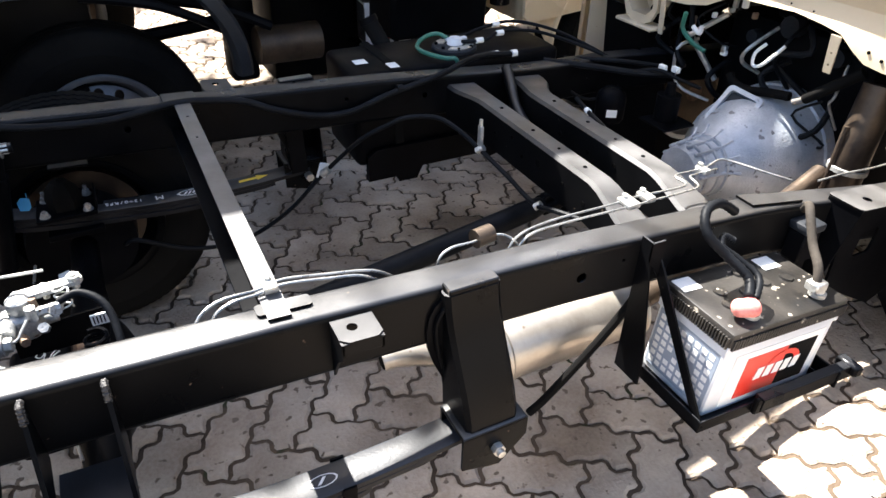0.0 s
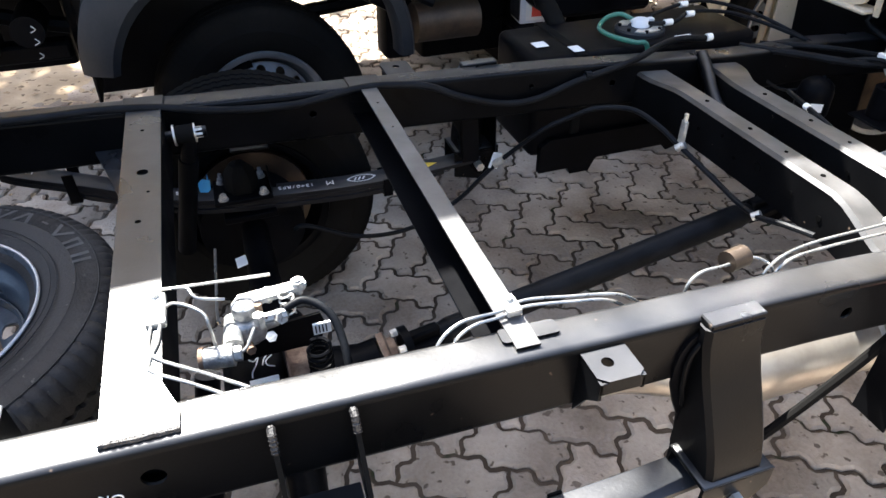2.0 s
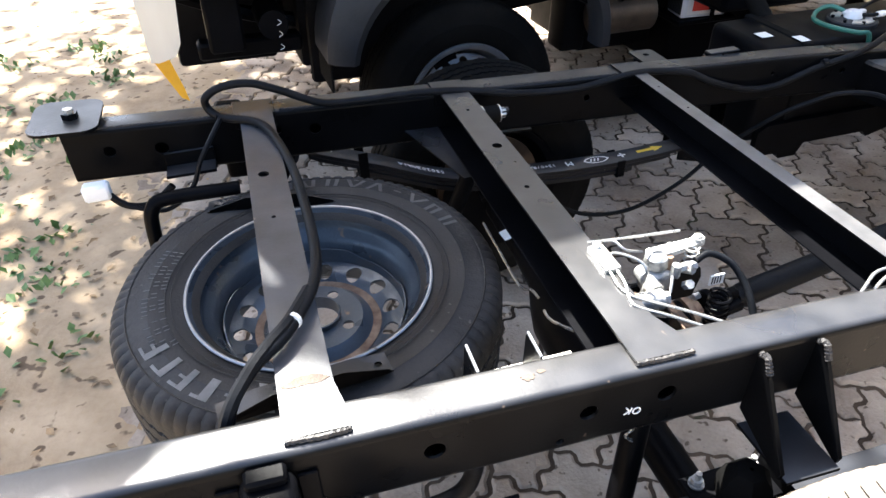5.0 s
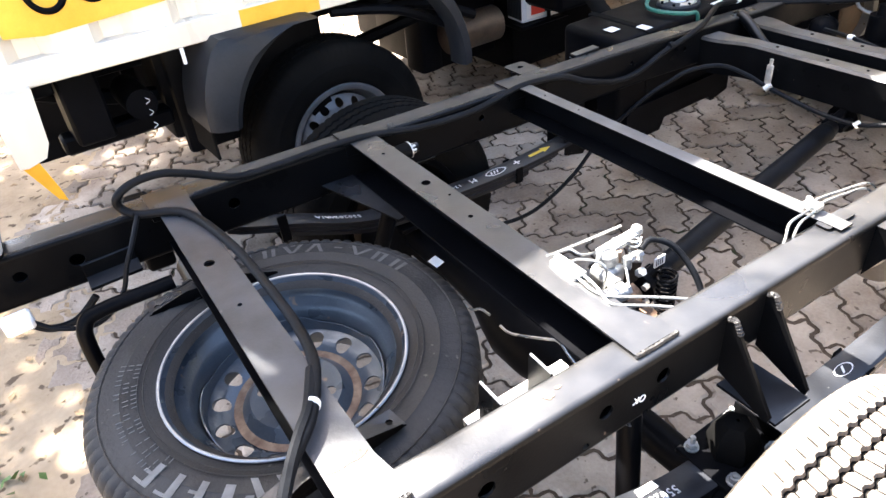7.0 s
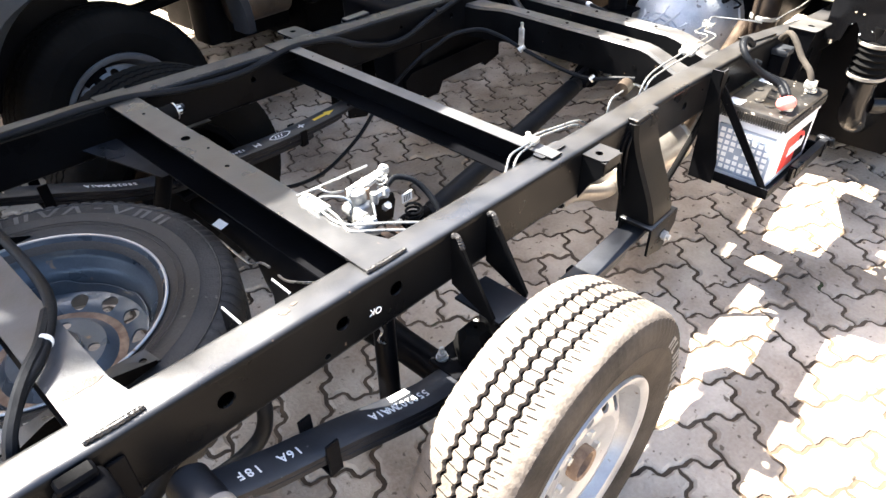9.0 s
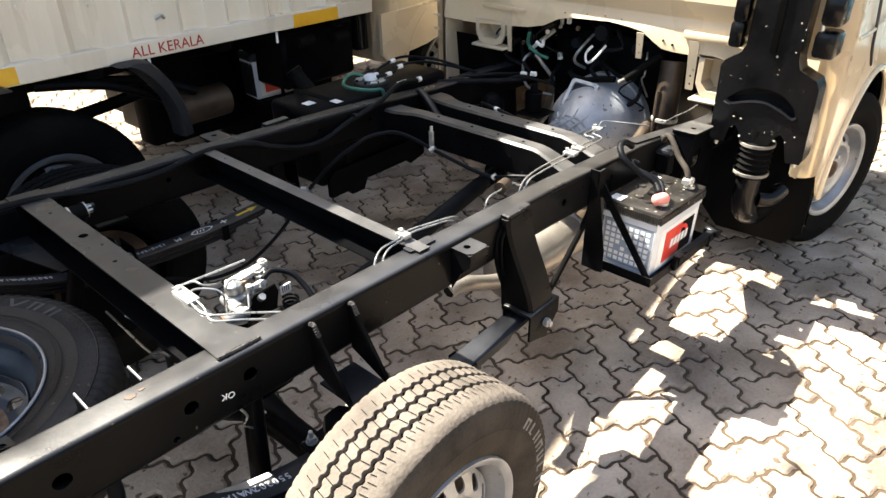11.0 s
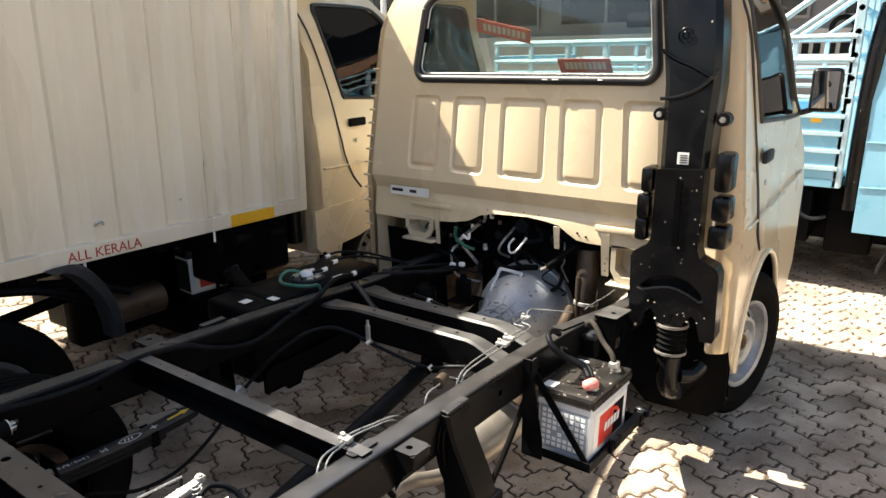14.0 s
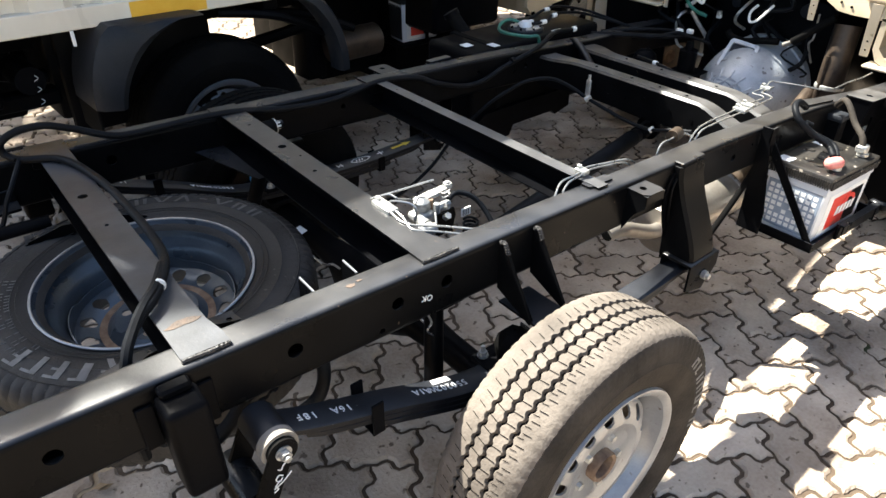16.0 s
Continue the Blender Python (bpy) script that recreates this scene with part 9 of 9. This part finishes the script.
# sandy soil drifted over the paving at the chassis' tail, with weeds and litter
SAND = mat("sandy_soil", (0.27, 0.195, 0.12), (0.46, 0.355, 0.235), rough=0.95, scale=4, fine=60, bump=0.8, specks=(0.12, 0.085, 0.055), speck_scale=20, speck_cut=0.62, spec=0.15, world_scale=True)
WEED = mat("weed_leaf", (0.05, 0.11, 0.025), (0.12, 0.19, 0.05), rough=0.55, scale=20, fine=80, bump=0.1)
LITTER = random_tint(mat("dry_leaf", (0.16, 0.10, 0.05), (0.34, 0.23, 0.12), rough=0.8, scale=20, fine=80, bump=0.1), 0.6, 1.2)
random.seed(31)
bm = BM()
nx, ny = 74, 150
grid = []
for i in range(nx + 1):
    x = -4.6 + 4.0 * i / nx
    row = []
    for j in range(ny + 1):
        y = -2.2 + 8.2 * j / ny
        edge = -0.98 + 0.13 * math.sin(2.3 * y) + 0.09 * math.sin(5.1 * y + 1.0) + 0.35 * smooth_step(1.4, 2.6, y)
        row.append(bm.verts.new((x, y, -0.012 + 0.020 * smooth_step(edge + 0.25, edge - 0.45, x) + random.uniform(-0.003, 0.003))))
    grid.append(row)
for A, B in zip(grid, grid[1:]):
    for j in range(ny):
        bm.faces.new((A[j], B[j], B[j + 1], A[j + 1]))
tagged(part("soil", bm, SAND, None, "", 180), "dry sandy soil drifted over the paving", "soil", kind="structure")


def scatter(name, count, place_at, size, material, label, category):
    V, F = [], []
    for k in range(count):
        c, up = place_at(k)
        a = random.uniform(0, 2 * math.pi)
        L_, t = size * random.uniform(0.6, 1.3), random.uniform(*up)
        d = Vector((math.cos(a) * math.cos(t), math.sin(a) * math.cos(t), math.sin(t)))
        w = Vector((-math.sin(a), math.cos(a), random.uniform(-0.3, 0.3))) * L_ * 0.28
        b = len(V)
        V += [tuple(c), tuple(c + d * L_ * 0.5 + w), tuple(c + d * L_ + Vector((0, 0, -0.15 * L_))), tuple(c + d * L_ * 0.5 - w)]
        F.append((b, b + 1, b + 2, b + 3))
    m_ = bpy.data.meshes.new(name)
    m_.from_pydata(V, [], F)
    m_.materials.append(material)
    return tagged(new(name, m_), label, category, kind="stuff")


tufts = [Vector((random.uniform(-2.4, -1.28), random.uniform(-0.2, 3.4), 0.006)) for k in range(46)]
scatter("weeds", 900, lambda k: (tufts[k % 46] + Vector((random.gauss(0, 0.05), random.gauss(0, 0.05), 0)), (0.3, 1.3)), 0.045, WEED, "small green weeds growing in the sandy soil", "weeds")
scatter("fallen_leaves", 420, lambda k: (Vector((random.uniform(-2.4, -0.75), random.uniform(-0.5, 4.0), 0.010)), (-0.02, 0.25)), 0.035, LITTER, "dry brown leaf litter on the soil", "leaves")

# ---- paving: interlocking wave-edged blocks in herringbone bond ----
UNIT = 0.1185
TH = radians(-38.0)
CO, SI = math.cos(TH), math.sin(TH)
ORG = Vector((0.90, 1.021))


def wave_edge(p, q, g=0.0):
    """Points from p up to q along an S-shaped block edge."""
    p, q = Vector(p), Vector(q)
    d = q - p
    nrm = Vector((-d.y, d.x))
    turn = -1 if d.x < -0.5 or d.y < -0.5 else 1
    if turn < 0:
        nrm = -nrm
    offs = [(t, o * turn) for t, o in ((0.14, 0.006), (0.25, 0.075), (0.36, 0.118), (0.46, 0.070), (0.54, -0.070), (0.64, -0.118), (0.75, -0.075), (0.86, -0.006))]
    return [p] + [p + d * t + nrm * o for t, o in offs]


def block_outline(w, h):
    """Outline of a block w by h units, corner at the origin, counter-clockwise."""
    c = [(i, 0) for i in range(w)] + [(w, j) for j in range(h)] + [(w - i, h) for i in range(w)] + [(0, h - j) for j in range(h)]
    pts = []
    for a, b in zip(c, c[1:] + c[:1]):
        pts += wave_edge(a, b)
    return pts


def block_mesh_data(w, h):
    """Vertices and faces of one block: flat top with a chamfer, sides down into the joint."""
    o = [Vector(p) for p in block_outline(w, h)]
    n = len(o)
    cen = Vector((w / 2, h / 2))

    def inset(k):
        out = []
        for i in range(n):
            a, b, c = o[i - 1], o[i], o[(i + 1) % n]
            e1, e2 = (b - a).normalized(), (c - b).normalized()
            nn = Vector((-(e1 + e2).y, (e1 + e2).x))
            nn = nn.normalized() if nn.length > 1e-6 else Vector((-e1.y, e1.x))
            out.append(b + nn * k)
        return out
    a, b = inset(0.050), inset(0.112)
    V = [(p.x * UNIT, p.y * UNIT, 0.0) for p in b] + [(p.x * UNIT, p.y * UNIT, -0.0055) for p in a] + [(p.x * UNIT, p.y * UNIT, -0.02) for p in a]
    F = [tuple(range(n))]
    for k in (0, n):
        F += [(k + n + i, k + n + (i + 1) % n, k + (i + 1) % n, k + i) for i in range(n)]
    return V, F


H_DATA, V_DATA = block_mesh_data(2, 1), block_mesh_data(1, 2)


def place(i, j):
    x, y = i * UNIT, j * UNIT
    return ORG.x + x * CO - y * SI, ORG.y + x * SI + y * CO


random.seed(21)
near, far_blocks = [], []
R = 78
for i in range(-R, R):
    for j in range(-R, R):
        k = (i - j) % 4
        if k not in (0, 2):
            continue
        jj = j if k == 0 else j - 1
        px, py = place(i + 1, jj + 0.5)
        if not (-4.5 < px < 8.6 and -4.2 < py < 6.5):
            continue
        d = abs(px - 1.0) * 0.75 + abs(py + 0.25) * 1.1
        near.append((d, i, jj, k, px, py))
near.sort()
H_MESH, V_MESH = bpy.data.meshes.new("paver"), bpy.data.meshes.new("paver")
for me, (V, F) in ((H_MESH, H_DATA), (V_MESH, V_DATA)):
    me.from_pydata(V, [], F)
    me.materials.append(PAVER)
for d, i, j, k, px, py in near[:300]:
    ob = new("paver", H_MESH if k == 0 else V_MESH)
    x, y = place(i, j)
    ob.parent = ground
    ob.matrix_basis = Matrix.Translation((x, y, random.uniform(-0.0025, 0.002))) @ pose(0, 0, 0, random.uniform(-0.6, 0.6), random.uniform(-0.6, 0.6), -38.0 + random.uniform(-0.5, 0.5))
AV, AF = [], []
for d, i, j, k, px, py in near[300:]:
    V, F = H_DATA if k == 0 else V_DATA
    b = len(AV)
    x, y = place(i, j)
    dz, tx, ty = random.uniform(-0.0025, 0.002), random.uniform(-0.01, 0.01), random.uniform(-0.01, 0.01)
    for vx, vy, vz in V:
        AV.append((x + vx * CO - vy * SI, y + vx * SI + vy * CO, vz + dz + tx * (vx - UNIT) + ty * (vy - UNIT)))
    AF += [tuple(b + q for q in f) for f in F]
me = bpy.data.meshes.new("pavers_beyond")
me.from_pydata(AV, [], AF)
me.materials.append(PAVER)
rest = new("pavers_beyond", me)
rest.parent = ground
rest["kind"] = "stuff"
